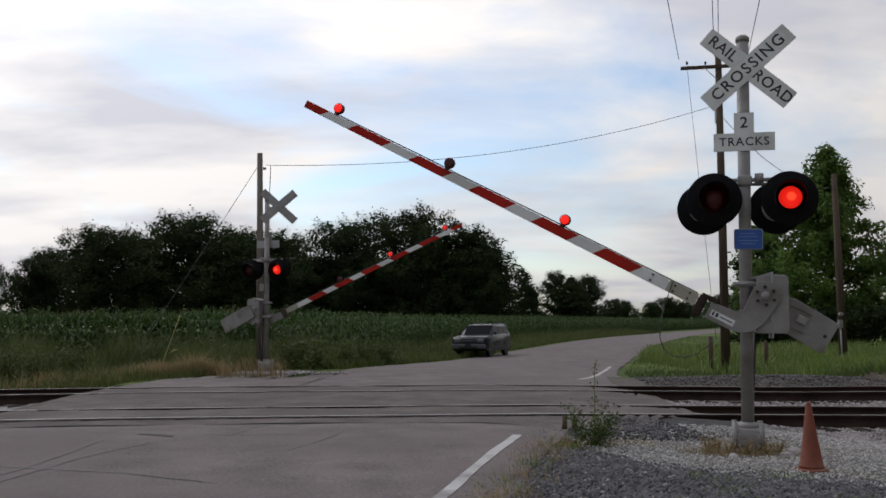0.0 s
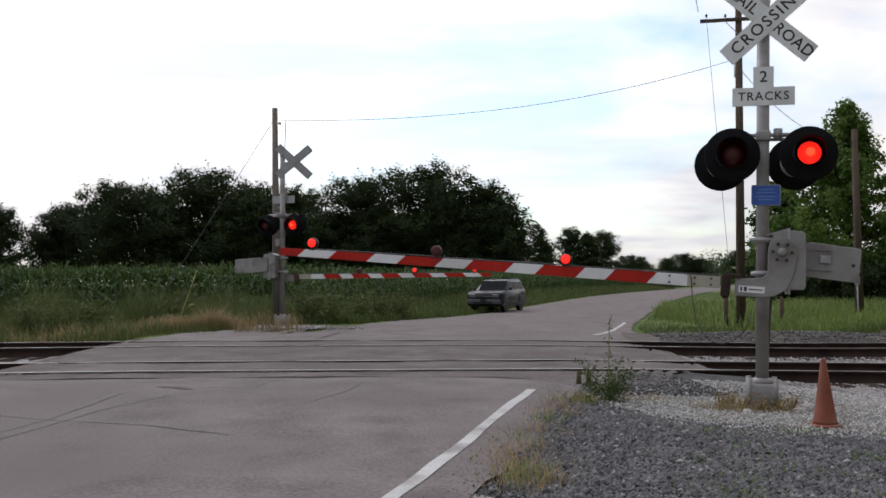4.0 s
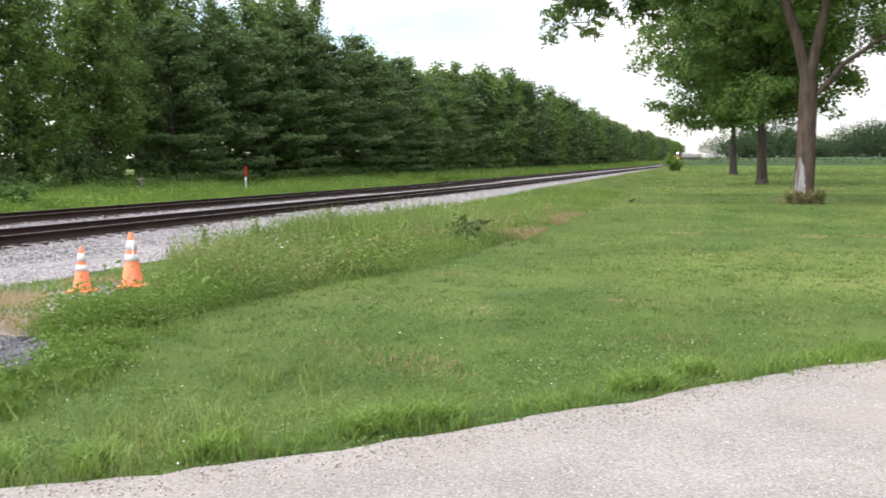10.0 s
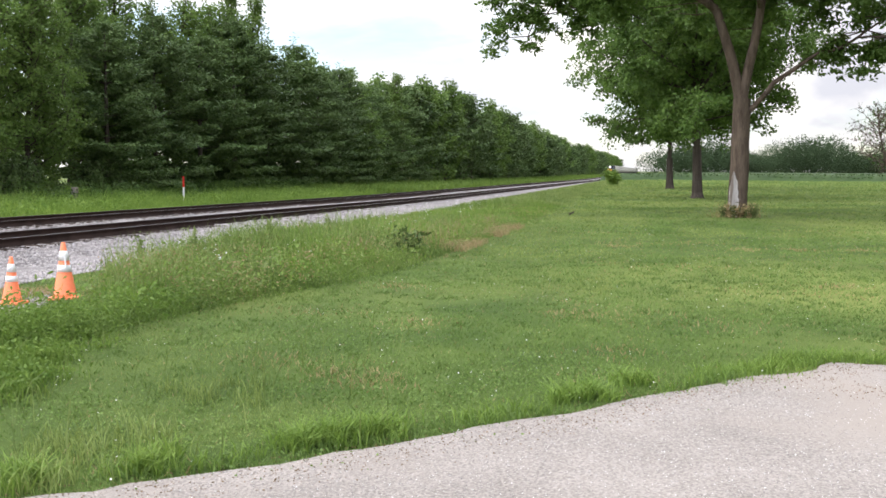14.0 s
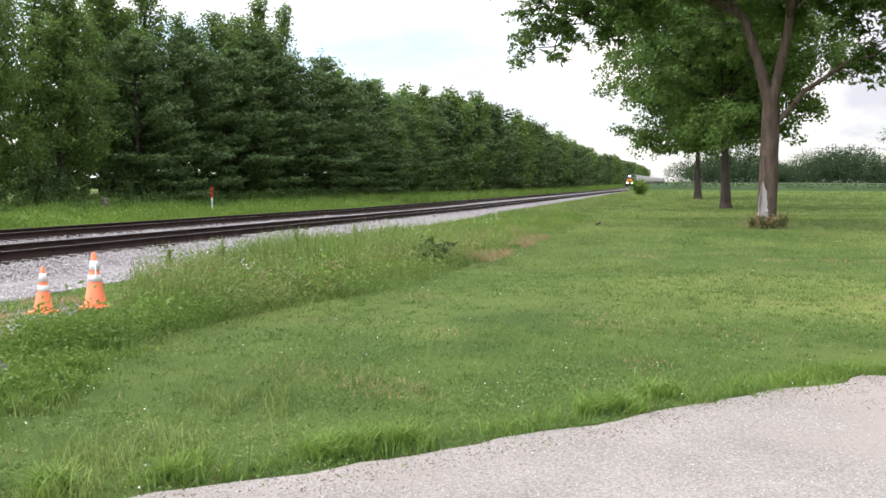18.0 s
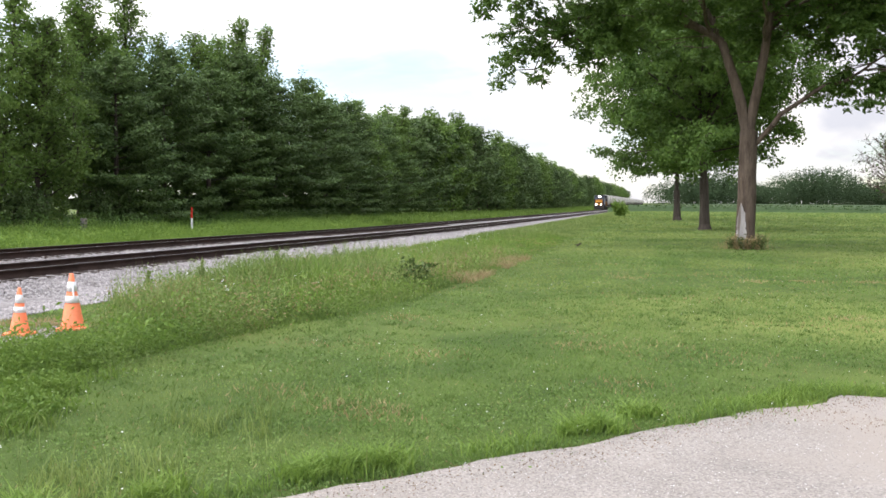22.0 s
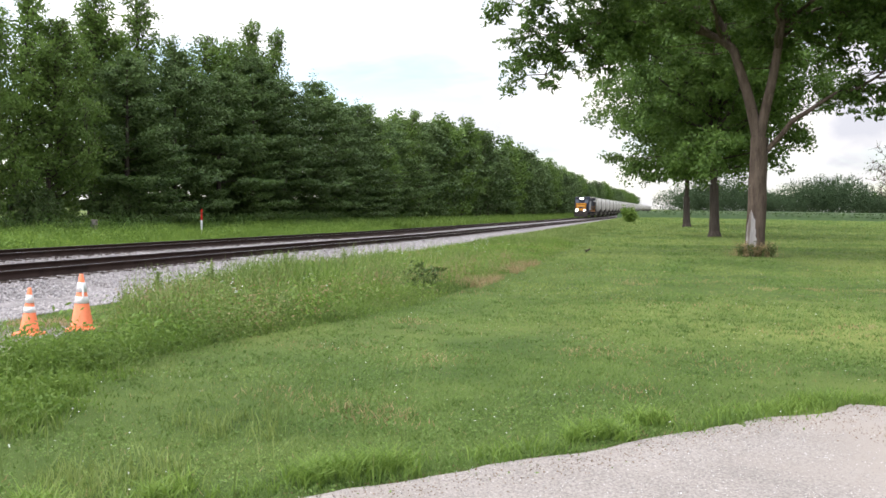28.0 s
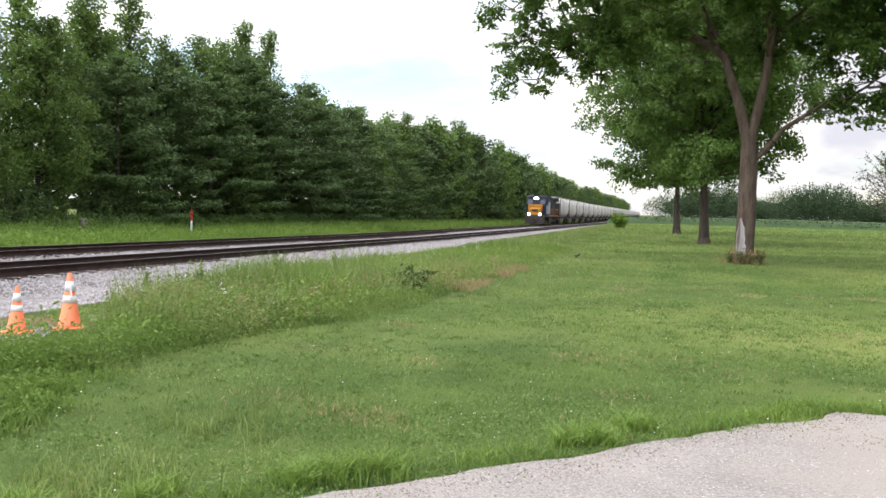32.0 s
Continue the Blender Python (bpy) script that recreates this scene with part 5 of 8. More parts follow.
def locomotive():
    """Its front is at x = 0 and faces +x."""
    l = empty("locomotive", Matrix(), "yellow-nosed dark blue diesel locomotive with lit headlights", "locomotive")
    part("underframe", box(20.6, 2.9, 0.36, (-11.0, 0, 1.35), 0.03), LOCO_BLUE, l)
    part("fuel_tank", box(5.6, 2.5, 0.75, (-11.0, 0, 0.75), 0.12), STEEL_DARK, l)
    part("pilot", slab([(-0.75, 0.25), (-0.15, 0.2), (-0.25, 1.5), (-0.8, 1.5)], -1.4, 1.4, 0.02), STEEL_DARK, l, "dark snow plough")
    bm = slab([(-0.85, 1.5), (-0.72, 1.55), (-0.78, 2.35), (-0.95, 2.55), (-2.3, 2.65), (-2.3, 1.5)], -0.86, 0.86, 0.06)
    part("nose", bm, LOCO_YELLOW, l, "yellow-orange nose")
    cab = part("cab", slab([(-1.9, 1.5), (-2.0, 3.0), (-2.35, 3.95), (-2.6, 4.25), (-3.2, 4.45), (-4.8, 4.45), (-4.9, 1.5)], -1.5, 1.5, 0.05), LOCO_BLUE, l, "dark blue cab")
    part("cab_front", slab([(-1.86, 1.6), (-1.94, 3.0), (-2.0, 3.1), (-1.98, 1.6)], -1.2, 0.95), LOCO_YELLOW, cab, "yellow cab front")
    for yy in (-0.95, 0.95):
        part("cab_window", slab([(-1.97, 3.12), (-2.25, 3.82), (-2.35, 3.82), (-2.07, 3.12)], yy - 0.38, yy + 0.38), glass_mat("cab_glass", (0.03, 0.035, 0.04)), cab)
    for side in (-1, 1):
        part("side_window", box(0.9, 0.03, 0.6, (-3.5, side * 1.51, 3.4), 0.01), bpy.data.materials["cab_glass"], cab)
    for side in (-1, 1):
        part("cab_flank", box(2.3, 0.03, 1.3, (-3.4, side * 1.515, 2.35), 0.01), LOCO_GREY, cab, "grey lower flank of the cab")
        part("air_box", box(2.6, 0.5, 1.9, (-6.6, side * 1.2, 2.6), 0.06), LOCO_GREY, l, "grey equipment box beside the hood")
        part("walkway_edge", box(14.5, 0.06, 0.16, (-12.4, side * 1.46, 1.45), 0.0), LOCO_YELLOW, l, "yellow walkway edge")
    hood = part("long_hood", slab([(-4.9, 1.53), (-4.9, 4.3), (-5.1, 4.42), (-20.6, 4.42), (-20.8, 4.2), (-20.8, 1.53)], -0.95, 0.95, 0.08), LOCO_BLUE, l, "dark blue engine hood")
    part("radiator", box(3.4, 2.9, 0.7, (-18.3, 0, 4.1), 0.1), LOCO_BLUE, l)
    part("exhaust_housing", box(3.0, 1.5, 0.25, (-12.0, 0, 4.5), 0.06), STEEL_DARK, l)
    for k in range(7):
        for side in (-1, 1):
            part("hood_door", box(1.6, 0.03, 1.9, (-6.3 - 1.85 * k, side * 0.965, 2.6), 0.01), LOCO_BLUE, hood)
    for side in (-1, 1):
        bm = bmesh.new()
        for k in range(9):
            tube((-5.4 - 1.8 * k, side * 1.42, 1.53), (-5.4 - 1.8 * k, side * 1.42, 2.5), 0.025, sides=6, bm=bm)
        tube((-5.4, side * 1.42, 2.5), (-19.8, side * 1.42, 2.5), 0.025, sides=6, bm=bm)
        part("handrail", bm, LOCO_YELLOW, l, "yellow handrail")
        part("step_well", box(0.5, 0.4, 0.9, (-0.85, side * 1.25, 1.0), 0.03), STEEL_DARK, l)
        part("ditch_light", lathe([(0.02, 0.03), (0.13, 0.03), (0.15, 0.0), (0.15, -0.12)], 18, "x", at=(-0.12, side * 0.82, 1.62)), LAMP_WHITE, l, "lit ditch light")
        part("ditch_light_case", box(0.3, 0.36, 0.36, (-0.42, side * 0.82, 1.62), 0.04), STEEL_DARK, l)
    part("headlight_case", box(0.25, 0.75, 0.42, (-2.22, 0, 4.05), 0.05), LOCO_BLUE, l)
    for side in (-0.17, 0.17):
        part("headlight", lathe([(0.02, 0.03), (0.13, 0.03), (0.15, 0.0), (0.15, -0.1)], 18, "x", at=(-2.06, side, 4.05)), LAMP_WHITE, l, "lit headlight")
    for side in (-0.85, 0.85):
        part("number_board", box(0.1, 0.6, 0.28, (-2.4, side, 4.1), 0.02), STEEL_DARK, l, "dark number board")
    part("coupler", box(0.7, 0.3, 0.3, (0.05, 0, 0.9), 0.05), STEEL_DARK, l)
    part("emblem", box(0.02, 0.9, 0.35, (-0.745, 0, 2.15), 0.0), LOCO_BLUE, l, "plain dark emblem panel")
    truck(l, -4.2, 3, 1.8, 0.5)
    truck(l, -17.8, 3, 1.8, 0.5)
    return l


def hopper():
    """A covered hopper with bulging sides; its front is at x = 0."""
    h = empty("hopper_wagon", Matrix(), "pale grey covered hopper wagon of the passing train", "rail wagon", "hopper wagons")
    L = 15.4
    prof = [(-0.35, 1.15), (-1.05, 1.35), (-1.45, 1.9), (-1.58, 2.6), (-1.52, 3.4), (-1.25, 4.1), (-0.75, 4.55), (0.0, 4.66), (0.75, 4.55), (1.25, 4.1), (1.52, 3.4), (1.58, 2.6), (1.45, 1.9), (1.05, 1.35), (0.35, 1.15)]
    stations = [(-0.75, 0.80, 1.1), (-0.85, 0.90, 0.9), (-1.1, 0.97, 0.5), (-1.6, 1.0, 0.2), (-2.6, 1.0, 0.0)]
    stations = stations + [(-L / 2, 1.0, 0.0)] + [(-L - x, s, c) for x, s, c in stations[::-1]]
    bm = bmesh.new()
    rings = []
    for x, s, cut in stations:
        rings.append([bm.verts.new((x, y * s, 4.66 - (4.66 - max(z, 1.15 + cut)) * (0.9 + 0.1 * s))) for y, z in prof])
    for p, q in zip(rings, rings[1:]):
        for k in range(len(prof) - 1):
            bm.faces.new((p[k], p[k + 1], q[k + 1], q[k])).smooth = True
        bm.faces.new((p[-1], p[0], q[0], q[-1]))
    bm.faces.new(rings[0])
    bm.faces.new(rings[-1][::-1])
    bmesh.ops.recalc_face_normals(bm, faces=bm.faces)
    body = part("body", bm, HOPPER, h, "bulging pale grey hopper body")
    part("roof_walk", box(13.0, 0.7, 0.05, (-L / 2, 0, 4.78), 0.0), GALV, h)
    part("hatch_trough", box(12.0, 0.55, 0.14, (-L / 2, 0, 4.7), 0.03), HOPPER, h)
    part("side_sill", box(L - 0.4, 3.0, 0.2, (-L / 2, 0, 1.22), 0.03), STEEL_DARK, h)
    for k in range(3):
        part("outlet_chute", slab([(-4.2 - 3.5 * k + 1.3, 1.2), (-4.2 - 3.5 * k + 0.3, 0.45), (-4.2 - 3.5 * k - 0.3, 0.45), (-4.2 - 3.5 * k - 1.3, 1.2)], -0.8, 0.8), HOPPER, h)
    for x in (-0.35, -L + 0.35):
        part("end_platform", box(0.9, 2.9, 0.12, (x, 0, 1.22), 0.02), STEEL_DARK, h)
        part("end_post", box(0.12, 2.6, 2.6, (x * 1.0 + (0.3 if x < -5 else -0.3), 0, 2.3), 0.03), STEEL_DARK, h)
    for side in (-1, 1):
        bm = tube((-0.2, side * 1.45, 1.2), (-0.2, side * 1.4, 4.4), 0.03, sides=6)
        tube((-0.6, side * 1.45, 1.2), (-0.6, side * 1.4, 4.4), 0.03, sides=6, bm=bm)
        for k in range(8):
            tube((-0.2, side * 1.44, 1.5 + 0.38 * k), (-0.6, side * 1.44, 1.5 + 0.38 * k), 0.02, sides=5, bm=bm)
        part("ladder", bm, STEEL_DARK, h)
    truck(h, -1.9, 2, 1.75)
    truck(h, -L + 1.9, 2, 1.75)
    part("coupler", box(1.0, 0.25, 0.25, (0.25, 0, 0.9), 0.04), STEEL_DARK, h)
    return h


loco = locomotive()
ride(loco, 0.0)
first_hopper = hopper()
for k in range(38):
    h_ = first_hopper if k == 0 else copy_thing(first_hopper, Matrix())
    ride(h_, 22.4 + 16.3 * k)


# ---- plants ----
RNG = np.random.default_rng(11)
LEAF_POPLAR = leaf_mat("poplar_leaves", (0.062, 0.116, 0.022), (0.165, 0.248, 0.054), 0.42)
LEAF_PINE = leaf_mat("pine_needles", (0.042, 0.080, 0.022), (0.118, 0.176, 0.052), 0.24)
LEAF_ROW = leaf_mat("row_leaves", (0.046, 0.084, 0.025), (0.115, 0.168, 0.050), 0.2)
LEAF_MAPLE = leaf_mat("maple_leaves", (0.045, 0.088, 0.015), (0.125, 0.195, 0.038), 0.4)
LEAF_WALNUT = leaf_mat("walnut_leaves", (0.040, 0.080, 0.014), (0.120, 0.192, 0.038), 0.48)
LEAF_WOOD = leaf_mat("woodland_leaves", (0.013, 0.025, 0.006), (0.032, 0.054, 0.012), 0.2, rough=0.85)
LEAF_SCRUB = leaf_mat("scrub_leaves", (0.050, 0.048, 0.030), (0.105, 0.095, 0.060), 0.2)
# distance haze is mixed into this pale, low-contrast leaf colour
LEAF_HAZED = leaf_mat("hazed_leaves", (0.040, 0.068, 0.028), (0.056, 0.088, 0.036), 0.2, rough=0.9)
LEAF_BUSH = leaf_mat("bush_leaves", (0.04, 0.085, 0.015), (0.10, 0.17, 0.035), 0.3)
BLADE_LAWN = leaf_mat("lawn_blades", (0.060, 0.116, 0.021), (0.168, 0.242, 0.061), 0.3, rough=0.6)
BLADE_PALE = leaf_mat("pale_lawn_blades", (0.095, 0.142, 0.029), (0.232, 0.284, 0.083), 0.3, rough=0.6)
BLADE_SOFT = leaf_mat("soft_weed_leaves", (0.062, 0.112, 0.022), (0.175, 0.240, 0.062), 0.4)
BLADE_TALL = leaf_mat("tall_grass", (0.075, 0.143, 0.018), (0.200, 0.288, 0.054), 0.35, rough=0.6)
BLADE_WEED = leaf_mat("weed_blades", (0.092, 0.146, 0.031), (0.235, 0.285, 0.090), 0.3)
BLADE_ROUGH = leaf_mat("rough_blades", (0.045, 0.068, 0.016), (0.115, 0.135, 0.042), 0.25)
BLADE_VERGE = leaf_mat("verge_blades", (0.040, 0.070, 0.015), (0.105, 0.145, 0.036), 0.3)
BLADE_DRY = leaf_mat("dry_grass", (0.20, 0.145, 0.065), (0.40, 0.305, 0.16), 0.25)
CORN = leaf_mat("corn_leaves", (0.020, 0.046, 0.009), (0.062, 0.105, 0.022), 0.3)
CORN_TOP = leaf_mat("corn_tassels", (0.07, 0.085, 0.025), (0.15, 0.15, 0.055), 0.3)
BEAN = leaf_mat("bean_leaves", (0.034, 0.072, 0.016), (0.075, 0.125, 0.032), 0.3)
PETAL = mat("petals", (0.62, 0.62, 0.58), (0.78, 0.78, 0.74), 9, 0.7)


def unit(v):
    return v / np.maximum(1e-9, np.linalg.norm(v, axis=-1, keepdims=True))


def leaf_quads(P, size, rng, up=0.3, long=1.5, out=None):
    """A pointed leaf at every point: P (n, 3); size (n,) or a number."""
    n = len(P)
    size = np.broadcast_to(np.asarray(size, float), (n,))[:, None] * rng.uniform(0.7, 1.3, (n, 1))
    nor = rng.normal(0, 1, (n, 3))
    nor[:, 2] += up * 2
    if out is not None:
        nor += out
    nor = unit(nor)
    a = unit(np.cross(nor, rng.normal(0, 1, (n, 3))))
    b = np.cross(nor, a)
    V = np.stack([P - a * size * long / 2, P + b * size / 2 - a * size * 0.12, P + a * size * long / 2, P - b * size / 2 + a * size * 0.08], 1)
    return V.reshape(-1, 3)


def quads(V):
    return np.arange(len(V)).reshape(-1, 4)


def tube_arrays(segs, sides=6):
    """Tapered round bars: (a, b, ra, rb) each."""
    A, B = np.array([s[0] for s in segs], float), np.array([s[1] for s in segs], float)
    ra, rb = np.array([s[2] for s in segs], float), np.array([s[3] for s in segs], float)
    d = unit(B - A)
    ref = np.where(np.abs(d[:, 2:]) > 0.8, [[1.0, 0, 0]], [[0, 0, 1.0]])
    e = unit(np.cross(d, ref))
    f = np.cross(d, e)
    k = np.arange(sides) * 2 * np.pi / sides
    ring = e[:, None] * np.cos(k)[None, :, None] + f[:, None] * np.sin(k)[None, :, None]
    V = np.concatenate([A[:, None] + ring * ra[:, None, None], B[:, None] + ring * rb[:, None, None]], 1)
    base = (np.arange(len(segs)) * 2 * sides)[:, None]
    j = np.arange(sides)
    F = np.stack([base + j, base + (j + 1) % sides, base + sides + (j + 1) % sides, base + sides + j], -1)
    return V.reshape(-1, 3), F.reshape(-1, 4)


def broadleaf(seed, H, R, base, trunk, limbs, leaves, leaf, fork=None, shape=1.0, clump=0.42, droop=0.0, low=0.35, twigs=3, taper=0.0):
    """Trunk with limbs and a crown of leaves in clumps. Gives (trunk mesh arrays, leaf points)."""
    rng = np.random.default_rng(seed)
    segs, tips, weight = [], [], []
    stems = []
    top = H * 0.9
    def climb(p, d, length, r, steps):
        pts = [p]
        for k in range(steps):
            d = unit(d + rng.normal(0, 0.09 if fork else 0.035, 3) + np.array([0, 0, 0.05]))
            q = p + d * length / steps
            segs.append((p, q, r * (1 - 0.75 * k / steps), r * (1 - 0.75 * (k + 1) / steps)))
            p = q
            pts.append(p)
        return pts
    if fork:
        q = np.array([0.1, 0.05, fork])
        segs.append((np.zeros(3), np.array([0.03, 0.0, 0.35]), trunk * 1.45, trunk * 1.08))
        segs.append((np.array([0.03, 0, 0.35]), np.array([0.05, 0.02, fork * 0.5]), trunk * 1.08, trunk * 0.9))
        segs.append((np.array([0.05, 0.02, fork * 0.5]), q, trunk * 0.9, trunk * 0.85))
        for a, lean in ((1.57, 0.26), (-1.5, 0.12)):
            stems.append(climb(q, np.array([lean * math.cos(a), lean * math.sin(a), 1.0]), top - fork, trunk * 0.6, 7))
    else:
        segs.append((np.zeros(3), np.array([0, 0, 0.3]), trunk * 1.4, trunk * 1.05))
        stems.append(climb(np.array([0, 0, 0.3]), np.array([rng.normal(0, 0.03), rng.normal(0, 0.03), 1.0]), top, trunk, 9))
    for i in range(limbs):
        stem = stems[i % len(stems)]
        f = (i + rng.random()) / limbs
        h = base + (top - base) * f ** 0.9
        zs = np.array([p[2] for p in stem])
        p = np.array([np.interp(h, zs, [q[k] for q in stem]) for k in range(3)])
        a = i * 2.399 + rng.normal(0, 0.3)
        prof = math.sin(math.pi * min(1, (low + (1 - low) * ((h - base) / (H - base))) ** shape)) ** 0.75
        length = R * max(0.13, prof) * rng.uniform(0.78, 1.12) * (1 - taper * f)
        rise = 0.25 + 0.9 * f - droop
        d = unit(np.array([math.cos(a), math.sin(a), rise]))
        r = 0.011 * length + 0.012
        pts = [p]
        for k in range(4):
            d = unit(d + rng.normal(0, 0.14, 3) + np.array([0, 0, 0.06 - droop * 0.2]))
            q = p + d * length / 4
            segs.append((p, q, r * (1 - k / 4.6), r * (1 - (k + 1) / 4.6)))
            p = q
            pts.append(p)
        for k, q in enumerate(pts[1:]):
            for _ in range(twigs):
                e = unit(d * 0.4 + rng.normal(0, 0.75, 3) + np.array([0, 0, 0.1 - droop * 0.5]))
                w = q + e * length * rng.uniform(0.12, 0.32)
                segs.append((q, w, 0.018, 0.006))
                tips.append(w)
                tips.append((q + w) / 2)
        tips.append(pts[-1])
        weight += [max(0.35, length)] * (len(tips) - len(weight))
    for st in stems:
        tips += [st[-1] + rng.normal(0, 0.3, 3) for _ in range(5)]
    weight += [0.6] * (len(tips) - len(weight))
    tips = np.array(tips)
    c = rng.choice(len(tips), leaves, p=np.array(weight) / sum(weight))
    ball = unit(rng.normal(0, 1, (leaves, 3))) * rng.random((leaves, 1)) ** 0.4
    P = tips[c] + ball * np.array([clump, clump, clump * 0.75]) * 1.45
    P[:, 2] = np.maximum(P[:, 2], 0.25)
    cen = np.array([0, 0, H * 0.55])
    V = leaf_quads(P, leaf, rng, out=unit(P - cen) * 0.7)
    return tube_arrays(segs), V


def walnut(seed):
    """The nearest lawn tree: a forked trunk, long spreading limbs and hanging sprays of leaves. +x is across, +y away from the driveway."""
    rng = np.random.default_rng(seed)
    segs, tips = [], []
    def limb(pts, r0, r1, side=True, start=0.3, twig=1.0):
        """One branch along the given bends, with leafy side twigs beyond its bare first stretch."""
        pts = np.array(pts, float)
        d = np.r_[0, np.cumsum(np.linalg.norm(np.diff(pts, axis=0), axis=1))]
        k = max(4, int(d[-1] / 0.5))
        t = np.linspace(0, d[-1], k + 1)
        q = np.stack([np.interp(t, d, pts[:, c]) for c in range(3)], 1)
        q[1:-1] += rng.normal(0, 0.008 if r0 > 0.15 or not side else 0.05, (k - 1, 3))
        for i in range(k):
            f, g = i / k, (i + 1) / k
            segs.append((q[i], q[i + 1], r0 + (r1 - r0) * f, r0 + (r1 - r0) * g))
        if side:
            for i in range(k + 1):
                if i / k < start:
                    continue
                for _ in range(3):
                    a = rng.uniform(0, 2 * math.pi)
                    e = unit(np.array([math.cos(a), math.sin(a), rng.uniform(-0.25, 0.55)]))
                    L = rng.uniform(0.7, 1.7) * twig
                    w1 = q[i] + e * L * 0.6
                    w2 = w1 + unit(e + [0, 0, -0.55]) * L * 0.6
                    segs.append((q[i], w1, 0.022, 0.014))
                    segs.append((w1, w2, 0.014, 0.005))
                    tips.extend([w1, (w1 + w2) / 2, w2, w2 + rng.normal(0, 0.15, 3)])
    limb([(0, 0, -0.1), (0, 0, 0.25)], 0.40, 0.31, False)
    limb([(0, 0, 0.25), (0.01, 0, 1.6), (0.02, 0, 2.9), (0.03, 0, 3.9)], 0.31, 0.27, False)
    # the stem that arches over to the open side, and the upright one
    limb([(0.0, 0, 3.8), (-0.2, 0, 4.7), (-0.45, 0, 5.6), (-0.85, 0.1, 6.8), (-1.5, 0.1, 7.3), (-2.6, 0.0, 7.6), (-4.2, -0.2, 7.75), (-5.6, -0.2, 7.8), (-6.8, -0.3, 7.4)], 0.19, 0.03, True, 0.52, 0.9)
    limb([(0.04, 0, 3.8), (0.14, 0, 4.6), (0.36, -0.1, 5.6), (0.55, -0.1, 7), (0.68, 0, 8.4), (0.8, 0.1, 11), (0.9, 0, 13.2)], 0.17, 0.04, True, 0.55, 1.2)
    limb([(0.08, 0, 3.3), (0.42, -0.1, 3.75), (0.85, -0.2, 4.3), (1.9, -0.3, 5.05), (2.8, -0.4, 5.4), (3.65, -0.5, 5.8), (4.1, -0.5, 6.2)], 0.10, 0.025, True, 0.86, 0.8)
    for pts, r, start in (
        ([(-0.75, 0.1, 6.5), (-1.4, 0.2, 7.8), (-2.2, 0.3, 9.4), (-3.0, 0.3, 11.6)], 0.11, 0.35),
        ([(-1.5, 0.1, 7.3), (-3.0, -0.8, 8.3), (-4.8, -1.4, 8.9), (-6.6, -1.6, 8.8), (-7.6, -1.8, 8.2)], 0.07, 0.4),
        ([(-1.8, 0.2, 8.2), (-3.2, 1.8, 9.2), (-4.8, 3.2, 9.4), (-6.0, 4.0, 8.8)], 0.07, 0.4),
        ([(-3.4, -0.1, 7.65), (-4.4, -0.8, 7.4), (-5.4, -1.2, 6.9)], 0.035, 0.45),
        ([(-5.0, -0.2, 7.7), (-6.2, 0.5, 7.4), (-7.0, 0.9, 6.8), (-7.3, 1.0, 6.3)], 0.035, 0.5),
        ([(2.8, -0.4, 5.4), (3.6, 0.2, 5.45), (4.4, 0.4, 5.2)], 0.035, 0.5),
        ([(3.3, -0.5, 5.65), (4.2, -1.0, 5.6), (4.9, -1.2, 5.2)], 0.03, 0.4),
        ([(0.6, 0, 7.5), (2.2, -0.5, 8.6), (4.4, -1.0, 9.1), (6.4, -1.2, 8.7)], 0.07, 0.4),
        ([(0.55, 0, 7.0), (1.8, 1.5, 8.3), (3.4, 3.0, 8.9), (4.6, 4.0, 8.6)], 0.06, 0.45),
        ([(0.5, -0.1, 6.7), (0.4, -2.0, 8.0), (0.1, -3.8, 8.6), (-0.2, -5.0, 8.4)], 0.06, 0.45),
        ([(-1.2, 0.1, 7.1), (-1.6, -1.8, 8.4), (-2.0, -3.6, 8.9), (-2.4, -4.8, 8.6)], 0.06, 0.4),
        ([(-1.0, 0.1, 7.0), (-1.2, 1.9, 7.9), (-1.5, 3.6, 8.0), (-1.7, 4.8, 7.4)], 0.05, 0.4),
        ([(-2.4, 0.3, 9.8), (-4.0, 0.0, 11.2), (-5.6, -0.2, 11.8)], 0.06, 0.3),
        ([(-2.6, 0.3, 10.6), (-2.4, -2.2, 12.0), (-2.6, -4.0, 12.2)], 0.06, 0.3),
        ([(0.75, 0, 9.5), (2.6, 0.6, 11.0), (4.6, 0.9, 11.6)], 0.06, 0.3),
        ([(0.72, 0, 9.2), (0.6, -2.4, 10.6), (0.3, -4.4, 11.0)], 0.06, 0.3),
        ([(0.8, 0, 10.5), (1.0, 2.6, 12.0), (1.2, 4.2, 12.2)], 0.06, 0.3),
    ):
        limb(pts, r, 0.02, True, start)
    # a bare dead twig on the arching stem
    limb([(-1.1, -0.1, 7.0), (-2.0, -0.3, 6.95), (-3.0, -0.4, 6.85)], 0.02, 0.008, False)
    # each leaf is a drooping rib with paired leaflets
    tips = np.array(tips)
    n, pairs = 6800, 4
    share = np.where(tips[:, 2] > 9.5, 0.45, 1.0)
    root = tips[rng.choice(len(tips), n, p=share / share.sum())] + rng.normal(0, 1, (n, 3)) * [0.13, 0.13, 0.10]
    rib = unit(np.stack([rng.normal(0, 1, n), rng.normal(0, 1, n), rng.normal(-0.75, 0.5, n)], 1)) * rng.uniform(0.28, 0.46, (n, 1))
    P = [root + rib * 1.05]
    for k in range(pairs):
        q = root + rib * (0.25 + 0.75 * k / pairs)
        w = unit(np.cross(rib, rng.normal(0, 0.3, (n, 3)) + [0, 0, 1.0])) * 0.075
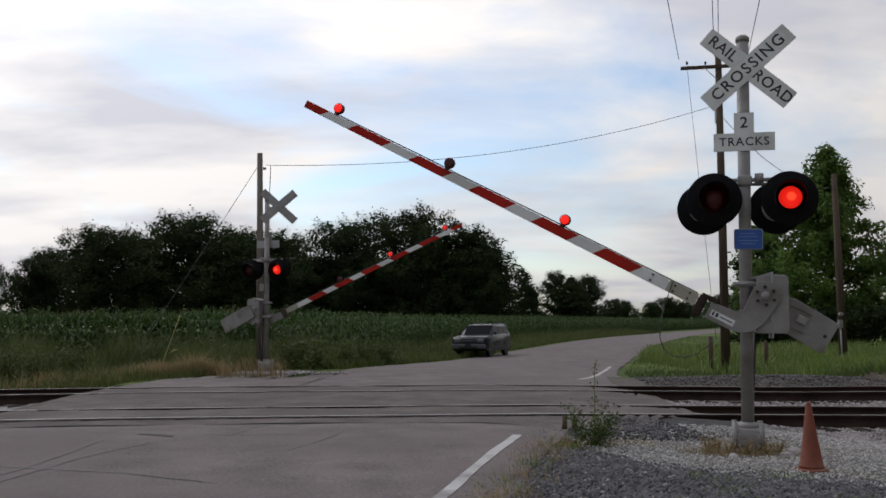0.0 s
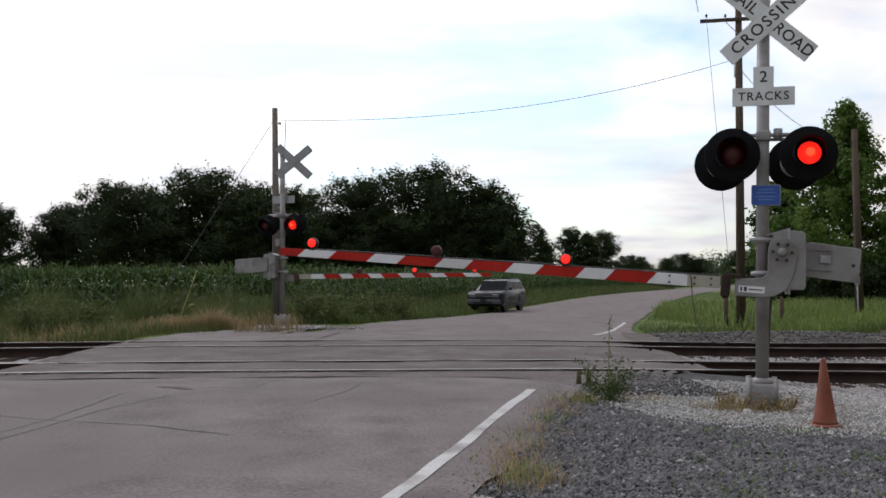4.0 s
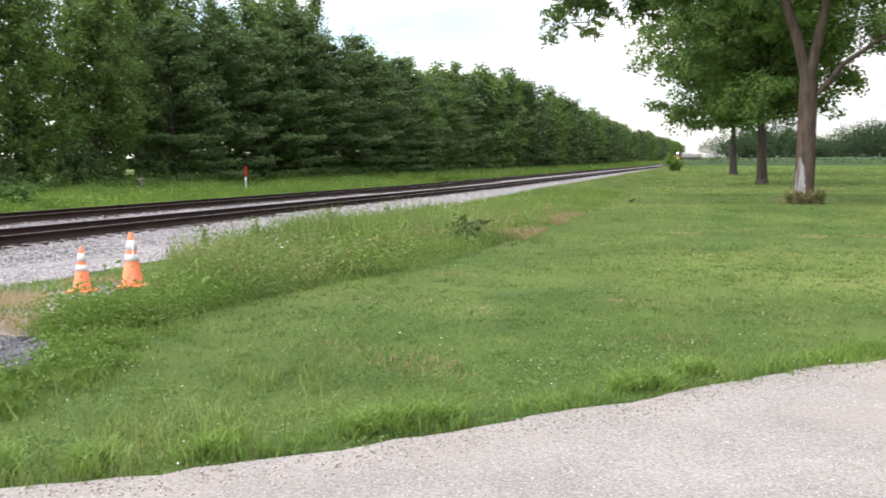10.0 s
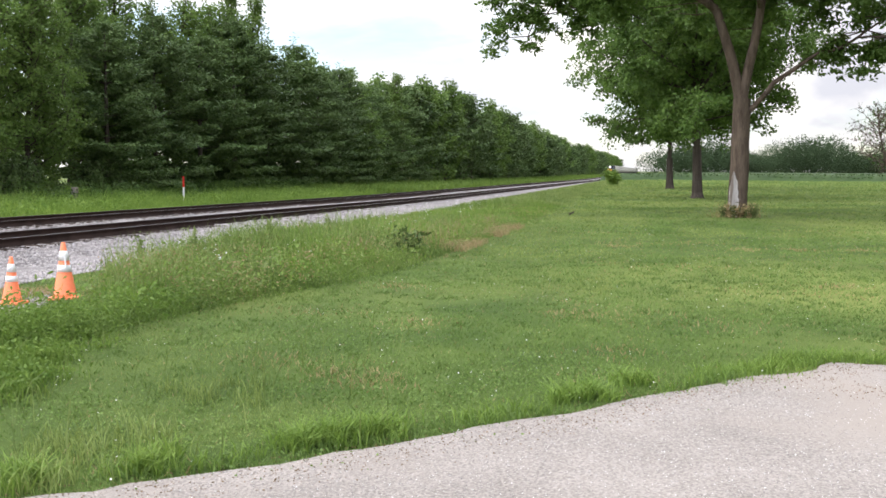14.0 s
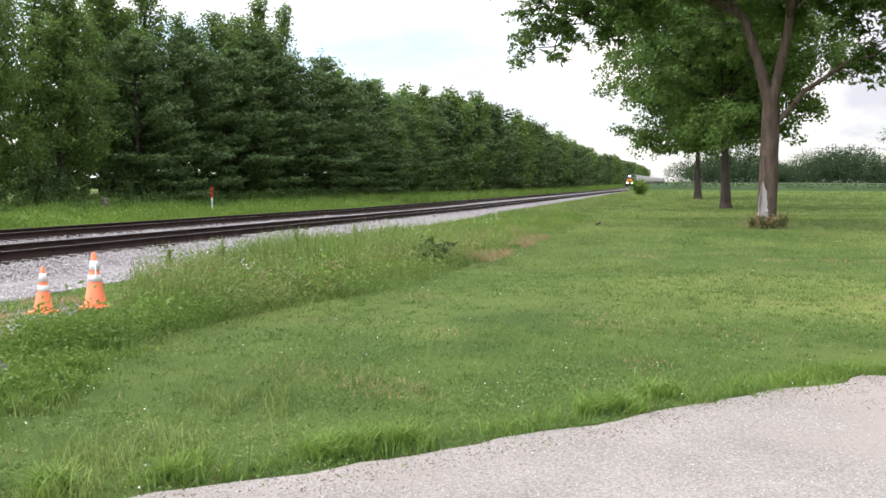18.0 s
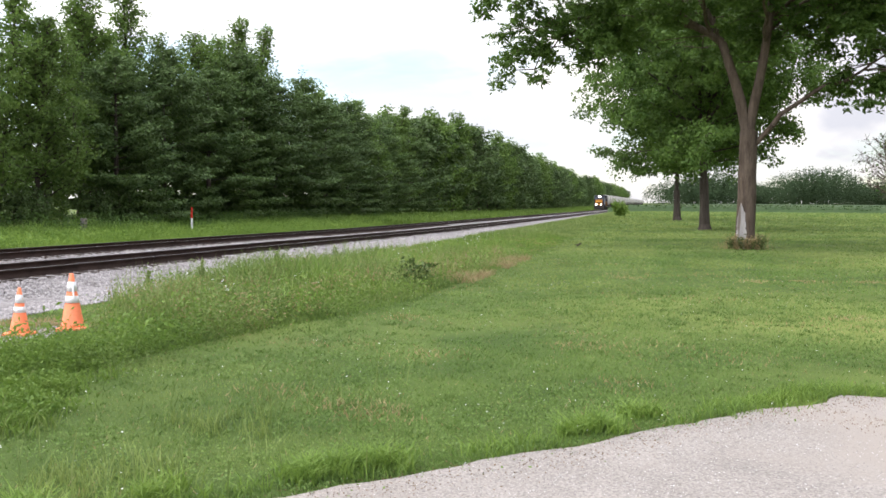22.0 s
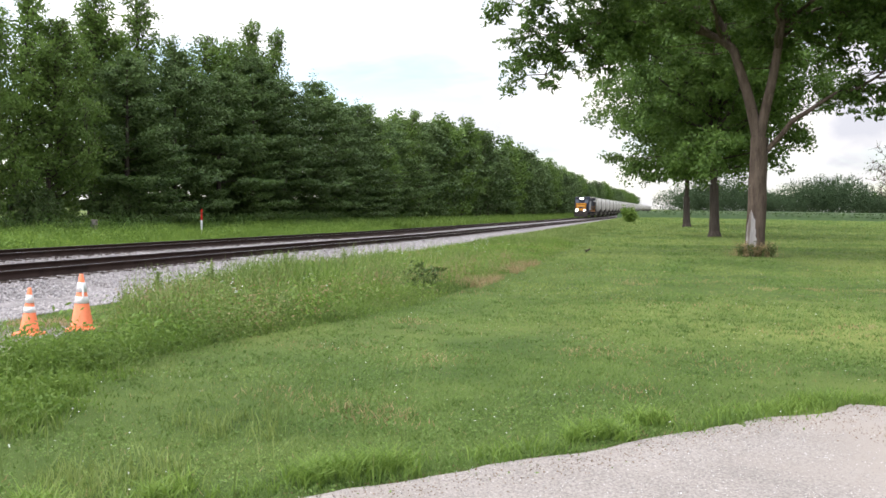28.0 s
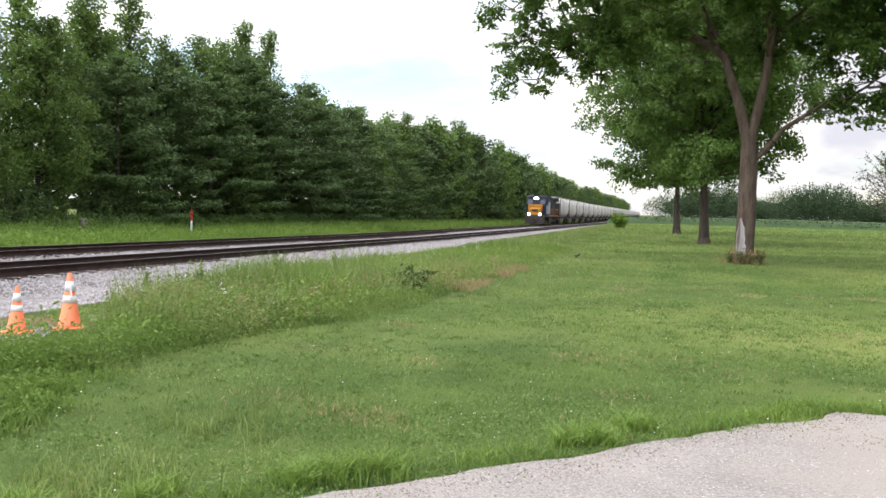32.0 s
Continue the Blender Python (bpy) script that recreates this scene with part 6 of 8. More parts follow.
        P += [q + w, q - w]
    P = np.concatenate(P)
    V = leaf_quads(P, 0.082, rng, long=2.3, out=np.array([[0, 0, 0.5]]))
    return tube_arrays(segs, 8), V


def pine(seed, H, R, leaves, leaf, base=0.4):
    """White pine: whorls of level branches clothed in needle tufts."""
    rng = np.random.default_rng(seed)
    segs, P, O = [], [], []
    segs.append((np.zeros(3), np.array([0, 0, H * 0.5]), 0.17, 0.11))
    segs.append((np.array([0, 0, H * 0.5]), np.array([0, 0, H]), 0.11, 0.02))
    h = base
    while h < H - 0.3:
        f = (h - base) / (H - base)
        r = R * (1 - f) ** 0.62 * (0.85 + 0.3 * min(1, f * 4))
        for k in range(8):
            a = rng.uniform(0, 2 * math.pi)
            L = r * rng.uniform(0.7, 1.15)
            d = np.array([math.cos(a), math.sin(a), 0.12 + 0.4 * f])
            p0, p1 = np.array([0, 0, h]), np.array([0, 0, h]) + d * L
            segs.append((p0, p1, 0.03, 0.008))
            m = max(4, int(leaves * L / (H * R * 5.0)))
            t = rng.uniform(0.25, 1.05, m) ** 0.8
            q = p0 + d * L * t[:, None] + rng.normal(0, 1, (m, 3)) * np.array([0.25, 0.25, 0.07]) * (0.55 + 0.6 * t[:, None])
            q[:, 2] += 0.22 * t * t * min(1.0, L / 2) - 0.12 * np.sin(math.pi * np.minimum(t, 1))
            P.append(q)
            O.append(np.tile(d, (m, 1)))
        h += rng.uniform(0.55, 0.8)
    P.append(np.array([0, 0, H]) + rng.normal(0, 1, (30, 3)) * [0.12, 0.12, 0.35])
    O.append(np.tile([0, 0, 1.0], (30, 1)))
    P, O = np.concatenate(P), np.concatenate(O)
    V = leaf_quads(P, leaf, rng, up=0.5, long=2.9, out=O * 0.4)
    return tube_arrays(segs, 5), V


def tree(name, arrays, leaf_material, bark, m, label, category="tree", group=""):
    (TV, TF), LV = arrays
    ob = empty(name, m, label, category, group)
    smooth(piece("trunk", mesh_of("trunk", TV, TF, bark), ob))
    piece("crown", mesh_of("crown", LV, quads(LV), leaf_material), ob)
    return ob


def stand(x, y, turn=0.0, k=1.0, kz=None, sink=0.05):
    return pose(x, y, ground_at(x, y, -sink), 0, 0, turn) @ Matrix.Diagonal((k, k, kz or k, 1))


def polar(az, d):
    return d * math.sin(radians(az)), d * math.cos(radians(az))


def copies(protos, spots, group):
    """Sets copies of the given trees at (x, y, size, height) spots; the first copy of each is the tree itself."""
    used = set()
    for k, (which, x, y, size, high) in enumerate(spots):
        m = stand(x, y, RNG.uniform(0, 360), size, high)
        p = protos[which]
        if which not in used:
            used.add(which)
            p.matrix_basis = m
        else:
            copy_thing(p, m)


# the row north of the track
ROW = {
    "p1": tree("poplar_tree", broadleaf(1, 11.5, 3.0, 0.9, 0.15, 50, 13000, 0.105, shape=1.0, clump=0.27, low=0.40, taper=0.35, twigs=3), LEAF_POPLAR, BARK_DARK, Matrix(), "leafy light green tree in the row beside the track", group="tree row"),
    "p2": tree("poplar_tree", broadleaf(2, 12.3, 2.6, 1.1, 0.14, 46, 12000, 0.105, shape=1.0, clump=0.26, low=0.40, taper=0.3, twigs=3), LEAF_POPLAR, BARK_DARK, Matrix(), "leafy light green tree in the row beside the track", group="tree row"),
    "w1": tree("pine_tree", pine(3, 11.5, 3.6, 21000, 0.088), LEAF_PINE, BARK_DARK, Matrix(), "dark green pine in the dense row beside the track", group="tree row"),
    "w2": tree("pine_tree", pine(4, 12.0, 3.4, 21000, 0.088), LEAF_PINE, BARK_DARK, Matrix(), "dark green pine in the dense row beside the track", group="tree row"),
    "f1": tree("roadside_tree", broadleaf(5, 12, 3.6, 0.5, 0.15, 30, 5600, 0.25, clump=0.46, low=0.25, twigs=2), LEAF_ROW, BARK_DARK, Matrix(), "dark green tree farther along the track", group="tree row"),
    "f2": tree("roadside_tree", broadleaf(6, 12, 3.3, 0.5, 0.15, 30, 5400, 0.25, clump=0.46, low=0.25, twigs=2), LEAF_POPLAR, BARK_DARK, Matrix(), "light green tree farther along the track", group="tree row"),
    "f3": tree("roadside_pine", pine(7, 12, 3.6, 5200, 0.20), LEAF_PINE, BARK_DARK, Matrix(), "dark pine farther along the track", group="tree row"),
}
spots = []
def row_spot(which, u, n, size, high=None):
    x, y = (float(v) for v in xy(u, n))
    spots.append((which, x, y, size, high or size))
for k, (u_, n_, w_, s_) in enumerate([(57.5, 35.6, "p1", 1.03), (64, 35.8, "p2", 1.02), (70.5, 35.6, "p1", 1.03), (77.5, 35.8, "p2", 1.0), (52, 36, "p2", 1.06), (34.2, 34.8, "p1", 0.98), (36.6, 34.2, "p2", 1.0), (40.2, 34.6, "p1", 0.98), (43.3, 35.0, "p2", 0.96), (47.0, 34.6, "p1", 0.94), (32.2, 33.5, "p1", 0.9), (30.3, 35.0, "p2", 1.0), (38.2, 33.2, "p2", 0.93), (44.6, 33.6, "p1", 0.9), (51.5, 33.0, "w1", 0.95), (54.5, 37.2, "p1", 1.02), (57.5, 33.2, "w2", 1.0), (61.0, 37.5, "p2", 1.06), (63.5, 33.0, "w1", 0.95), (67.5, 37.4, "p1", 1.06), (69.5, 33.1, "w2", 0.98), (74, 37.0, "p2", 1.1), (75.8, 33.0, "w1", 1.04), (81, 37.0, "p1", 1.1), (82.5, 33.2, "w2", 1.05), (88.5, 33.0, "w1", 1.04), (95, 33.0, "w2", 0.98), (101, 33.4, "p1", 1.0), (107, 33.0, "w1", 0.98), (113, 33.5, "p2", 1.0), (120, 33, "w2", 0.9), (99, 38, "f2", 1.0), (110, 38.5, "f1", 1.05)]):
    tall = float(np.interp(u_, [30, 36, 48, 62, 82, 96, 112], [13.0, 12.6, 13.1, 14.4, 15.4, 14.4, 13.4])) * RNG.uniform(0.95, 1.04)
    if w_[0] == "p":
        row_spot(w_, u_, n_, s_ * (0.98 if u_ < 42 else 1.02 if u_ < 50 else 1.2), tall * (1.0 if n_ > 35 else 0.92) / 11.9)
    else:
        row_spot(w_, u_, n_, s_ * 1.2, tall * (0.86 if w_[0] == "w" else 1.0) / 11.8)
u_ = 126.0
while u_ < 900:
    for n_ in (33.2, 39.0)[: 2 if u_ < 330 else 1]:
        row_spot(("f1", "f2", "f3", "f1")[int(RNG.integers(0, 4))], u_ + RNG.normal(0, 1), n_ + RNG.normal(0, 0.7), RNG.uniform(0.95, 1.15) * 1.05, RNG.uniform(0.95, 1.12) * (1.06 if u_ < 230 else 0.98))
    u_ += 6.5 if u_ < 300 else 11.0
copies(ROW, spots, "tree row")

SHRUBS = [tree("shrub", broadleaf(220 + k, 2.1, 1.6, 0.1, 0.04, 20, 2600, 0.12, clump=0.27, low=0.5, twigs=3), m_, BARK_DARK, Matrix(), "leafy shrub at the foot of the tree row", "shrub", group="shrubs below the row") for k, m_ in enumerate((LEAF_ROW, LEAF_POPLAR, LEAF_ROW))]
spots = []
for k, u_ in enumerate(np.arange(29.5, 110, 2.3)):
    x, y = (float(v) for v in xy(u_ + RNG.normal(0, 0.5), 32.6 + RNG.normal(0, 0.5) + (4 if k % 3 == 0 and u_ > 52 else 0)))
    spots.append((k % 3, x, y, RNG.uniform(0.8, 1.25), RNG.uniform(0.7, 1.15)))
copies(SHRUBS, spots, "shrubs below the row")

# trees beyond the poles
t_ = tree("maple_tree", broadleaf(21, 12.2, 4.9, 0.4, 0.2, 70, 36000, 0.14, clump=0.34, low=0.48, taper=0.6), LEAF_MAPLE, BARK_DARK, stand(*polar(23.1, 56)), "broad green maple behind the utility poles", group="trees by the road")
x, y = polar(27.4, 62)
tree("scrub_tree", broadleaf(22, 7.6, 2.6, 0.6, 0.12, 40, 2600, 0.13, clump=0.34, low=0.3, twigs=5), LEAF_SCRUB, BARK_DARK, stand(x, y), "sparse brownish half-bare tree beside the maple", group="trees by the road")
x, y = polar(19.2, 60)
tree("pine_tree", pine(23, 7.5, 2.4, 4500, 0.2), LEAF_PINE, BARK_DARK, stand(x, y), "dark pine beside the maple", group="trees by the road")

for k, (az, d, h, w) in enumerate(((18.3, 57, 2.0, 1.6), (20.0, 55, 1.7, 1.7), (21.6, 53, 1.9, 1.8), (23.3, 53, 1.8, 1.8), (25.0, 53, 2.0, 1.8), (26.7, 54, 2.1, 1.9), (28.4, 56, 2.0, 1.9), (30.2, 58, 2.2, 2.0), (32, 60, 2.2, 2.1))):
    x, y = polar(az, d)
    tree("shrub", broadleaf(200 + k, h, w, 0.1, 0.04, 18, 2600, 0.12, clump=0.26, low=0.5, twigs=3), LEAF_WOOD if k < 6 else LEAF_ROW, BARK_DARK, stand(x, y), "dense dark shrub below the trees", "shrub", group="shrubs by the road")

# woods behind the corn
WOODS = {
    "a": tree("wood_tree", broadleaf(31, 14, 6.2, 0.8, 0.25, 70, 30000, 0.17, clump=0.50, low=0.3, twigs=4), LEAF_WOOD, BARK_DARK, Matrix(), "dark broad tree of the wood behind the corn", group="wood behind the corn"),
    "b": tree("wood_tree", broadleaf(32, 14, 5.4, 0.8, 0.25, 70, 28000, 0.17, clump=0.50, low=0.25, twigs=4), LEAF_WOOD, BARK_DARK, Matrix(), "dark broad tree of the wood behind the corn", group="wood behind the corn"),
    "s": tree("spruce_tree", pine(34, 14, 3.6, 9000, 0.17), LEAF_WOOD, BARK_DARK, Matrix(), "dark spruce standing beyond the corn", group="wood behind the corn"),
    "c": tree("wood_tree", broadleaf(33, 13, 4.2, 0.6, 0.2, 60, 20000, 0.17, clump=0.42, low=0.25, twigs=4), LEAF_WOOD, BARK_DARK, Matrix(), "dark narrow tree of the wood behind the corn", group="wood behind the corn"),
}
spots = []
for which, az, d, H in (("c", -26.6, 128, 10.0), ("b", -24.0, 132, 9.0), ("a", -20.4, 128, 12.0), ("b", -17.6, 126, 12.6), ("a", -15.0, 124, 13.3), ("b", -12.4, 124, 13.6), ("c", -10.2, 126, 11.6), ("b", -8.0, 124, 12.0), ("a", -5.6, 122, 12.6), ("c", -4.0, 124, 11.4), ("a", -2.2, 120, 13.8), ("b", 0.0, 119, 14.8), ("c", 1.9, 118, 15.6), ("c", 2.3, 122, 12.8), ("s", 4.85, 172, 11.8), ("s", 5.3, 178, 10.2), ("c", 7.2, 178, 12.6), ("s", 7.9, 176, 12.2), ("c", 8.6, 182, 12.0), ("b", -9.2, 134, 12.4), ("a", -10.4, 142, 13), ("a", -18.5, 140, 12.5), ("a", -13, 138, 13), ("b", -6.5, 138, 12.5), ("a", -22.5, 142, 10.5), ("a", -29, 130, 11), ("b", -3, 132, 12.5), ("c", 3.2, 124, 8.0)):
    x, y = polar(az, d)
    spots.append((which, x, y, H / 14 * (1.34 if which != "s" else 1.15), H / 14 * (1.16 if which != "s" else 1.0)))
for which, az, d, H in (("a", 10.4, 300, 8.0), ("c", 11.0, 300, 10.0), ("b", 12.7, 320, 10.0), ("a", 13.6, 330, 9.0), ("a", 14.4, 330, 7.5), ("b", 9.9, 310, 7.5), ("a", 17, 300, 9), ("b", 18.5, 300, 9.5)):
    x, y = polar(az, d)
    spots.append((which, x, y, H / 14 * 1.3, H / 14 * 1.1))
copies(WOODS, spots, "wood behind the corn")

# lawn trees
x, y = polar(88.75, 31.8)
big = tree("walnut_tree", walnut(41), LEAF_WALNUT, BARK, stand(x, y, -88.75), "forked walnut tree standing on the mown lawn", group="lawn trees")
def bark_scar(parent):
    """A ragged strip of bare wood that follows the trunk's round face."""
    bm = bmesh.new()
    rows = []
    for k in range(19):
        z = 0.06 + 1.50 * k / 18
        half = radians(33) * math.sin(math.pi * min(1, 0.22 + 0.80 * k / 18)) ** 0.6 * (1 + 0.25 * noise.noise((k * 0.7, 3.0, 0.0)))
        mid = radians(-118 + 8 * noise.noise((k * 0.4, 9.0, 0.0)))
        r = np.interp(z, [-0.1, 0.25, 3.9], [0.40, 0.31, 0.27]) + 0.012
        rows.append([bm.verts.new((r * math.cos(mid + half * f), r * math.sin(mid + half * f), z)) for f in (-1, -0.6, -0.2, 0.2, 0.6, 1)])
    for p, q in zip(rows, rows[1:]):
        for i in range(5):
            bm.faces.new((p[i], p[i + 1], q[i + 1], q[i])).smooth = True
    bmesh.ops.solidify(bm, geom=bm.faces[:], thickness=0.02)
    bmesh.ops.recalc_face_normals(bm, faces=bm.faces)
    return part("bark_scar", bm, mat("bare_wood", (0.36, 0.33, 0.31), (0.58, 0.55, 0.52), 3, 0.8, 0, 0.5, 20, (0.22, 0.18, 0.15), 1.6, (4, 4, 0.6)), parent, "pale scar where the bark is gone")


bark_scar(big)
x, y = polar(86.45, 53)
tree("walnut_tree", broadleaf(42, 14.5, 6.6, 3.4, 0.30, 72, 88000, 0.135, fork=2.9, clump=0.42, droop=0.18, low=0.16), LEAF_WALNUT, BARK_DARK, stand(x, y, 40), "dark walnut tree standing on the mown lawn", group="lawn trees")
x, y = polar(84.85, 80)
tree("walnut_tree", broadleaf(43, 15.5, 8.0, 3.8, 0.33, 72, 76000, 0.17, fork=2.6, clump=0.50, droop=0.15, low=0.13), LEAF_WALNUT, BARK_DARK, stand(x, y, 100), "dark forked walnut tree farther across the lawn", group="lawn trees")
x, y = polar(96.8, 78)
tree("young_tree", broadleaf(44, 6.6, 3.0, 1.5, 0.17, 44, 520, 0.13, fork=1.5, clump=0.25, low=0.4, twigs=7), LEAF_BUSH, BARK, stand(x, y), "thin half-bare young tree on the lawn", group="lawn trees")
x, y = polar(102.0, 33)
copy_thing(big, stand(x, y, -88.0, 1.0))


def far_wood(name, line_of, seed, label, m=1800, leaf=0.55):
    """A distant belt of trees, joined: (x, y, height, width) each. Its haze is only leaf colour."""
    rng = np.random.default_rng(seed)
    P, S = [], []
    for x, y, h, w in line_of:
        q = rng.normal(0, 1, (m, 3))
        q = unit(q) * rng.uniform(0.55, 1.0, (m, 1)) ** 0.5
        lump = 1 + 0.4 * np.sin(3 * np.arctan2(q[:, 1], q[:, 0]) + seed) + rng.normal(0, 0.08, m)
        P.append(np.stack([x + q[:, 0] * w * lump, y + q[:, 1] * w * lump, np.maximum(0.3, h * 0.52 + q[:, 2] * h * 0.5 * lump)], 1))
        S.append(np.full(m, leaf + 0.012 * h))
    P, S = np.concatenate(P), np.concatenate(S)
    V = leaf_quads(P, S, rng, long=1.2)
    return tagged(new(name, mesh_of(name, V, quads(V), LEAF_HAZED)), label, "woods", kind="stuff")


belt = [(*polar(a, 420 + 30 * math.sin(a)), 11 + 2.2 * math.sin(a * 1.1) + RNG.normal(0, 0.8), 10) for a in np.arange(84.6, 108, 0.75)]
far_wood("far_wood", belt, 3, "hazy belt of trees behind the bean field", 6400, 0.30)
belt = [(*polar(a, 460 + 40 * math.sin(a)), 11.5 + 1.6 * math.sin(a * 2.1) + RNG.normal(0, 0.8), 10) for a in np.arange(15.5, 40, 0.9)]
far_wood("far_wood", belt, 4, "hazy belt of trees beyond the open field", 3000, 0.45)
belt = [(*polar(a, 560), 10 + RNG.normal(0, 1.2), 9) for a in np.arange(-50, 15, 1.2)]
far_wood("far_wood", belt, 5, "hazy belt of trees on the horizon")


# ---- grasses ----
CONES = [from_viewer(45.95, 11.25), from_viewer(48.75, 11.4)]


def near_cone(P):
    """Points about a cone and on the trodden ground south of it."""
    hit = np.zeros(len(P), bool)
    for c in CONES:
        for f in (1.0, 0.95, 0.90, 0.86):
            hit |= np.hypot(P[:, 0] - c[0] * f, P[:, 1] - c[1] * f) < 0.4
    return hit


def blades(name, P, high, wide, material, label, seed, lean=0.35, category="grass", bend=True, where=None):
    """Grass blades at the points P (n, 2); high and wide in metres."""
    rng = np.random.default_rng(seed)
    n = len(P)
    z = gz(P[:, 0], P[:, 1]) if where is None else where
    base = np.stack([P[:, 0], P[:, 1], z - 0.01], 1)
    h = np.broadcast_to(np.asarray(high, float), (n,)) * rng.uniform(0.55, 1.2, n)
    if where is None:  # the cones stand clear of the grass
        h = h * np.where(near_cone(P), 0.25, 1.0)
    w = np.broadcast_to(np.asarray(wide, float), (n,)) * rng.uniform(0.7, 1.3, n)
    a = rng.uniform(0, 2 * np.pi, n)
    side = np.stack([np.cos(a), np.sin(a), 0 * a], 1) * w[:, None] / 2
    b = rng.uniform(0, 2 * np.pi, n)
    off = np.stack([np.cos(b), np.sin(b), 0 * b], 1) * (h * lean * rng.uniform(0.2, 1.3, n))[:, None]
    top = base + off + np.stack([0 * h, 0 * h, h], 1)
    if not bend:
        V = np.stack([base - side, base + side, top], 1).reshape(-1, 3)
        F = np.arange(len(V)).reshape(-1, 3)
    else:
        mid = base + off * 0.28 + np.stack([0 * h, 0 * h, h * 0.6], 1)
        V = np.stack([base - side, base + side, mid + side * 0.8, mid - side * 0.8, mid - side * 0.8, mid + side * 0.8, top + side * 0.12, top - side * 0.12], 1).reshape(-1, 3)
        F = np.arange(len(V)).reshape(-1, 4)
    return tagged(new(name, mesh_of(name, V, F, material)), label, category, kind="stuff")


def in_un(count, u0, u1, n0, n1, rng, power=1.0):
    u_ = u0 + (u1 - u0) * rng.random(count) ** power
    n_ = rng.uniform(n0, n1, count) if not callable(n0) else n0(u_) + (n1(u_) - n0(u_)) * rng.random(count)
    return off_road(np.stack(xy(u_, n_), 1))


def off_road(P):
    off, s_ = P @ RE, P @ RS
    return P[(off > road_r(s_) + 0.35) | (off < road_l(s_) - 0.35)]


def fan(count, az0, az1, r0, r1, rng, power=1.0):
    """Points of a ring sector round the viewer, denser near it."""
    a = np.radians(rng.uniform(az0, az1, count))
    r = r0 + (r1 - r0) * rng.random(count) ** power
    return np.stack([r * np.sin(a), r * np.cos(a)], 1)


def inside(P, poly):
    poly = np.array(poly)
    x, y = P[:, 0], P[:, 1]
    ok = np.zeros(len(P), bool)
    j = len(poly) - 1
    for i in range(len(poly)):
        (xi, yi), (xj, yj) = poly[i], poly[j]
        ok ^= ((yi > y) != (yj > y)) & (x < (xj - xi) * (y - yi) / (yj - yi + 1e-12) + xi)
        j = i
    return ok


GRAVEL_POLY = [(0.2, 6.5), (1.0, 5.7), (1.9, 4.7), (2.45, 5.0), (3.1, 5.25), (3.5, 5.0), (4.3, 5.35), (4.9, 5.1), (5.6, 5.75), (5.9, 6.3), (7.2, 7.0), (8.0, 7.6), (8.6, 9.6), (7.6, 13), (1.6, 13), (0.9, 9.2)]
DRIVE_POLY = drive_n + [(7.0, -6)] + [(-6, -6), (-6, 7.2)]


def lawn_points(P):
    u_, n_ = un(P[:, 0], P[:, 1])
    off = P @ RE
    keep = ~inside(P, GRAVEL_POLY) & ~inside(P, DRIVE_POLY) & (n_ < 8.6) & (off > ROAD_R + 0.25)
    return P[keep]


R_ = np.random.default_rng(21)
q_ = R_.random(760000)
r_ = 3.5 * (170 / 3.5) ** q_
a_ = np.radians(R_.uniform(22, 110, len(q_)))
P = lawn_points(np.stack([r_ * np.sin(a_), r_ * np.cos(a_)], 1))
r_ = np.hypot(P[:, 0], P[:, 1])
patch = np.array([noise.noise((x * 0.55, y * 0.55, 1.5)) for x, y in P])
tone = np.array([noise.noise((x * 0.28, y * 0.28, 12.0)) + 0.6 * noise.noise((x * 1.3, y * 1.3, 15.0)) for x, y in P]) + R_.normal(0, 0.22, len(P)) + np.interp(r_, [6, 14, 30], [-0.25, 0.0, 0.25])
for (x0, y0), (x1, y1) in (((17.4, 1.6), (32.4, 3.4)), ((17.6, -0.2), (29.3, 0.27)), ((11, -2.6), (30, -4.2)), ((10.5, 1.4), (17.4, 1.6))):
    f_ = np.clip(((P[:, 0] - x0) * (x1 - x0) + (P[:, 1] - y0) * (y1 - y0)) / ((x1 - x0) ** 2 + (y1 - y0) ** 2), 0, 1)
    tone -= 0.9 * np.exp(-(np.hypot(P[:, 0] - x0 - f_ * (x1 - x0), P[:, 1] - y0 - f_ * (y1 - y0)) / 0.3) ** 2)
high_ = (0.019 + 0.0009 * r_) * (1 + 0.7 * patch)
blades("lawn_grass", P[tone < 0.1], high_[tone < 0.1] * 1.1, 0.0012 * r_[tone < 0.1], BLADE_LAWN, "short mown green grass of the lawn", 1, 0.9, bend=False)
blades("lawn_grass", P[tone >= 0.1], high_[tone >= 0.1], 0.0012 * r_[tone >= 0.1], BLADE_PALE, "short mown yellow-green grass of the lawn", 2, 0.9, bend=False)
P = lawn_points(fan(12000, 30, 108, 3.8, 24, R_, 0.75))
blades("dead_grass", P, 0.035, 0.004 + 0.0007 * np.hypot(P[:, 0], P[:, 1]), BLADE_DRY, "dead blades scattered through the lawn", 107, 1.4, bend=False)
c_ = np.array([(3.0, 3.75), (3.1, 3.62), (3.35, 3.2), (4.3, 2.3), (4.45, 2.15), (4.6, 2.0), (4.75, 1.95), (5.75, 1.1), (5.95, 0.98), (6.35, 0.72), (2.35, 4.3), (3.75, 2.85)])
c_ = np.repeat(c_, 5, 0) + R_.normal(0, 0.07, (len(c_) * 5, 2)) + [0.06, 0.06]
P = np.repeat(c_, 40, 0) + R_.normal(0, 0.035, (len(c_) * 40, 2))
blades("edge_weed", P, 0.13, 0.010, BLADE_TALL, "bright broad tufts lapping over the driveway's edge", 117, 1.3)
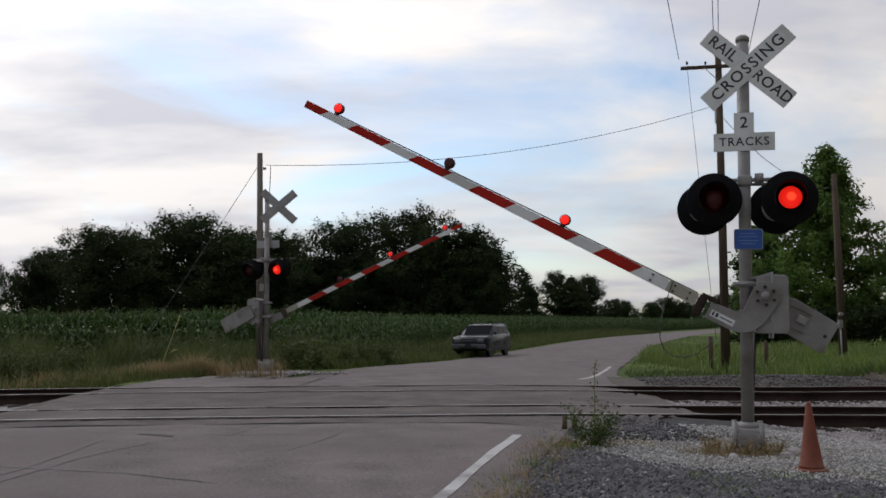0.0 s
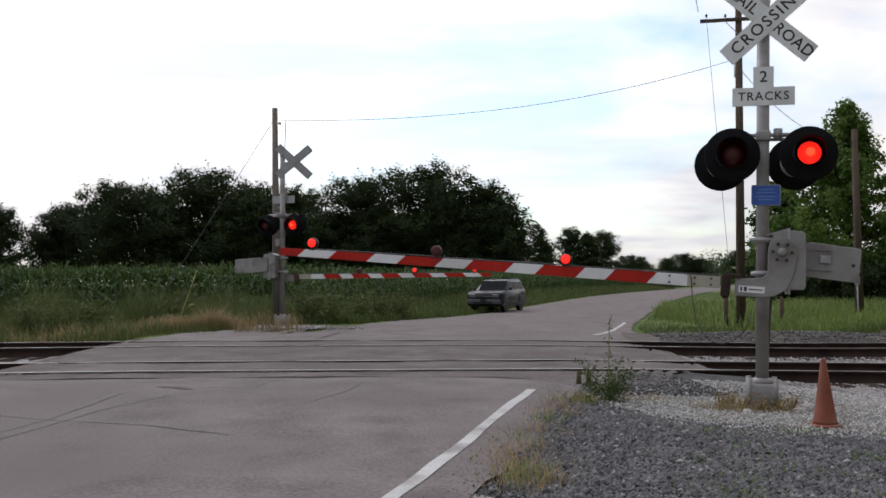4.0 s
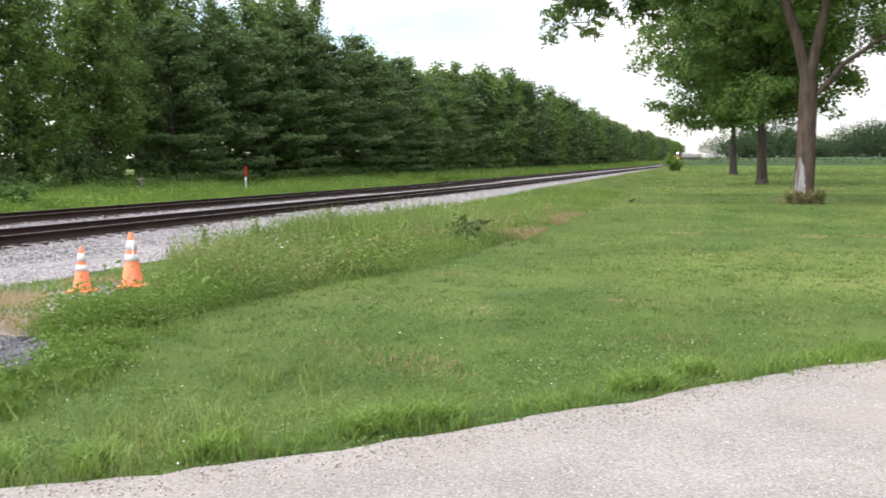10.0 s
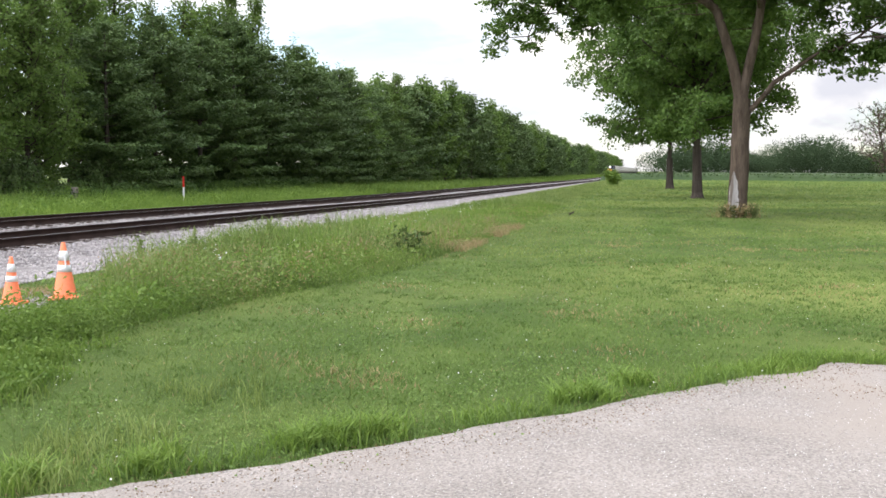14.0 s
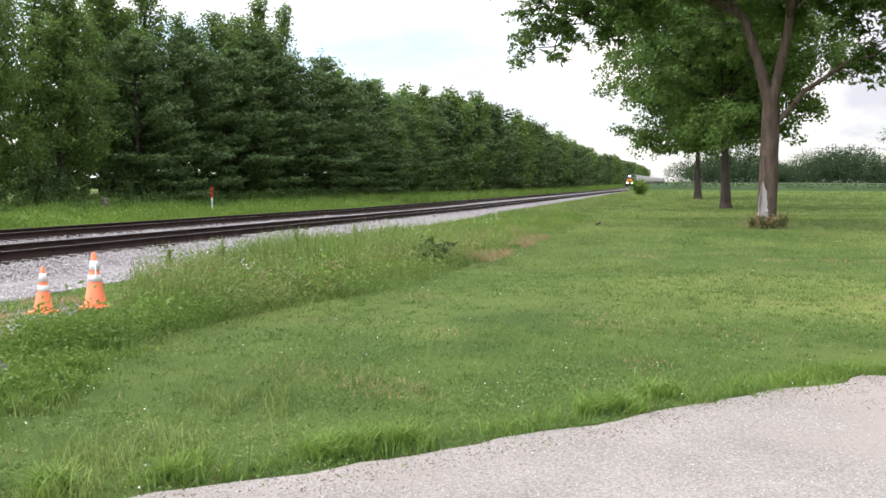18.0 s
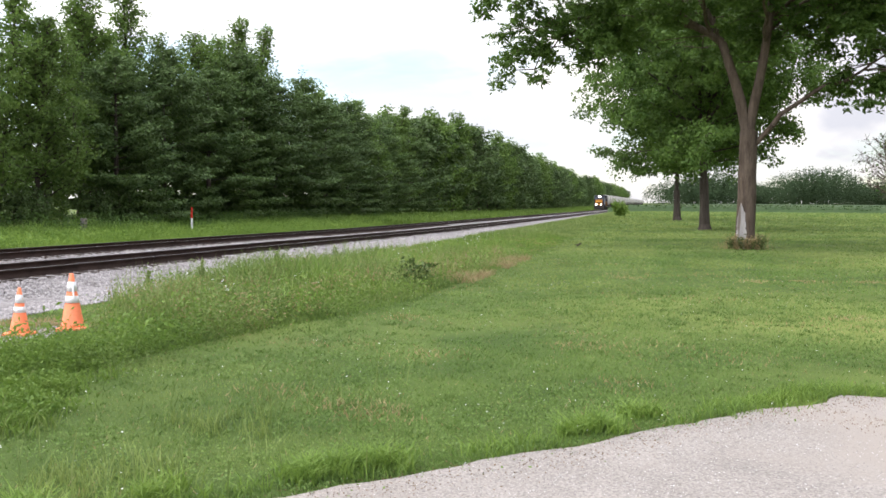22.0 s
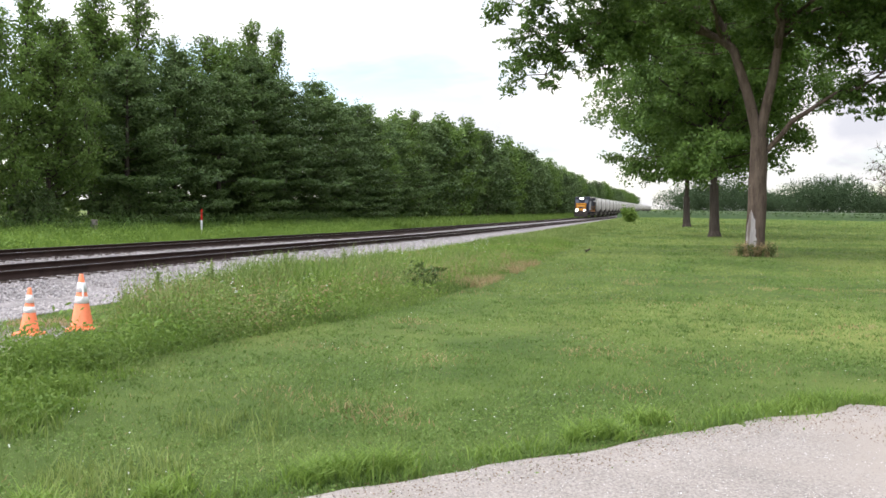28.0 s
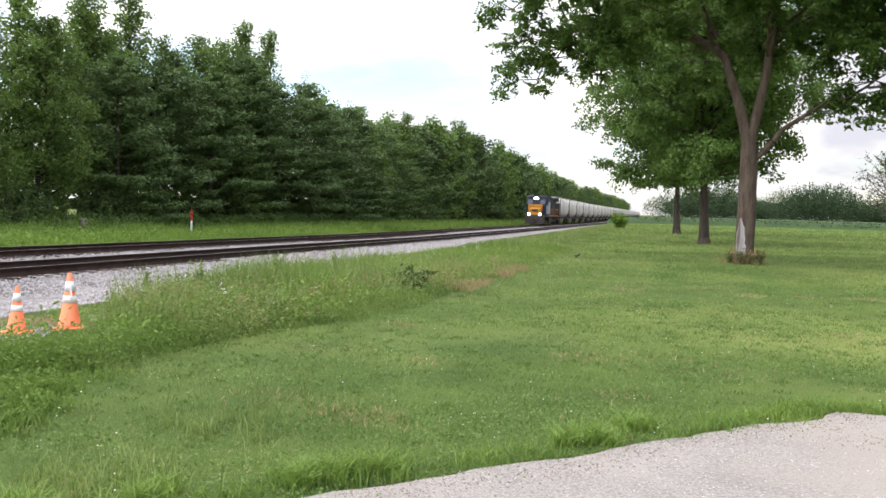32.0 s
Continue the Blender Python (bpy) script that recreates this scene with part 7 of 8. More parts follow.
# longer tufts along the driveway's edge and the gravel
Q = line(drive_n[3:], 0.02)
P = np.repeat(Q, 16, 0) + R_.normal(0, 0.11, (len(Q) * 16, 2)) + [0.06, 0.07]
P = P[(~inside(P, DRIVE_POLY) | (R_.random(len(P)) < 0.22)) & ~inside(P, GRAVEL_POLY)]
tuft = np.array([0.35 + 1.5 * max(0, noise.noise((x * 1.7, y * 1.7, 14.0)) + 0.15) for x, y in P])
blades("edge_grass", P, 0.075 * tuft, 0.007, BLADE_LAWN, "uneven grass along the driveway's edge", 4, 0.9)
P = P[(tuft > 0.7) & (R_.random(len(P)) < 0.4)]
blades("edge_grass", P, 0.115, 0.008, BLADE_TALL, "longer bright tufts along the driveway's edge", 114, 0.9)
seeds = lawn_points(fan(2600, 30, 106, 4.0, 17, R_, 0.8))
P = np.repeat(seeds, 16, 0) + R_.normal(0, 0.05, (len(seeds) * 16, 2))
blades("grass_tuft", P, 0.042, 0.005 + 0.0005 * np.hypot(P[:, 0], P[:, 1]), BLADE_LAWN, "tufts of denser grass in the lawn", 105, 0.8)
seeds = lawn_points(fan(620, 26, 60, 4.1, 6.6, R_))
seeds = seeds[np.array([noise.noise((x * 0.9, y * 0.9, 21.0)) for x, y in seeds]) > 0.0]
P = np.repeat(seeds, 10, 0) + R_.normal(0, 0.05, (len(seeds) * 10, 2))
blades("grass_tuft", P, 0.12, 0.007, BLADE_PALE, "tufts of longer grass in the lawn", 5, 0.7)
seeds = lawn_points(fan(120, 30, 68, 4.3, 8.5, R_))
P = np.repeat(seeds, 2, 0) + R_.normal(0, 0.05, (len(seeds) * 2, 2))
blades("grass_stalk", P, 0.28, 0.008, BLADE_WEED, "thin pale seed stalks in the grass", 6, 0.6)
Q = line([(6.9, 0.2), (7.35, -0.25), (7.75, -0.35), (7.9, -0.9), (7.95, -1.8)], 0.02)
P = np.repeat(Q, 14, 0) + R_.normal(0, 0.1, (len(Q) * 14, 2)) + [0.05, 0.05]
blades("edge_grass", P, 0.09, 0.008, BLADE_TALL, "bright grass lapping over the driveway's corner", 115, 0.9)
# weeds between lawn and ballast
near = lambda u_: np.interp(u_, [4, 7.4, 9.5, 11, 12.7, 16, 34, 60, 200], [5.2, 4.85, 4.55, 4.1, 3.7, 3.55, 3.5, 3.7, 4.4])
far_ = lambda u_: np.interp(u_, [4, 6.2, 7.2, 9.2, 10.5, 14, 20, 60, 200], [5.6, 5.4, 5.7, 6.2, 6.8, 7.9, 8.4, 8.6, 9.0])
P = in_un(42000, 6.7, 40, near, far_, R_, 1.5)
u_, n_ = un(P[:, 0], P[:, 1])
edge_fade = np.clip((n_ - near(u_)) / 1.2, 0.25, 1) * np.interp(u_, [5.5, 9.5, 13], [0.4, 0.7, 1])
clumpy = np.array([0.45 + 1.3 * max(0, noise.noise((x * 0.8, y * 0.8, 3.0)) + 0.3) for x, y in P])
bright = np.array([noise.noise((x * 0.35, y * 0.5, 23.0)) for x, y in P]) + np.interp(u_, [7, 11, 15, 22, 40], [-0.12, 0.02, 0.0, 0.25, 0.3]) + R_.normal(0, 0.12, len(P))
hi_ = 0.46 * edge_fade * clumpy * np.interp(u_, [6.7, 11, 13, 17, 20, 26], [0.55, 0.9, 1.2, 1.1, 0.75, 0.55]) * np.interp(far_(u_) - n_, [0, 1.5], [0.6, 1.0])
for sel, m_, sd, lab in ((bright < -0.1, BLADE_SOFT, 7, "dark rough weeds between lawn and ballast"), ((bright >= -0.1) & (bright < 0.12), BLADE_WEED, 207, "pale rough weeds between lawn and ballast"), (bright >= 0.12, BLADE_TALL, 307, "bright green weeds between lawn and ballast")):
    blades("weed_strip", P[sel], hi_[sel], 0.013, m_, lab, sd, 0.5)
P = in_un(26000, 6.7, 40, near, far_, R_, 1.5)
u_, n_ = un(P[:, 0], P[:, 1])
blades("weed_strip", P, 0.30 * np.clip((n_ - near(u_)) / 1.2, 0.3, 1) * np.interp(u_, [5.5, 9.5, 13, 18, 26], [0.3, 0.5, 1, 0.8, 0.6]), 0.012, BLADE_TALL, "rough green weeds between lawn and ballast", 8, 0.6)
P = in_un(26000, 40, 220, near, far_, R_, 1.6)
u_, n_ = un(P[:, 0], P[:, 1])
blades("weed_strip", P, 0.24 * np.clip((n_ - near(u_)) / 1.2, 0.3, 1), 0.045, BLADE_WEED, "rough green weeds between lawn and ballast", 9, 0.5)
P = in_un(1100, 8.5, 24, lambda v: near(v) + 0.5, far_, R_, 1.4)
P = P[np.array([noise.noise((x * 0.6, y * 0.6, 13.0)) for x, y in P]) > -0.1]
blades("weed_stalk", P, 0.62, 0.012, BLADE_WEED, "tall pale stalks among the weeds", 109, 0.25)
P = in_un(5200, 9, 24, lambda v: near(v) + 0.3, far_, R_, 1.4)
P = P[np.array([noise.noise((x * 0.45, y * 0.45, 17.0)) for x, y in P]) > 0.12]
blades("dry_weeds", P, 0.42, 0.012, BLADE_DRY, "dry tan stalks among the weeds", 111, 0.4)
Q = in_un(2600, 12, 24, lambda v: near(v) - 0.25, lambda v: near(v) + 0.35, R_)
Q = Q[np.array([noise.noise((x * 0.5, y * 0.5, 26.0)) for x, y in Q]) > -0.05]
blades("dry_weeds", Q, 0.16, 0.012, BLADE_DRY, "dead brown stalks at the mown edge of the weeds", 311, 0.9)
# verge on the far side of the track
P = in_un(52000, 6, 75, 21.9, 31, R_, 1.1)
u_, n_ = un(P[:, 0], P[:, 1])
P = P[(u_ > 18) | (n_ > 28.1 - 0.35 * np.clip(u_ - 12, 0, 6))]
u_, n_ = un(P[:, 0], P[:, 1])
near_pole = u_ < 15
blades("tall_grass", P[near_pole], 0.13, 0.018, BLADE_ROUGH, "dark rough grass beside the poles", 110, 0.5)
P, u_, n_ = P[~near_pole], u_[~near_pole], n_[~near_pole]
bare = (u_ > 13.5) & (u_ < 26.4) & (n_ < 26.4)
P, u_, n_ = P[~bare], u_[~bare], n_[~bare]
clumpy = np.array([0.45 + 1.1 * max(0, noise.noise((x * 0.35, y * 0.6, 18.0)) + 0.45) for x, y in P])
blades("tall_grass", P, np.interp(u_, [8, 14, 18, 30], [0.2, 0.3, 0.42, 0.58]) * np.interp(n_, [21.9, 24.5, 31], [0.4, 0.9, 1.1]) * clumpy, 0.03, BLADE_TALL, "tall bright green grass beyond the tracks", 10, 0.5)
P = in_un(30000, 75, 500, 21.9, 31, R_, 1.5)
blades("tall_grass", P, 0.75, 0.10, BLADE_TALL, "tall bright green grass beyond the tracks", 11, 0.5)
P = in_un(16000, 12, 45, 27, 46, R_, 1.0)
u_, n_ = un(P[:, 0], P[:, 1])
P = P[(n_ > 30) | (u_ < 30)]
blades("tall_grass", P, 0.55, 0.05, BLADE_WEED, "rough grass of the open field", 12, 0.5)
Q = in_un(2600, 14, 26, 25.2, 27.2, R_)
Q = Q[np.array([noise.noise((x * 0.6, y * 0.6, 31.0)) for x, y in Q]) > 0.02]
blades("tall_grass", Q, 0.42, 0.03, BLADE_VERGE, "green tufts on the soil banks", 312, 0.5, where=verge_top(Q))
# grass right of the far road
s_ = 22 + 80 * R_.random(26000) ** 1.9
P = np.stack(road_xy(s_, road_r(s_) + 0.25 + (14) * R_.random(26000) ** 1.2), 1)
u_, n_ = un(P[:, 0], P[:, 1])
P = P[(n_ > 28.0) | (u_ > 17)]
blades("verge_grass", P, 0.095, 0.018, BLADE_VERGE, "green verge grass beside the road", 13, 0.6)
# dry grass round the signals and cones
def dry(points, each, spread, high, seed, green=False):
    points = np.array(points, float)
    P = np.repeat(points, each, 0) + R_.normal(0, 1, (len(points) * each, 2)) * spread
    blades("dry_grass" if not green else "grass_tuft", P, high, 0.007, BLADE_TALL if green else BLADE_DRY, "green tufts in the gravel" if green else "dry straw-coloured grass on the gravel", seed, 0.8)
dry([(3.35, 10.25), (3.15, 10.2), (3.0, 10.25), (3.5, 10.2), (2.75, 10.3)], 90, 0.1, 0.13, 14)
dry([(1.9, 10.7), (2.1, 10.8), (2.35, 10.75)], 60, 0.12, 0.09, 15)
P = np.stack([R_.uniform(4.4, 9.4, 26000), R_.uniform(6.1, 10.6, 26000)], 1)
P = P[inside(P + R_.normal(0, 0.12, P.shape), STRAW_POLY)]
thin = np.array([noise.noise((x * 0.9, y * 0.9, 7.0)) for x, y in P])
G_ = P[(thin < 0.05) & (P[:, 0] - P[:, 1] > -2.2) & (R_.random(len(P)) < 0.5)]
blades("grass_tuft", G_, 0.11, 0.008, BLADE_TALL, "green tufts in the straw", 116, 0.7)
P = P[thin > -0.08]
blades("dry_grass", P, 0.10, 0.008, BLADE_DRY, "dry straw-coloured grass on the gravel", 16, 0.7)
dry([from_viewer(88.75 + a_, 31.6) for a_ in (-0.9, -0.5, -0.2, 0.2, 0.6, 0.9)], 40, 0.22, 0.5, 27)
dry([(0.55, 7.9), (0.5, 7.2), (0.75, 8.6), (1.0, 9.6), (0.35, 6.9), (0.45, 6.6), (0.6, 6.75), (0.4, 7.5), (1.15, 10.2), (1.4, 10.6)], 80, 0.14, 0.15, 17)
dry([(0.45, 6.7), (0.5, 7.0), (0.85, 9.2), (0.6, 8.2), (1.3, 10.4)], 50, 0.12, 0.13, 317, True)
g_ = fan(60, 14, 52, 6.2, 9.4, R_)
g_ = g_[inside(g_, GRAVEL_POLY)]
dry(g_, 22, 0.12, 0.09, 18, True)
dry([(4.1, 6.35), (4.25, 6.2), (4.4, 6.3), (4.3, 6.45), (4.0, 6.15), (3.8, 6.0), (3.6, 6.1), (3.4, 6.2)], 110, 0.11, 0.17, 19, True)
dry([(2.1, 5.95), (2.4, 5.75), (2.6, 5.7), (2.9, 6.0), (3.1, 5.8), (1.8, 6.4), (2.2, 5.8)], 90, 0.14, 0.07, 119, True)
dry([(2.0, 6.2), (2.3, 6.0), (2.7, 5.9), (3.3, 6.3), (1.75, 6.6)], 60, 0.15, 0.06, 219)
# dry and rough growth on the far left, before the corn
P = in_un(52000, -30, -1.0, 22.6, 34, R_)
off = P @ RE
P = P[off < ROAD_L - 1.2]
u_, n_ = un(P[:, 0], P[:, 1])
clumpy = np.array([0.35 + 1.2 * max(0, noise.noise((x * 0.5, y * 0.5, 8.0)) + 0.35) for x, y in P])
blades("tall_grass", P, np.interp(n_, [22, 26, 33], [0.2, 0.6, 1.15]) * clumpy, 0.018, BLADE_ROUGH, "rough weeds in front of the corn", 20, 0.55)
P = in_un(6000, -16, -1.5, 23.2, 28.0, R_)
P = P[np.array([noise.noise((x * 0.35, y * 0.35, 2.0)) for x, y in P]) > 0.05]
blades("dry_grass", P, 0.5, 0.016, BLADE_DRY, "dry straw-coloured stalks among the weeds", 23, 0.5)
a_ = np.radians(R_.uniform(-19.4, -13.0, 6500))
d_ = R_.uniform(24.9, 26.6, 6500)
P = np.stack([d_ * np.sin(a_), d_ * np.cos(a_)], 1)
clumpy = np.array([0.35 + 1.3 * max(0, noise.noise((x * 1.1, y * 1.1, 5.0)) + 0.3) for x, y in P])
blades("dry_grass", P, 0.50 * clumpy * np.interp(np.degrees(a_), [-19.6, -17.5, -14, -11.9], [0.5, 1.0, 0.9, 0.35]), 0.014, BLADE_DRY, "dry straw-coloured grass beside the far signal", 21, 0.7)
s_ = 27 + 110 * R_.random(26000) ** 1.3
o_ = R_.random(26000)
P = np.stack(road_xy(s_, road_l(s_) - 0.35 - 5 * o_), 1)
blades("verge_grass", P, np.interp(o_, [0, 1], [0.25, 0.9]), 0.045, BLADE_ROUGH, "dark verge grass beside the corn", 22, 0.5)


# ---- leafy ground cover ----
def leaf_patches(name, centres, each, spread, high, leaf, material, label, seed, up=0.8, long=1.6, strip=False):
    """Low leafy clumps: small leaves round each centre."""
    rng = np.random.default_rng(seed)
    n = len(centres) * each
    P = np.repeat(centres, each, 0) + rng.normal(0, 1, (n, 2)) * spread
    hz = np.repeat(rng.uniform(0.4, 1.2, len(centres)), each) * high * np.where(near_cone(P), 0.2, 1.0)
    if strip:  # the growth between lawn and ballast thins out along the track
        hz = hz * np.interp(P[:, 0], [14, 18, 26], [1.0, 0.75, 0.5])
    z = gz(P[:, 0], P[:, 1]) + hz * rng.random(n)
    V = leaf_quads(np.concatenate([P, z[:, None]], 1), leaf, rng, up=up, long=long)
    return tagged(new(name, mesh_of(name, V, quads(V), material)), label, "ground cover", kind="stuff")


c_ = lawn_points(fan(2600, 30, 104, 3.8, 15, R_, 0.8))
c_ = c_[np.array([noise.noise((x * 0.45, y * 0.45, 4.0)) for x, y in c_]) > -0.08]
leaf_patches("lawn_clover", c_, 30, 0.16, 0.032, 0.013, BLADE_LAWN, "low clover leaves in the lawn", 61)
c_ = in_un(1100, 6.5, 34, near, far_, R_, 1.4)
leaf_patches("leafy_weeds", c_, 70, 0.14, 0.32, 0.012, BLADE_TALL, "leafy green weeds between lawn and ballast", 62, 0.15, 3.2, strip=True)
c_ = in_un(420, 17, 34, lambda v: near(v) + 0.4, far_, R_, 1.2)
leaf_patches("leafy_weeds", c_, 50, 0.22, 0.42, 0.030, BLADE_TALL, "bright broad-leaved weeds between lawn and ballast", 162, 0.4, 1.8, strip=True)
c_ = in_un(110, 7.2, 22, lambda v: near(v) + 0.2, far_, R_, 1.2)
leaf_patches("leafy_weeds", c_, 70, 0.15, 0.46, 0.026, BLADE_TALL, "taller bright clumps among the weeds", 163, 0.3, 2.4, strip=True)
c_ = in_un(640, 9, 26, near, far_, R_, 1.3)
leaf_patches("leafy_weeds", c_, 60, 0.10, 0.55, 0.014, BLADE_WEED, "pale leafy weeds between lawn and ballast", 63, 0.1, 3.0, strip=True)
c_ = in_un(260, 9, 36, near, far_, R_, 1.3)
leaf_patches("leafy_weeds", c_, 60, 0.16, 0.45, 0.015, BLADE_DRY, "tan seed heads among the weeds", 67, 0.1, 2.2, strip=True)
c_ = np.concatenate([in_un(420, 6.8, 30, near, far_, R_, 1.6), in_un(90, 6.8, 11.5, near, far_, R_, 1.0)])
leaf_patches("leafy_weeds", c_, 70, 0.17, 0.30, 0.012, BLADE_SOFT, "soft leafy weeds between lawn and ballast", 68, 0.15, 3.2, strip=True)
c_ = in_un(1000, 20, 90, 22.6, 31, R_, 1.2)
c_ = c_[(un(c_[:, 0], c_[:, 1])[0] > 26.5) | (un(c_[:, 0], c_[:, 1])[1] > 26.5)]
leaf_patches("leafy_weeds", c_, 60, 0.30, 0.6, 0.06, BLADE_TALL, "leafy bright weeds in the grass beyond the tracks", 69, 0.3, 2.0)
c_ = in_un(420, 26, 100, 28, 32, R_, 1.2)
leaf_patches("leafy_weeds", c_, 70, 0.38, 1.05, 0.065, LEAF_BUSH, "leafy dark weeds in the grass beyond the tracks", 70, 0.3, 2.0)
Q = line([(1.95, 4.45), (2.45, 4.85), (3.0, 5.05), (3.45, 4.75), (4.2, 5.1), (4.9, 4.85), (5.7, 5.5), (6.6, 6.2)], 0.05)
c_ = np.repeat(Q, 3, 0) + R_.normal(0, 0.24, (len(Q) * 3, 2))
c_ = c_[~inside(c_, GRAVEL_POLY) & ~inside(c_, DRIVE_POLY)]
leaf_patches("leafy_weeds", c_, 44, 0.08, 0.15, 0.017, BLADE_TALL, "bright leafy weeds along the gravel", 64, 0.3, 2.2)
P = np.repeat(c_, 24, 0) + R_.normal(0, 0.09, (len(c_) * 24, 2))
P = P[~inside(P, DRIVE_POLY)]
blades("edge_grass", P, 0.12, 0.008, BLADE_TALL, "longer grass along the gravel", 65, 0.6)
P = lawn_points(fan(26000, 34, 104, 4, 26, R_, 0.8))
P = P[np.array([noise.noise((x * 0.7, y * 0.35, 6.0)) for x, y in P]) > 0.36]
spots_ = np.array([(6.37, 3.63), (6.0, 2.7), (5.9, 2.55), (6.1, 2.85), (18.9, -0.8), (18.6, 0.2), (19.2, -1.8), (18.5, 2.65), (9.5, 1.8), (7.6, 1.1), (11, 4.4), (13, -1.0), (8.4, 3.1)])
Q = np.repeat(spots_, 110, 0) + R_.normal(0, 1, (len(spots_) * 110, 2)) * 0.2
P = np.concatenate([P, lawn_points(Q)])
blades("dry_lawn", P, 0.05, 0.008 + 0.0006 * np.hypot(P[:, 0], P[:, 1]), BLADE_DRY, "dry straw-coloured spots in the lawn", 66, 0.9, bend=False)


# ---- flowers and single weeds ----
def petals(name, P, z, size, label, seed):
    rng = np.random.default_rng(seed)
    V = leaf_quads(np.concatenate([P, z[:, None]], 1), size, rng, up=1.5, long=1.0)
    return tagged(new(name, mesh_of(name, V, quads(V), PETAL)), label, "flowers", kind="stuff")


P = lawn_points(fan(3600, 33, 100, 4, 24, R_, 0.8))
P = P[np.array([noise.noise((x * 0.5, y * 0.5, 9.0)) for x, y in P]) > -0.1]
petals("clover_flowers", P, gz(P[:, 0], P[:, 1]) + R_.uniform(0.035, 0.06, len(P)), 0.0105, "small white clover flowers in the lawn", 71)
c_ = np.concatenate([in_un(34, 11, 36, 4.6, 7.8, R_), np.array([(10.4, 6.75), (10.5, 6.7), (10.3, 6.8)]), np.array([(26.0, 8.2), (26.6, 8.6), (25.4, 8.4), (27.2, 8.0)])])
P = np.repeat(c_, 12, 0) + R_.normal(0, 0.16, (len(c_) * 12, 2))
petals("weed_flowers", P, gz(P[:, 0], P[:, 1]) + R_.uniform(0.3, 0.55, len(P)), 0.022, "small white flowers among the weeds", 72)
c_ = in_un(20, 19, 32, 27, 31, R_)
P = np.repeat(c_, 16, 0) + R_.normal(0, 0.4, (len(c_) * 16, 2))
petals("weed_flowers", P, gz(P[:, 0], P[:, 1]) + R_.uniform(0.7, 1.0, len(P)), 0.07, "white flowers in the rough grass beyond the tracks", 73)


def weed_plant(name, x, y, high, wide, leaves, leaf, seed, label, material=None, stalk=None):
    """A single bushy weed: thin stems and small leaves."""
    rng = np.random.default_rng(seed)
    ob = empty(name, pose(x, y, ground_at(x, y)), label, "weed", "weeds")
    segs, P = [], []
    for k in range(9):
        a = rng.uniform(0, 2 * math.pi)
        tip = np.array([math.cos(a) * wide * rng.uniform(0.3, 1), math.sin(a) * wide * rng.uniform(0.3, 1), high * rng.uniform(0.5, 1)])
        segs.append((np.zeros(3), tip * [0.5, 0.5, 0.6], 0.008, 0.006))
        segs.append((tip * [0.5, 0.5, 0.6], tip, 0.006, 0.002))
        m = leaves // 9
        t = rng.uniform(0.2, 1.0, m)[:, None]
        P.append(tip * t + rng.normal(0, 1, (m, 3)) * wide * 0.22)
    if stalk:
        tip = np.array([0.02, 0, stalk])
        segs.append((np.zeros(3), tip, 0.009, 0.003))
        t = rng.uniform(0.3, 1.0, 60)[:, None]
        P.append(tip * t + rng.normal(0, 0.025, (60, 3)))
    P = np.concatenate(P)
    P[:, 2] = np.maximum(P[:, 2], 0.02)
    TV, TF = tube_arrays(segs, 5)
    tagged(piece("stem", mesh_of("stem", TV, TF, BLADE_DRY if material is BLADE_DRY else BLADE_WEED), ob), kind="stuff")
    V = leaf_quads(P, leaf, rng, long=2.4)
    piece("leaves", mesh_of("leaves", V, quads(V), material or LEAF_BUSH), ob)
    return ob


weed_plant("roadside_weed", *from_viewer(9.1, 10.7), 0.46, 0.30, 1500, 0.016, 1, "bushy green weed at the edge of the road", BLADE_VERGE, stalk=0.95)
weed_plant("tall_weed", *from_viewer(36.9, 10.6), 0.74, 0.15, 260, 0.028, 2, "tall pale green weed beside the ballast", BLADE_WEED)
weed_plant("broadleaf_weed", *from_viewer(68.9, 16.0), 0.42, 0.32, 420, 0.07, 3, "broad-leaved green weed in the rough strip", BLADE_VERGE)
for k, a_ in enumerate((-0.75, -0.45, -0.2, 0.15, 0.45, 0.7, 0.9)):
    weed_plant("trunk_weed", *from_viewer(88.75 + a_, 31.3), 0.5, 0.22, 260, 0.03, 80 + k, "rough brown-green weed at the foot of the tree", BLADE_DRY if k % 2 else BLADE_ROUGH)
for k, (dx, dy) in enumerate(((-0.28, -0.2), (-0.1, -0.26), (0.12, -0.24), (0.3, -0.12), (-0.35, 0.0), (-0.5, -0.15))):
    weed_plant("dry_tuft", NEAR_MAST[0] + dx, NEAR_MAST[1] + dy, 0.2, 0.12, 120, 0.014, 120 + k, "dry brown tuft at the foot of the signal", BLADE_DRY)
weed_plant("track_bush", *from_viewer(81.5, 100), 1.5, 0.9, 1600, 0.13, 4, "yellow-green bush beside the far track", BLADE_TALL)
for k, (az_, d_, h_) in enumerate(((56.0, 14.5, 0.75), (53.0, 15.0, 0.6), (60.5, 18, 0.7), (64, 19, 0.62), (58, 16, 0.55), (66.5, 21, 0.6))):
    weed_plant("mullein_stalk", *from_viewer(az_, d_), h_, 0.06, 220, 0.03, 10 + k, "upright green mullein stalk among the weeds", BLADE_WEED)
for k, (az_, d_) in enumerate(((-9.2, 27), (-8.0, 29), (-6.2, 31), (-3.6, 34), (-4.8, 33), (-14, 29.5), (-17, 29), (-21.5, 27.5), (-23.5, 27.5), (-25, 28.5))):
    weed_plant("field_weed", *from_viewer(az_, d_), 1.15, 0.6, 1100, 0.04, 30 + k, "tall rough weed in front of the corn", BLADE_ROUGH)
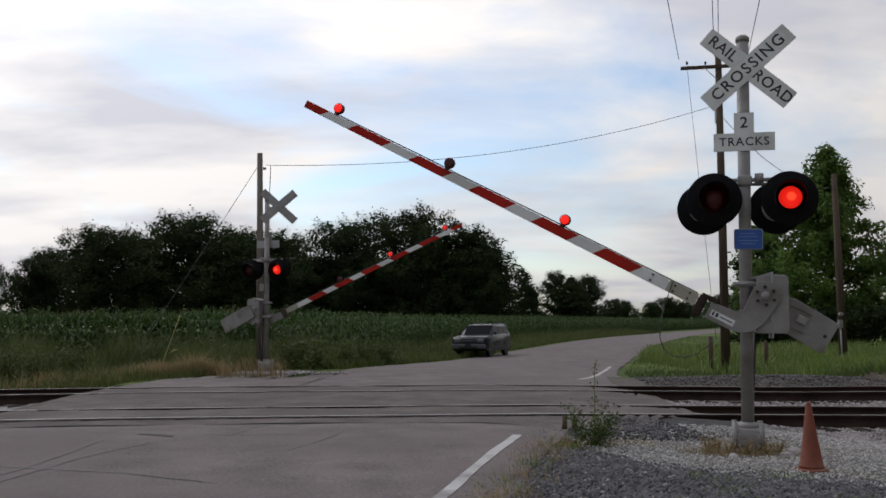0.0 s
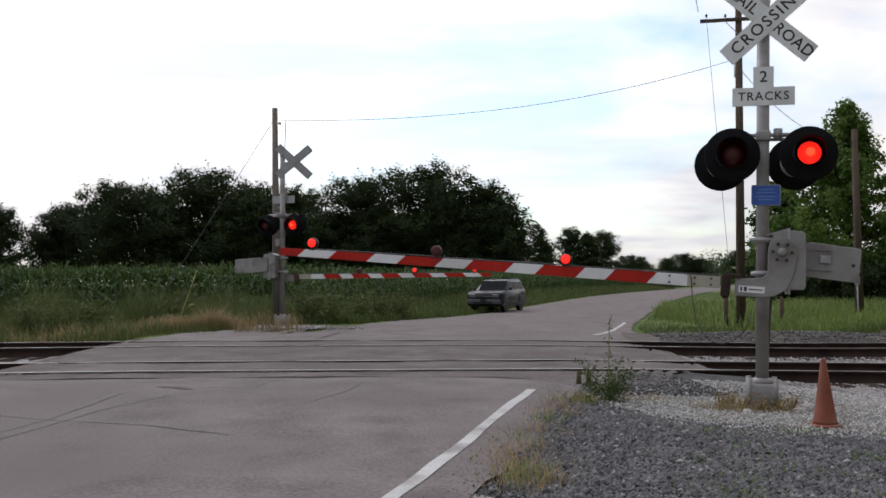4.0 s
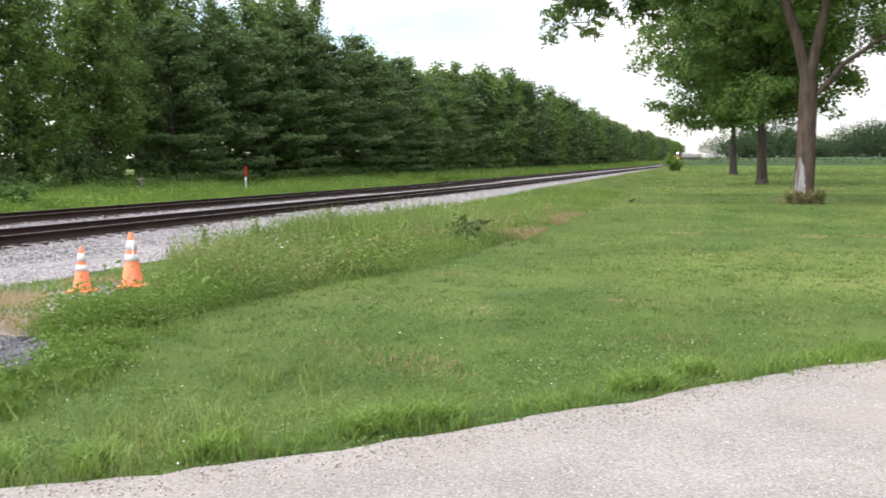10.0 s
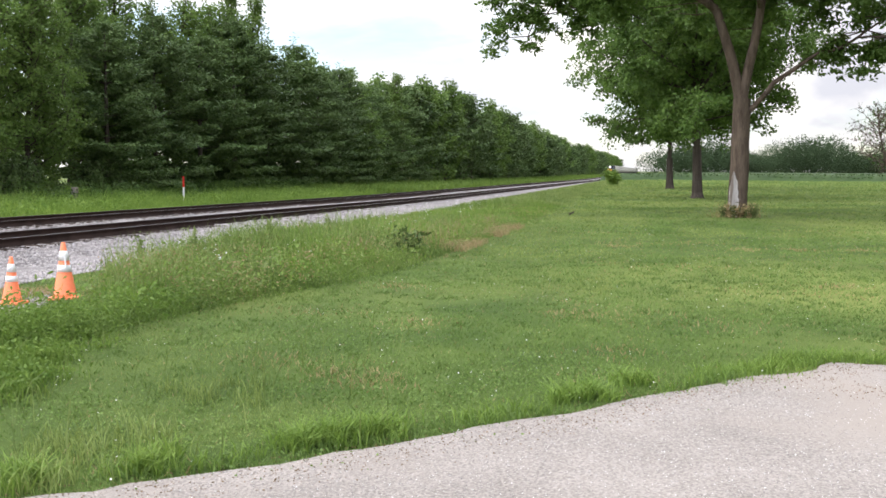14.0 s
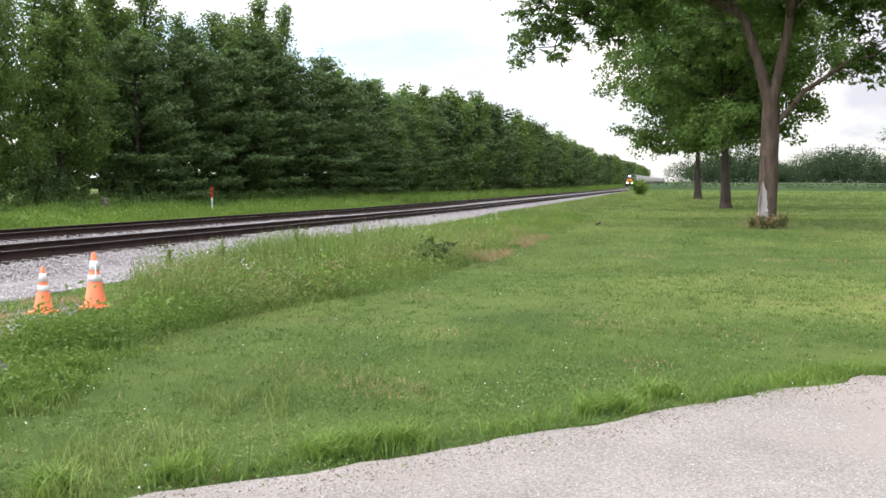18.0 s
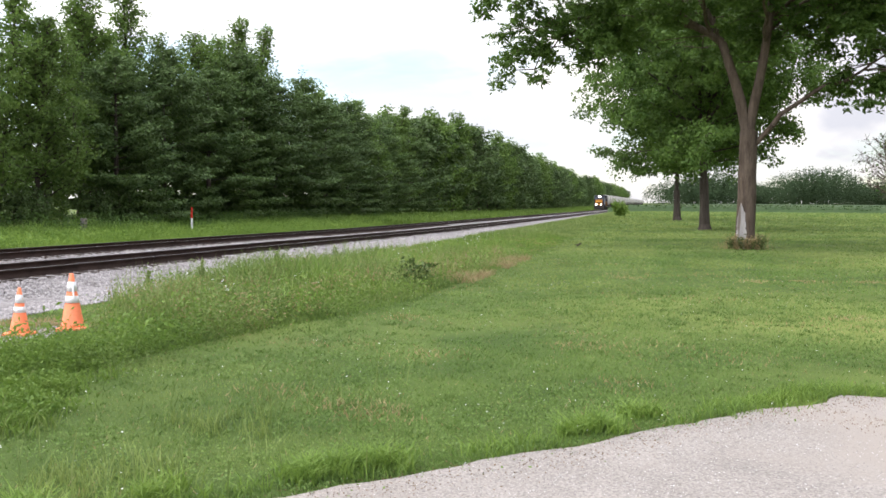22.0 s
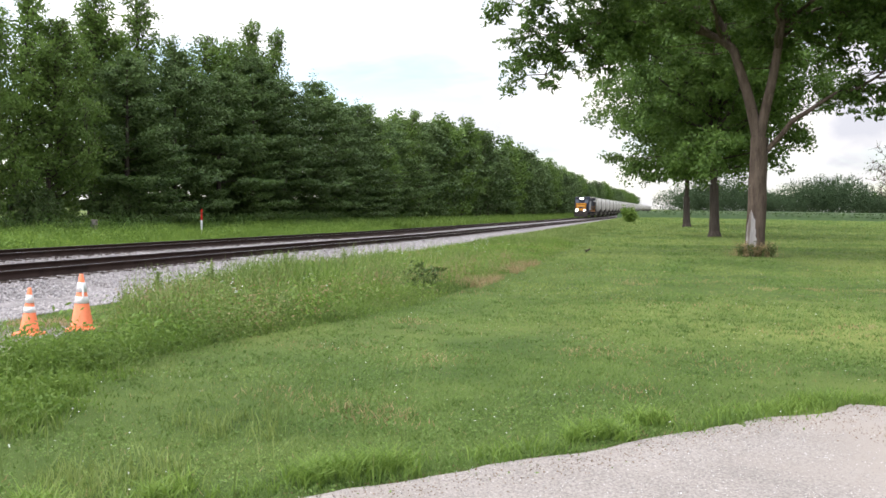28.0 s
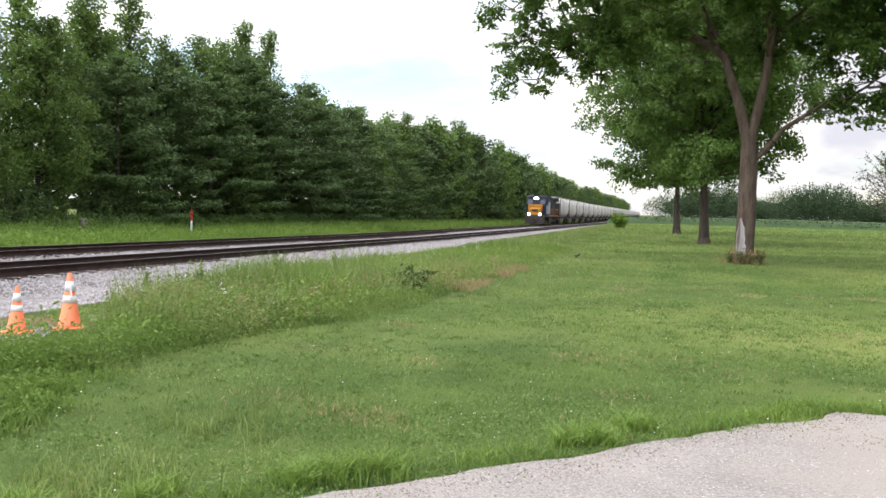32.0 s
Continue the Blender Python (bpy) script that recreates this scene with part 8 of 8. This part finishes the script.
for k, (az_, d_) in enumerate(((28.2, 37), (29.5, 36), (31, 37), (33.5, 36), (39.5, 37), (41, 37.5), (42.5, 38))):
    weed_plant("field_weed", *from_viewer(az_, d_), 1.1, 0.9, 600, 0.10, 50 + k, "leafy green weed in the rough grass beyond the tracks", LEAF_BUSH)


# ---- corn and beans ----
def corn_field():
    rng = np.random.default_rng(31)
    # stems stand in rows along the road; the near edge is thick, the rest is seen from above its tops
    P = []
    for row in np.arange(0, 6):
        s_ = np.r_[np.arange(33, 260, 0.34), np.arange(260, 480, 0.9)]
        off = ROAD_L - 4.6 + bend(s_) - row * 0.75 + rng.normal(0, 0.08, len(s_))
        P.append(np.stack(road_xy(s_ + rng.normal(0, 0.1, len(s_)), off), 1))
    for row in np.arange(0, 7):
        off = np.arange(ROAD_L - 6, -60, -0.36)
        P.append(np.stack(road_xy(32.5 + row * 0.75 + 0.382 * (off + 16) + rng.normal(0, 0.1, len(off)), off), 1))
    P = np.concatenate(P)
    n = len(P)
    h = 2.28 * rng.uniform(0.9, 1.08, n)
    z = gz(P[:, 0], P[:, 1])
    V = []
    for k in range(9):
        f = (k + 0.5) / 9.5
        a = rng.uniform(0, 2 * np.pi, n)
        d = np.stack([np.cos(a), np.sin(a)], 1)
        L = 0.62 * (0.6 + 0.8 * np.sin(np.pi * min(1, f + 0.15))) * rng.uniform(0.7, 1.2, n)
        w = 0.042
        root = np.stack([P[:, 0], P[:, 1], z + h * f], 1)
        out = np.concatenate([d, np.zeros((n, 1))], 1) * L[:, None]
        side = np.stack([-d[:, 1], d[:, 0], 0 * h], 1) * w
        upv = np.array([0, 0, 1.0])
        m1 = root + out * 0.34 + upv * (0.42 * L)[:, None]
        tip = root + out * 0.85 + upv * (0.30 * L)[:, None]
        V.append(np.stack([root - side * 0.6, root + side * 0.6, m1 + side, m1 - side], 1))
        V.append(np.stack([m1 - side, m1 + side, tip + side * 0.1, tip - side * 0.1], 1))
    a = rng.uniform(0, 2 * np.pi, n)
    side = np.stack([np.cos(a), np.sin(a), 0 * a], 1) * 0.02
    foot, top = np.stack([P[:, 0], P[:, 1], z], 1), np.stack([P[:, 0], P[:, 1], z + h], 1)
    V.append(np.stack([foot - side, foot + side, top + side * 0.4, top - side * 0.4], 1))
    V = np.concatenate(V).reshape(-1, 3)
    tagged(new("corn_field", mesh_of("corn_field", V, quads(V), CORN)), "tall green field of corn beside the road", "corn", kind="stuff")
    A, B = paired([rxy(v, ROAD_L - 4.2 + float(bend(v))) for v in (32.2, 60, 90, 120, 150, 190, 262)], [rxy(16, -62), rxy(60, -62), rxy(120, -70)], 60)
    loft("corn_soil", A, B, 20, 0.02, mat("dark_soil", (0.016, 0.014, 0.010), (0.035, 0.03, 0.02), 2, 0.95, 0, 0.5, 20), 0.05, 12, label="dark bare soil under the corn", category="soil")
    # the body of the field behind the edge rows
    xs, ys = np.arange(0, 230, 2.0), np.arange(0, 150, 2.0)
    s_, o_ = np.meshgrid(36 + xs, ROAD_L - 9.5 - ys, indexing="ij")
    s_ = s_ + np.clip(0.382 * (o_ + 16), -30, 3)
    X, Y = road_xy(s_, o_)
    Z = gz(X, Y) + 1.9 + rng.normal(0, 0.07, X.shape)
    k = len(ys)
    i, j = np.meshgrid(np.arange(len(xs) - 1), np.arange(k - 1), indexing="ij")
    a = (i * k + j).ravel()
    tagged(new("corn_canopy", mesh_of("corn_canopy", np.stack([X, Y, Z], -1).reshape(-1, 3), np.stack([a, a + k, a + k + 1, a + 1], 1), CORN)), "dense tops of the corn field", "corn", kind="stuff")
    m = 60000
    s_, o_ = 34 + 228 * rng.random(m) ** 1.6, ROAD_L - 6 - 145 * rng.random(m) ** 1.1
    s_ = s_ + np.clip(0.382 * (o_ + 16), -30, 3)
    P = np.stack(road_xy(s_, o_), 1)
    blades("corn_tops", P, 0.36, 0.06, CORN, "upper leaves of the corn field", 32, 0.8, "corn", where=gz(P[:, 0], P[:, 1]) + 1.88)
    m = 24000
    s_, o_ = 34 + 228 * rng.random(m) ** 1.5, ROAD_L - 6 - 145 * rng.random(m) ** 1.1
    s_ = s_ + np.clip(0.382 * (o_ + 16), -30, 3)
    P = np.stack(road_xy(s_, o_), 1)
    blades("corn_tassels", P, 0.30, 0.03, CORN_TOP, "pale tassels on the corn", 33, 0.25, "corn", where=gz(P[:, 0], P[:, 1]) + 2.05)


corn_field()


def bean_field():
    rng = np.random.default_rng(41)
    xs, ys = np.r_[np.arange(150, 260, 2.0), np.arange(260, 400, 6.0)], np.arange(-120, 26, 2.5)
    X, Y = np.meshgrid(xs, ys, indexing="ij")
    X = X + 0.12 * (26 - Y) * 0.2 + 2
    Z = gz(X, Y) + 0.95 + rng.normal(0, 0.06, X.shape)
    Z[0] = gz(X[0], Y[0]) - 0.02
    k = len(ys)
    i, j = np.meshgrid(np.arange(len(xs) - 1), np.arange(k - 1), indexing="ij")
    a = (i * k + j).ravel()
    tagged(new("bean_field", mesh_of("bean_field", np.stack([X, Y, Z], -1).reshape(-1, 3), np.stack([a, a + k, a + k + 1, a + 1], 1), BEAN)), "low green field of beans beyond the lawn", "crop", kind="stuff")
    m = 26000
    x = 153 + 60 * rng.random(m) ** 2
    y = rng.uniform(-118, 25, m)
    V = leaf_quads(np.stack([x + 0.024 * (26 - y), y, gz(x, y) + rng.uniform(0.15, 1.1, m)], 1), 0.2, rng)
    tagged(new("bean_leaves", mesh_of("bean_leaves", V, quads(V), BEAN)), "leaves at the edge of the bean field", "crop", kind="stuff")


bean_field()


# ---- stones ----
def stones(name, P, z, size, material, label, seed):
    rng = np.random.default_rng(seed)
    n = len(P)
    O = np.array([(1, 0, 0), (0, 1, 0), (-1, 0, 0), (0, -1, 0), (0, 0, 1), (0, 0, -1)], float)
    F0 = np.array([(0, 1, 4), (1, 2, 4), (2, 3, 4), (3, 0, 4), (1, 0, 5), (2, 1, 5), (3, 2, 5), (0, 3, 5)])
    s = np.broadcast_to(np.asarray(size, float), (n,))[:, None, None] * rng.uniform(0.55, 1.35, (n, 1, 1))
    V = O[None] * rng.uniform(0.55, 1.2, (n, 6, 1)) * rng.uniform(0.7, 1.2, (n, 1, 3)) + rng.normal(0, 0.15, (n, 6, 3))
    a = rng.uniform(0, 2 * np.pi, n)
    c, s_ = np.cos(a)[:, None], np.sin(a)[:, None]
    V = np.stack([V[..., 0] * c - V[..., 1] * s_, V[..., 0] * s_ + V[..., 1] * c, V[..., 2] * 0.75], -1) * s / 2
    V = V + np.concatenate([P, z[:, None]], 1)[:, None]
    F = (F0[None] + (np.arange(n) * 6)[:, None, None]).reshape(-1, 3)
    return tagged(new(name, mesh_of(name, V.reshape(-1, 3), F, material)), label, "stones", kind="stuff")


def on_bed(P):
    u_, n_ = un(P[:, 0], P[:, 1])
    return np.maximum(bed_z(u_, n_), gz(P[:, 0], P[:, 1]))


P = in_un(40000, 5.6, 26, 8.6, 13.1, R_, 1.3)
stones("ballast_stones", P, on_bed(P) + 0.012, 0.058, STONE_PALE, "pale grey crushed ballast stones beside the rails", 51)
P = in_un(22000, 26, 75, 8.8, 13.1, R_, 1.4)
stones("ballast_stones", P, on_bed(P) + 0.015, 0.10, STONE_PALE, "pale grey crushed ballast stones beside the rails", 52)
P = in_un(14000, 5.6, 45, 14.9, 17.5, R_, 1.4)
stones("ballast_stones", P, on_bed(P) + 0.015, 0.07, STONE_PALE, "pale grey crushed ballast stones between the tracks", 53)
def verge_z(P):
    u_, n_ = un(P[:, 0], P[:, 1])
    return np.maximum(on_bed(P), gz(P[:, 0], P[:, 1]) + 0.05) + 0.2 * np.clip(1 - ((u_ - 12) / 4.6) ** 2 - ((n_ - 25.2) / 1.9) ** 2, 0, 1)


P = in_un(1900, 2.2, 4.4, 10.7, 13.0, R_)
stones("gravel_stones", P, gz(P[:, 0], P[:, 1]) + 0.04, 0.05, STONE_DARK, "dark grey crushed stones against the crossing", 156)
P = in_un(5000, 5.9, 20, 20.3, 28.0, R_)
stones("verge_stones", P, verge_z(P) + 0.02, 0.09, STONE_DARK, "dark stones on the verge beyond the tracks", 154)
P = in_un(7000, 5.9, 26, 19.9, 27.8, R_)
stones("verge_stones", P, verge_z(P) + 0.025, 0.085, STONE_BROWN, "brown-grey stones on the verge beyond the tracks", 54)
P = in_un(4000, -24, -9.5, 14.8, 22.5, R_)
stones("ballast_stones", P, on_bed(P) + 0.015, 0.075, STONE_PALE, "pale grey crushed ballast stones beside the rails", 55)
P = np.array(FAR_MAST) + R_.normal(0, 1, (700, 2)) * [0.7, 0.45] + [0.35, -0.5]
stones("verge_stones", P, gz(P[:, 0], P[:, 1]) + 0.06, 0.09, STONE_PALE, "pale stones at the foot of the far signal", 155)
# dark gravel patch
P = np.stack([R_.uniform(0.2, 5.7, 60000), R_.uniform(4.8, 10.7, 60000)], 1)
P = P[inside(P + R_.normal(0, 0.08, P.shape), [(0.3, 6.4), (1.0, 5.7), (1.9, 4.7), (2.45, 4.95), (3.1, 5.2), (3.5, 4.95), (4.3, 5.3), (4.9, 5.05), (5.5, 5.6), (5.75, 6.1), (5.2, 6.85), (4.7, 7.5), (4.5, 8.3), (3.6, 8.7), (2.25, 9.3), (1.15, 10.6), (0.8, 9.2), (0.35, 7.0)])]
stones("gravel_stones", P, gz(P[:, 0], P[:, 1]) + 0.018, 0.052, STONE_DARK, "dark grey crushed stones beside the road", 56)
L_ = P[R_.random(len(P)) < 0.014]
stones("gravel_stones", L_ + 0.02, gz(L_[:, 0], L_[:, 1]) + 0.028, 0.05, STONE_PALE, "pale stones among the dark gravel", 57)
P = np.stack([R_.uniform(1.5, 7.8, 22000), R_.uniform(8.2, 12.6, 22000)], 1)
P = P[inside(P + R_.normal(0, 0.08, P.shape), [(1.55, 10.4), (2.2, 9.05), (3.6, 8.45), (4.45, 8.1), (5.4, 8.5), (6.3, 9.4), (6.8, 10.8), (6.0, 11.8), (5.0, 12.5), (3.4, 12.6), (1.9, 12.6)])]
stones("limestone_stones", P, gz(P[:, 0], P[:, 1]) + 0.026, 0.032, mat("limestone_chip", (0.30, 0.287, 0.266), (0.49, 0.475, 0.448), 6, 0.85, 0, 0.2, 40, island=0.3), "pale limestone chips at the foot of the signal", 58)
P = np.stack([R_.uniform(4.4, 9.4, 9000), R_.uniform(6.1, 10.6, 9000)], 1)
P = P[inside(P + R_.normal(0, 0.1, P.shape), STRAW_POLY)]
stones("limestone_stones", P, gz(P[:, 0], P[:, 1]) + 0.018, 0.034, STONE_PALE, "pale stones in the straw beside the ballast", 158)
P = fan(16000, 20, 112, 3.0, 9.0, R_)
P = P[inside(P, DRIVE_POLY) & (P[:, 0] < 7.6)]
stones("driveway_grit", P, gz(P[:, 0], P[:, 1]) + 0.021, 0.0055, STONE_DARK, "fine dark grit on the driveway", 159)
Q = line(drive_n[3:], 0.03)
P = np.repeat(Q, 9, 0) + R_.normal(0, 0.13, (len(Q) * 9, 2)) - [0.08, 0.10]
P = np.concatenate([P, R_.normal(0, 1, (260, 2)) * [0.16, 0.28] + [6.75, -0.75]])
stones("driveway_grit", P, gz(P[:, 0], P[:, 1]) + 0.022, 0.010, mat("brown_crumbs", (0.10, 0.065, 0.035), (0.22, 0.15, 0.09), 5, 0.9, 0, 0.2, 40, island=0.3), "brown soil crumbs along the driveway's edge", 160)
# grit on the driveway and along the road's edge
P = fan(15000, 20, 112, 3.0, 9.0, R_)
P = P[inside(P, DRIVE_POLY) & (P[:, 0] < 7.6)]
stones("driveway_grit", P, gz(P[:, 0], P[:, 1]) + 0.022, 0.0075, STONE_WHITE, "fine pale grit on the driveway", 59)
s_ = R_.uniform(4, 12, 2600)
P = np.stack(road_xy(s_, ROAD_R + R_.normal(0.1, 0.22, 2600)), 1)
stones("road_grit", P, gz(P[:, 0], P[:, 1]) + 0.03, 0.022, STONE_DARK, "loose grit along the road's edge", 60)


# a pale reed leaning over the dry grass
x, y = from_viewer(-17.0, 26.0)
reed = empty("leaning_reed", pose(x, y, ground_at(x, y), 0, 0, 0), "single pale yellow reed leaning over dry grass", "reed")
part("reed_stalk", sweep([(0, 0, 0), (0.16, 0, 0.55), (0.36, 0, 1.1), (0.54, 0, 1.62)], 0.011, 6), mat("pale_reed", (0.25, 0.25, 0.07), (0.36, 0.35, 0.12), 4, 0.7), reed)
part("reed_leaf", slab([(0.16, 0.5), (0.38, 0.72), (0.5, 0.7), (0.3, 0.62)], -0.004, 0.004), bpy.data.materials["pale_reed"], reed)


# ---- what moves ----
def motions():
    for thing, rows in MOVES:
        walk(thing, rows)


motions()
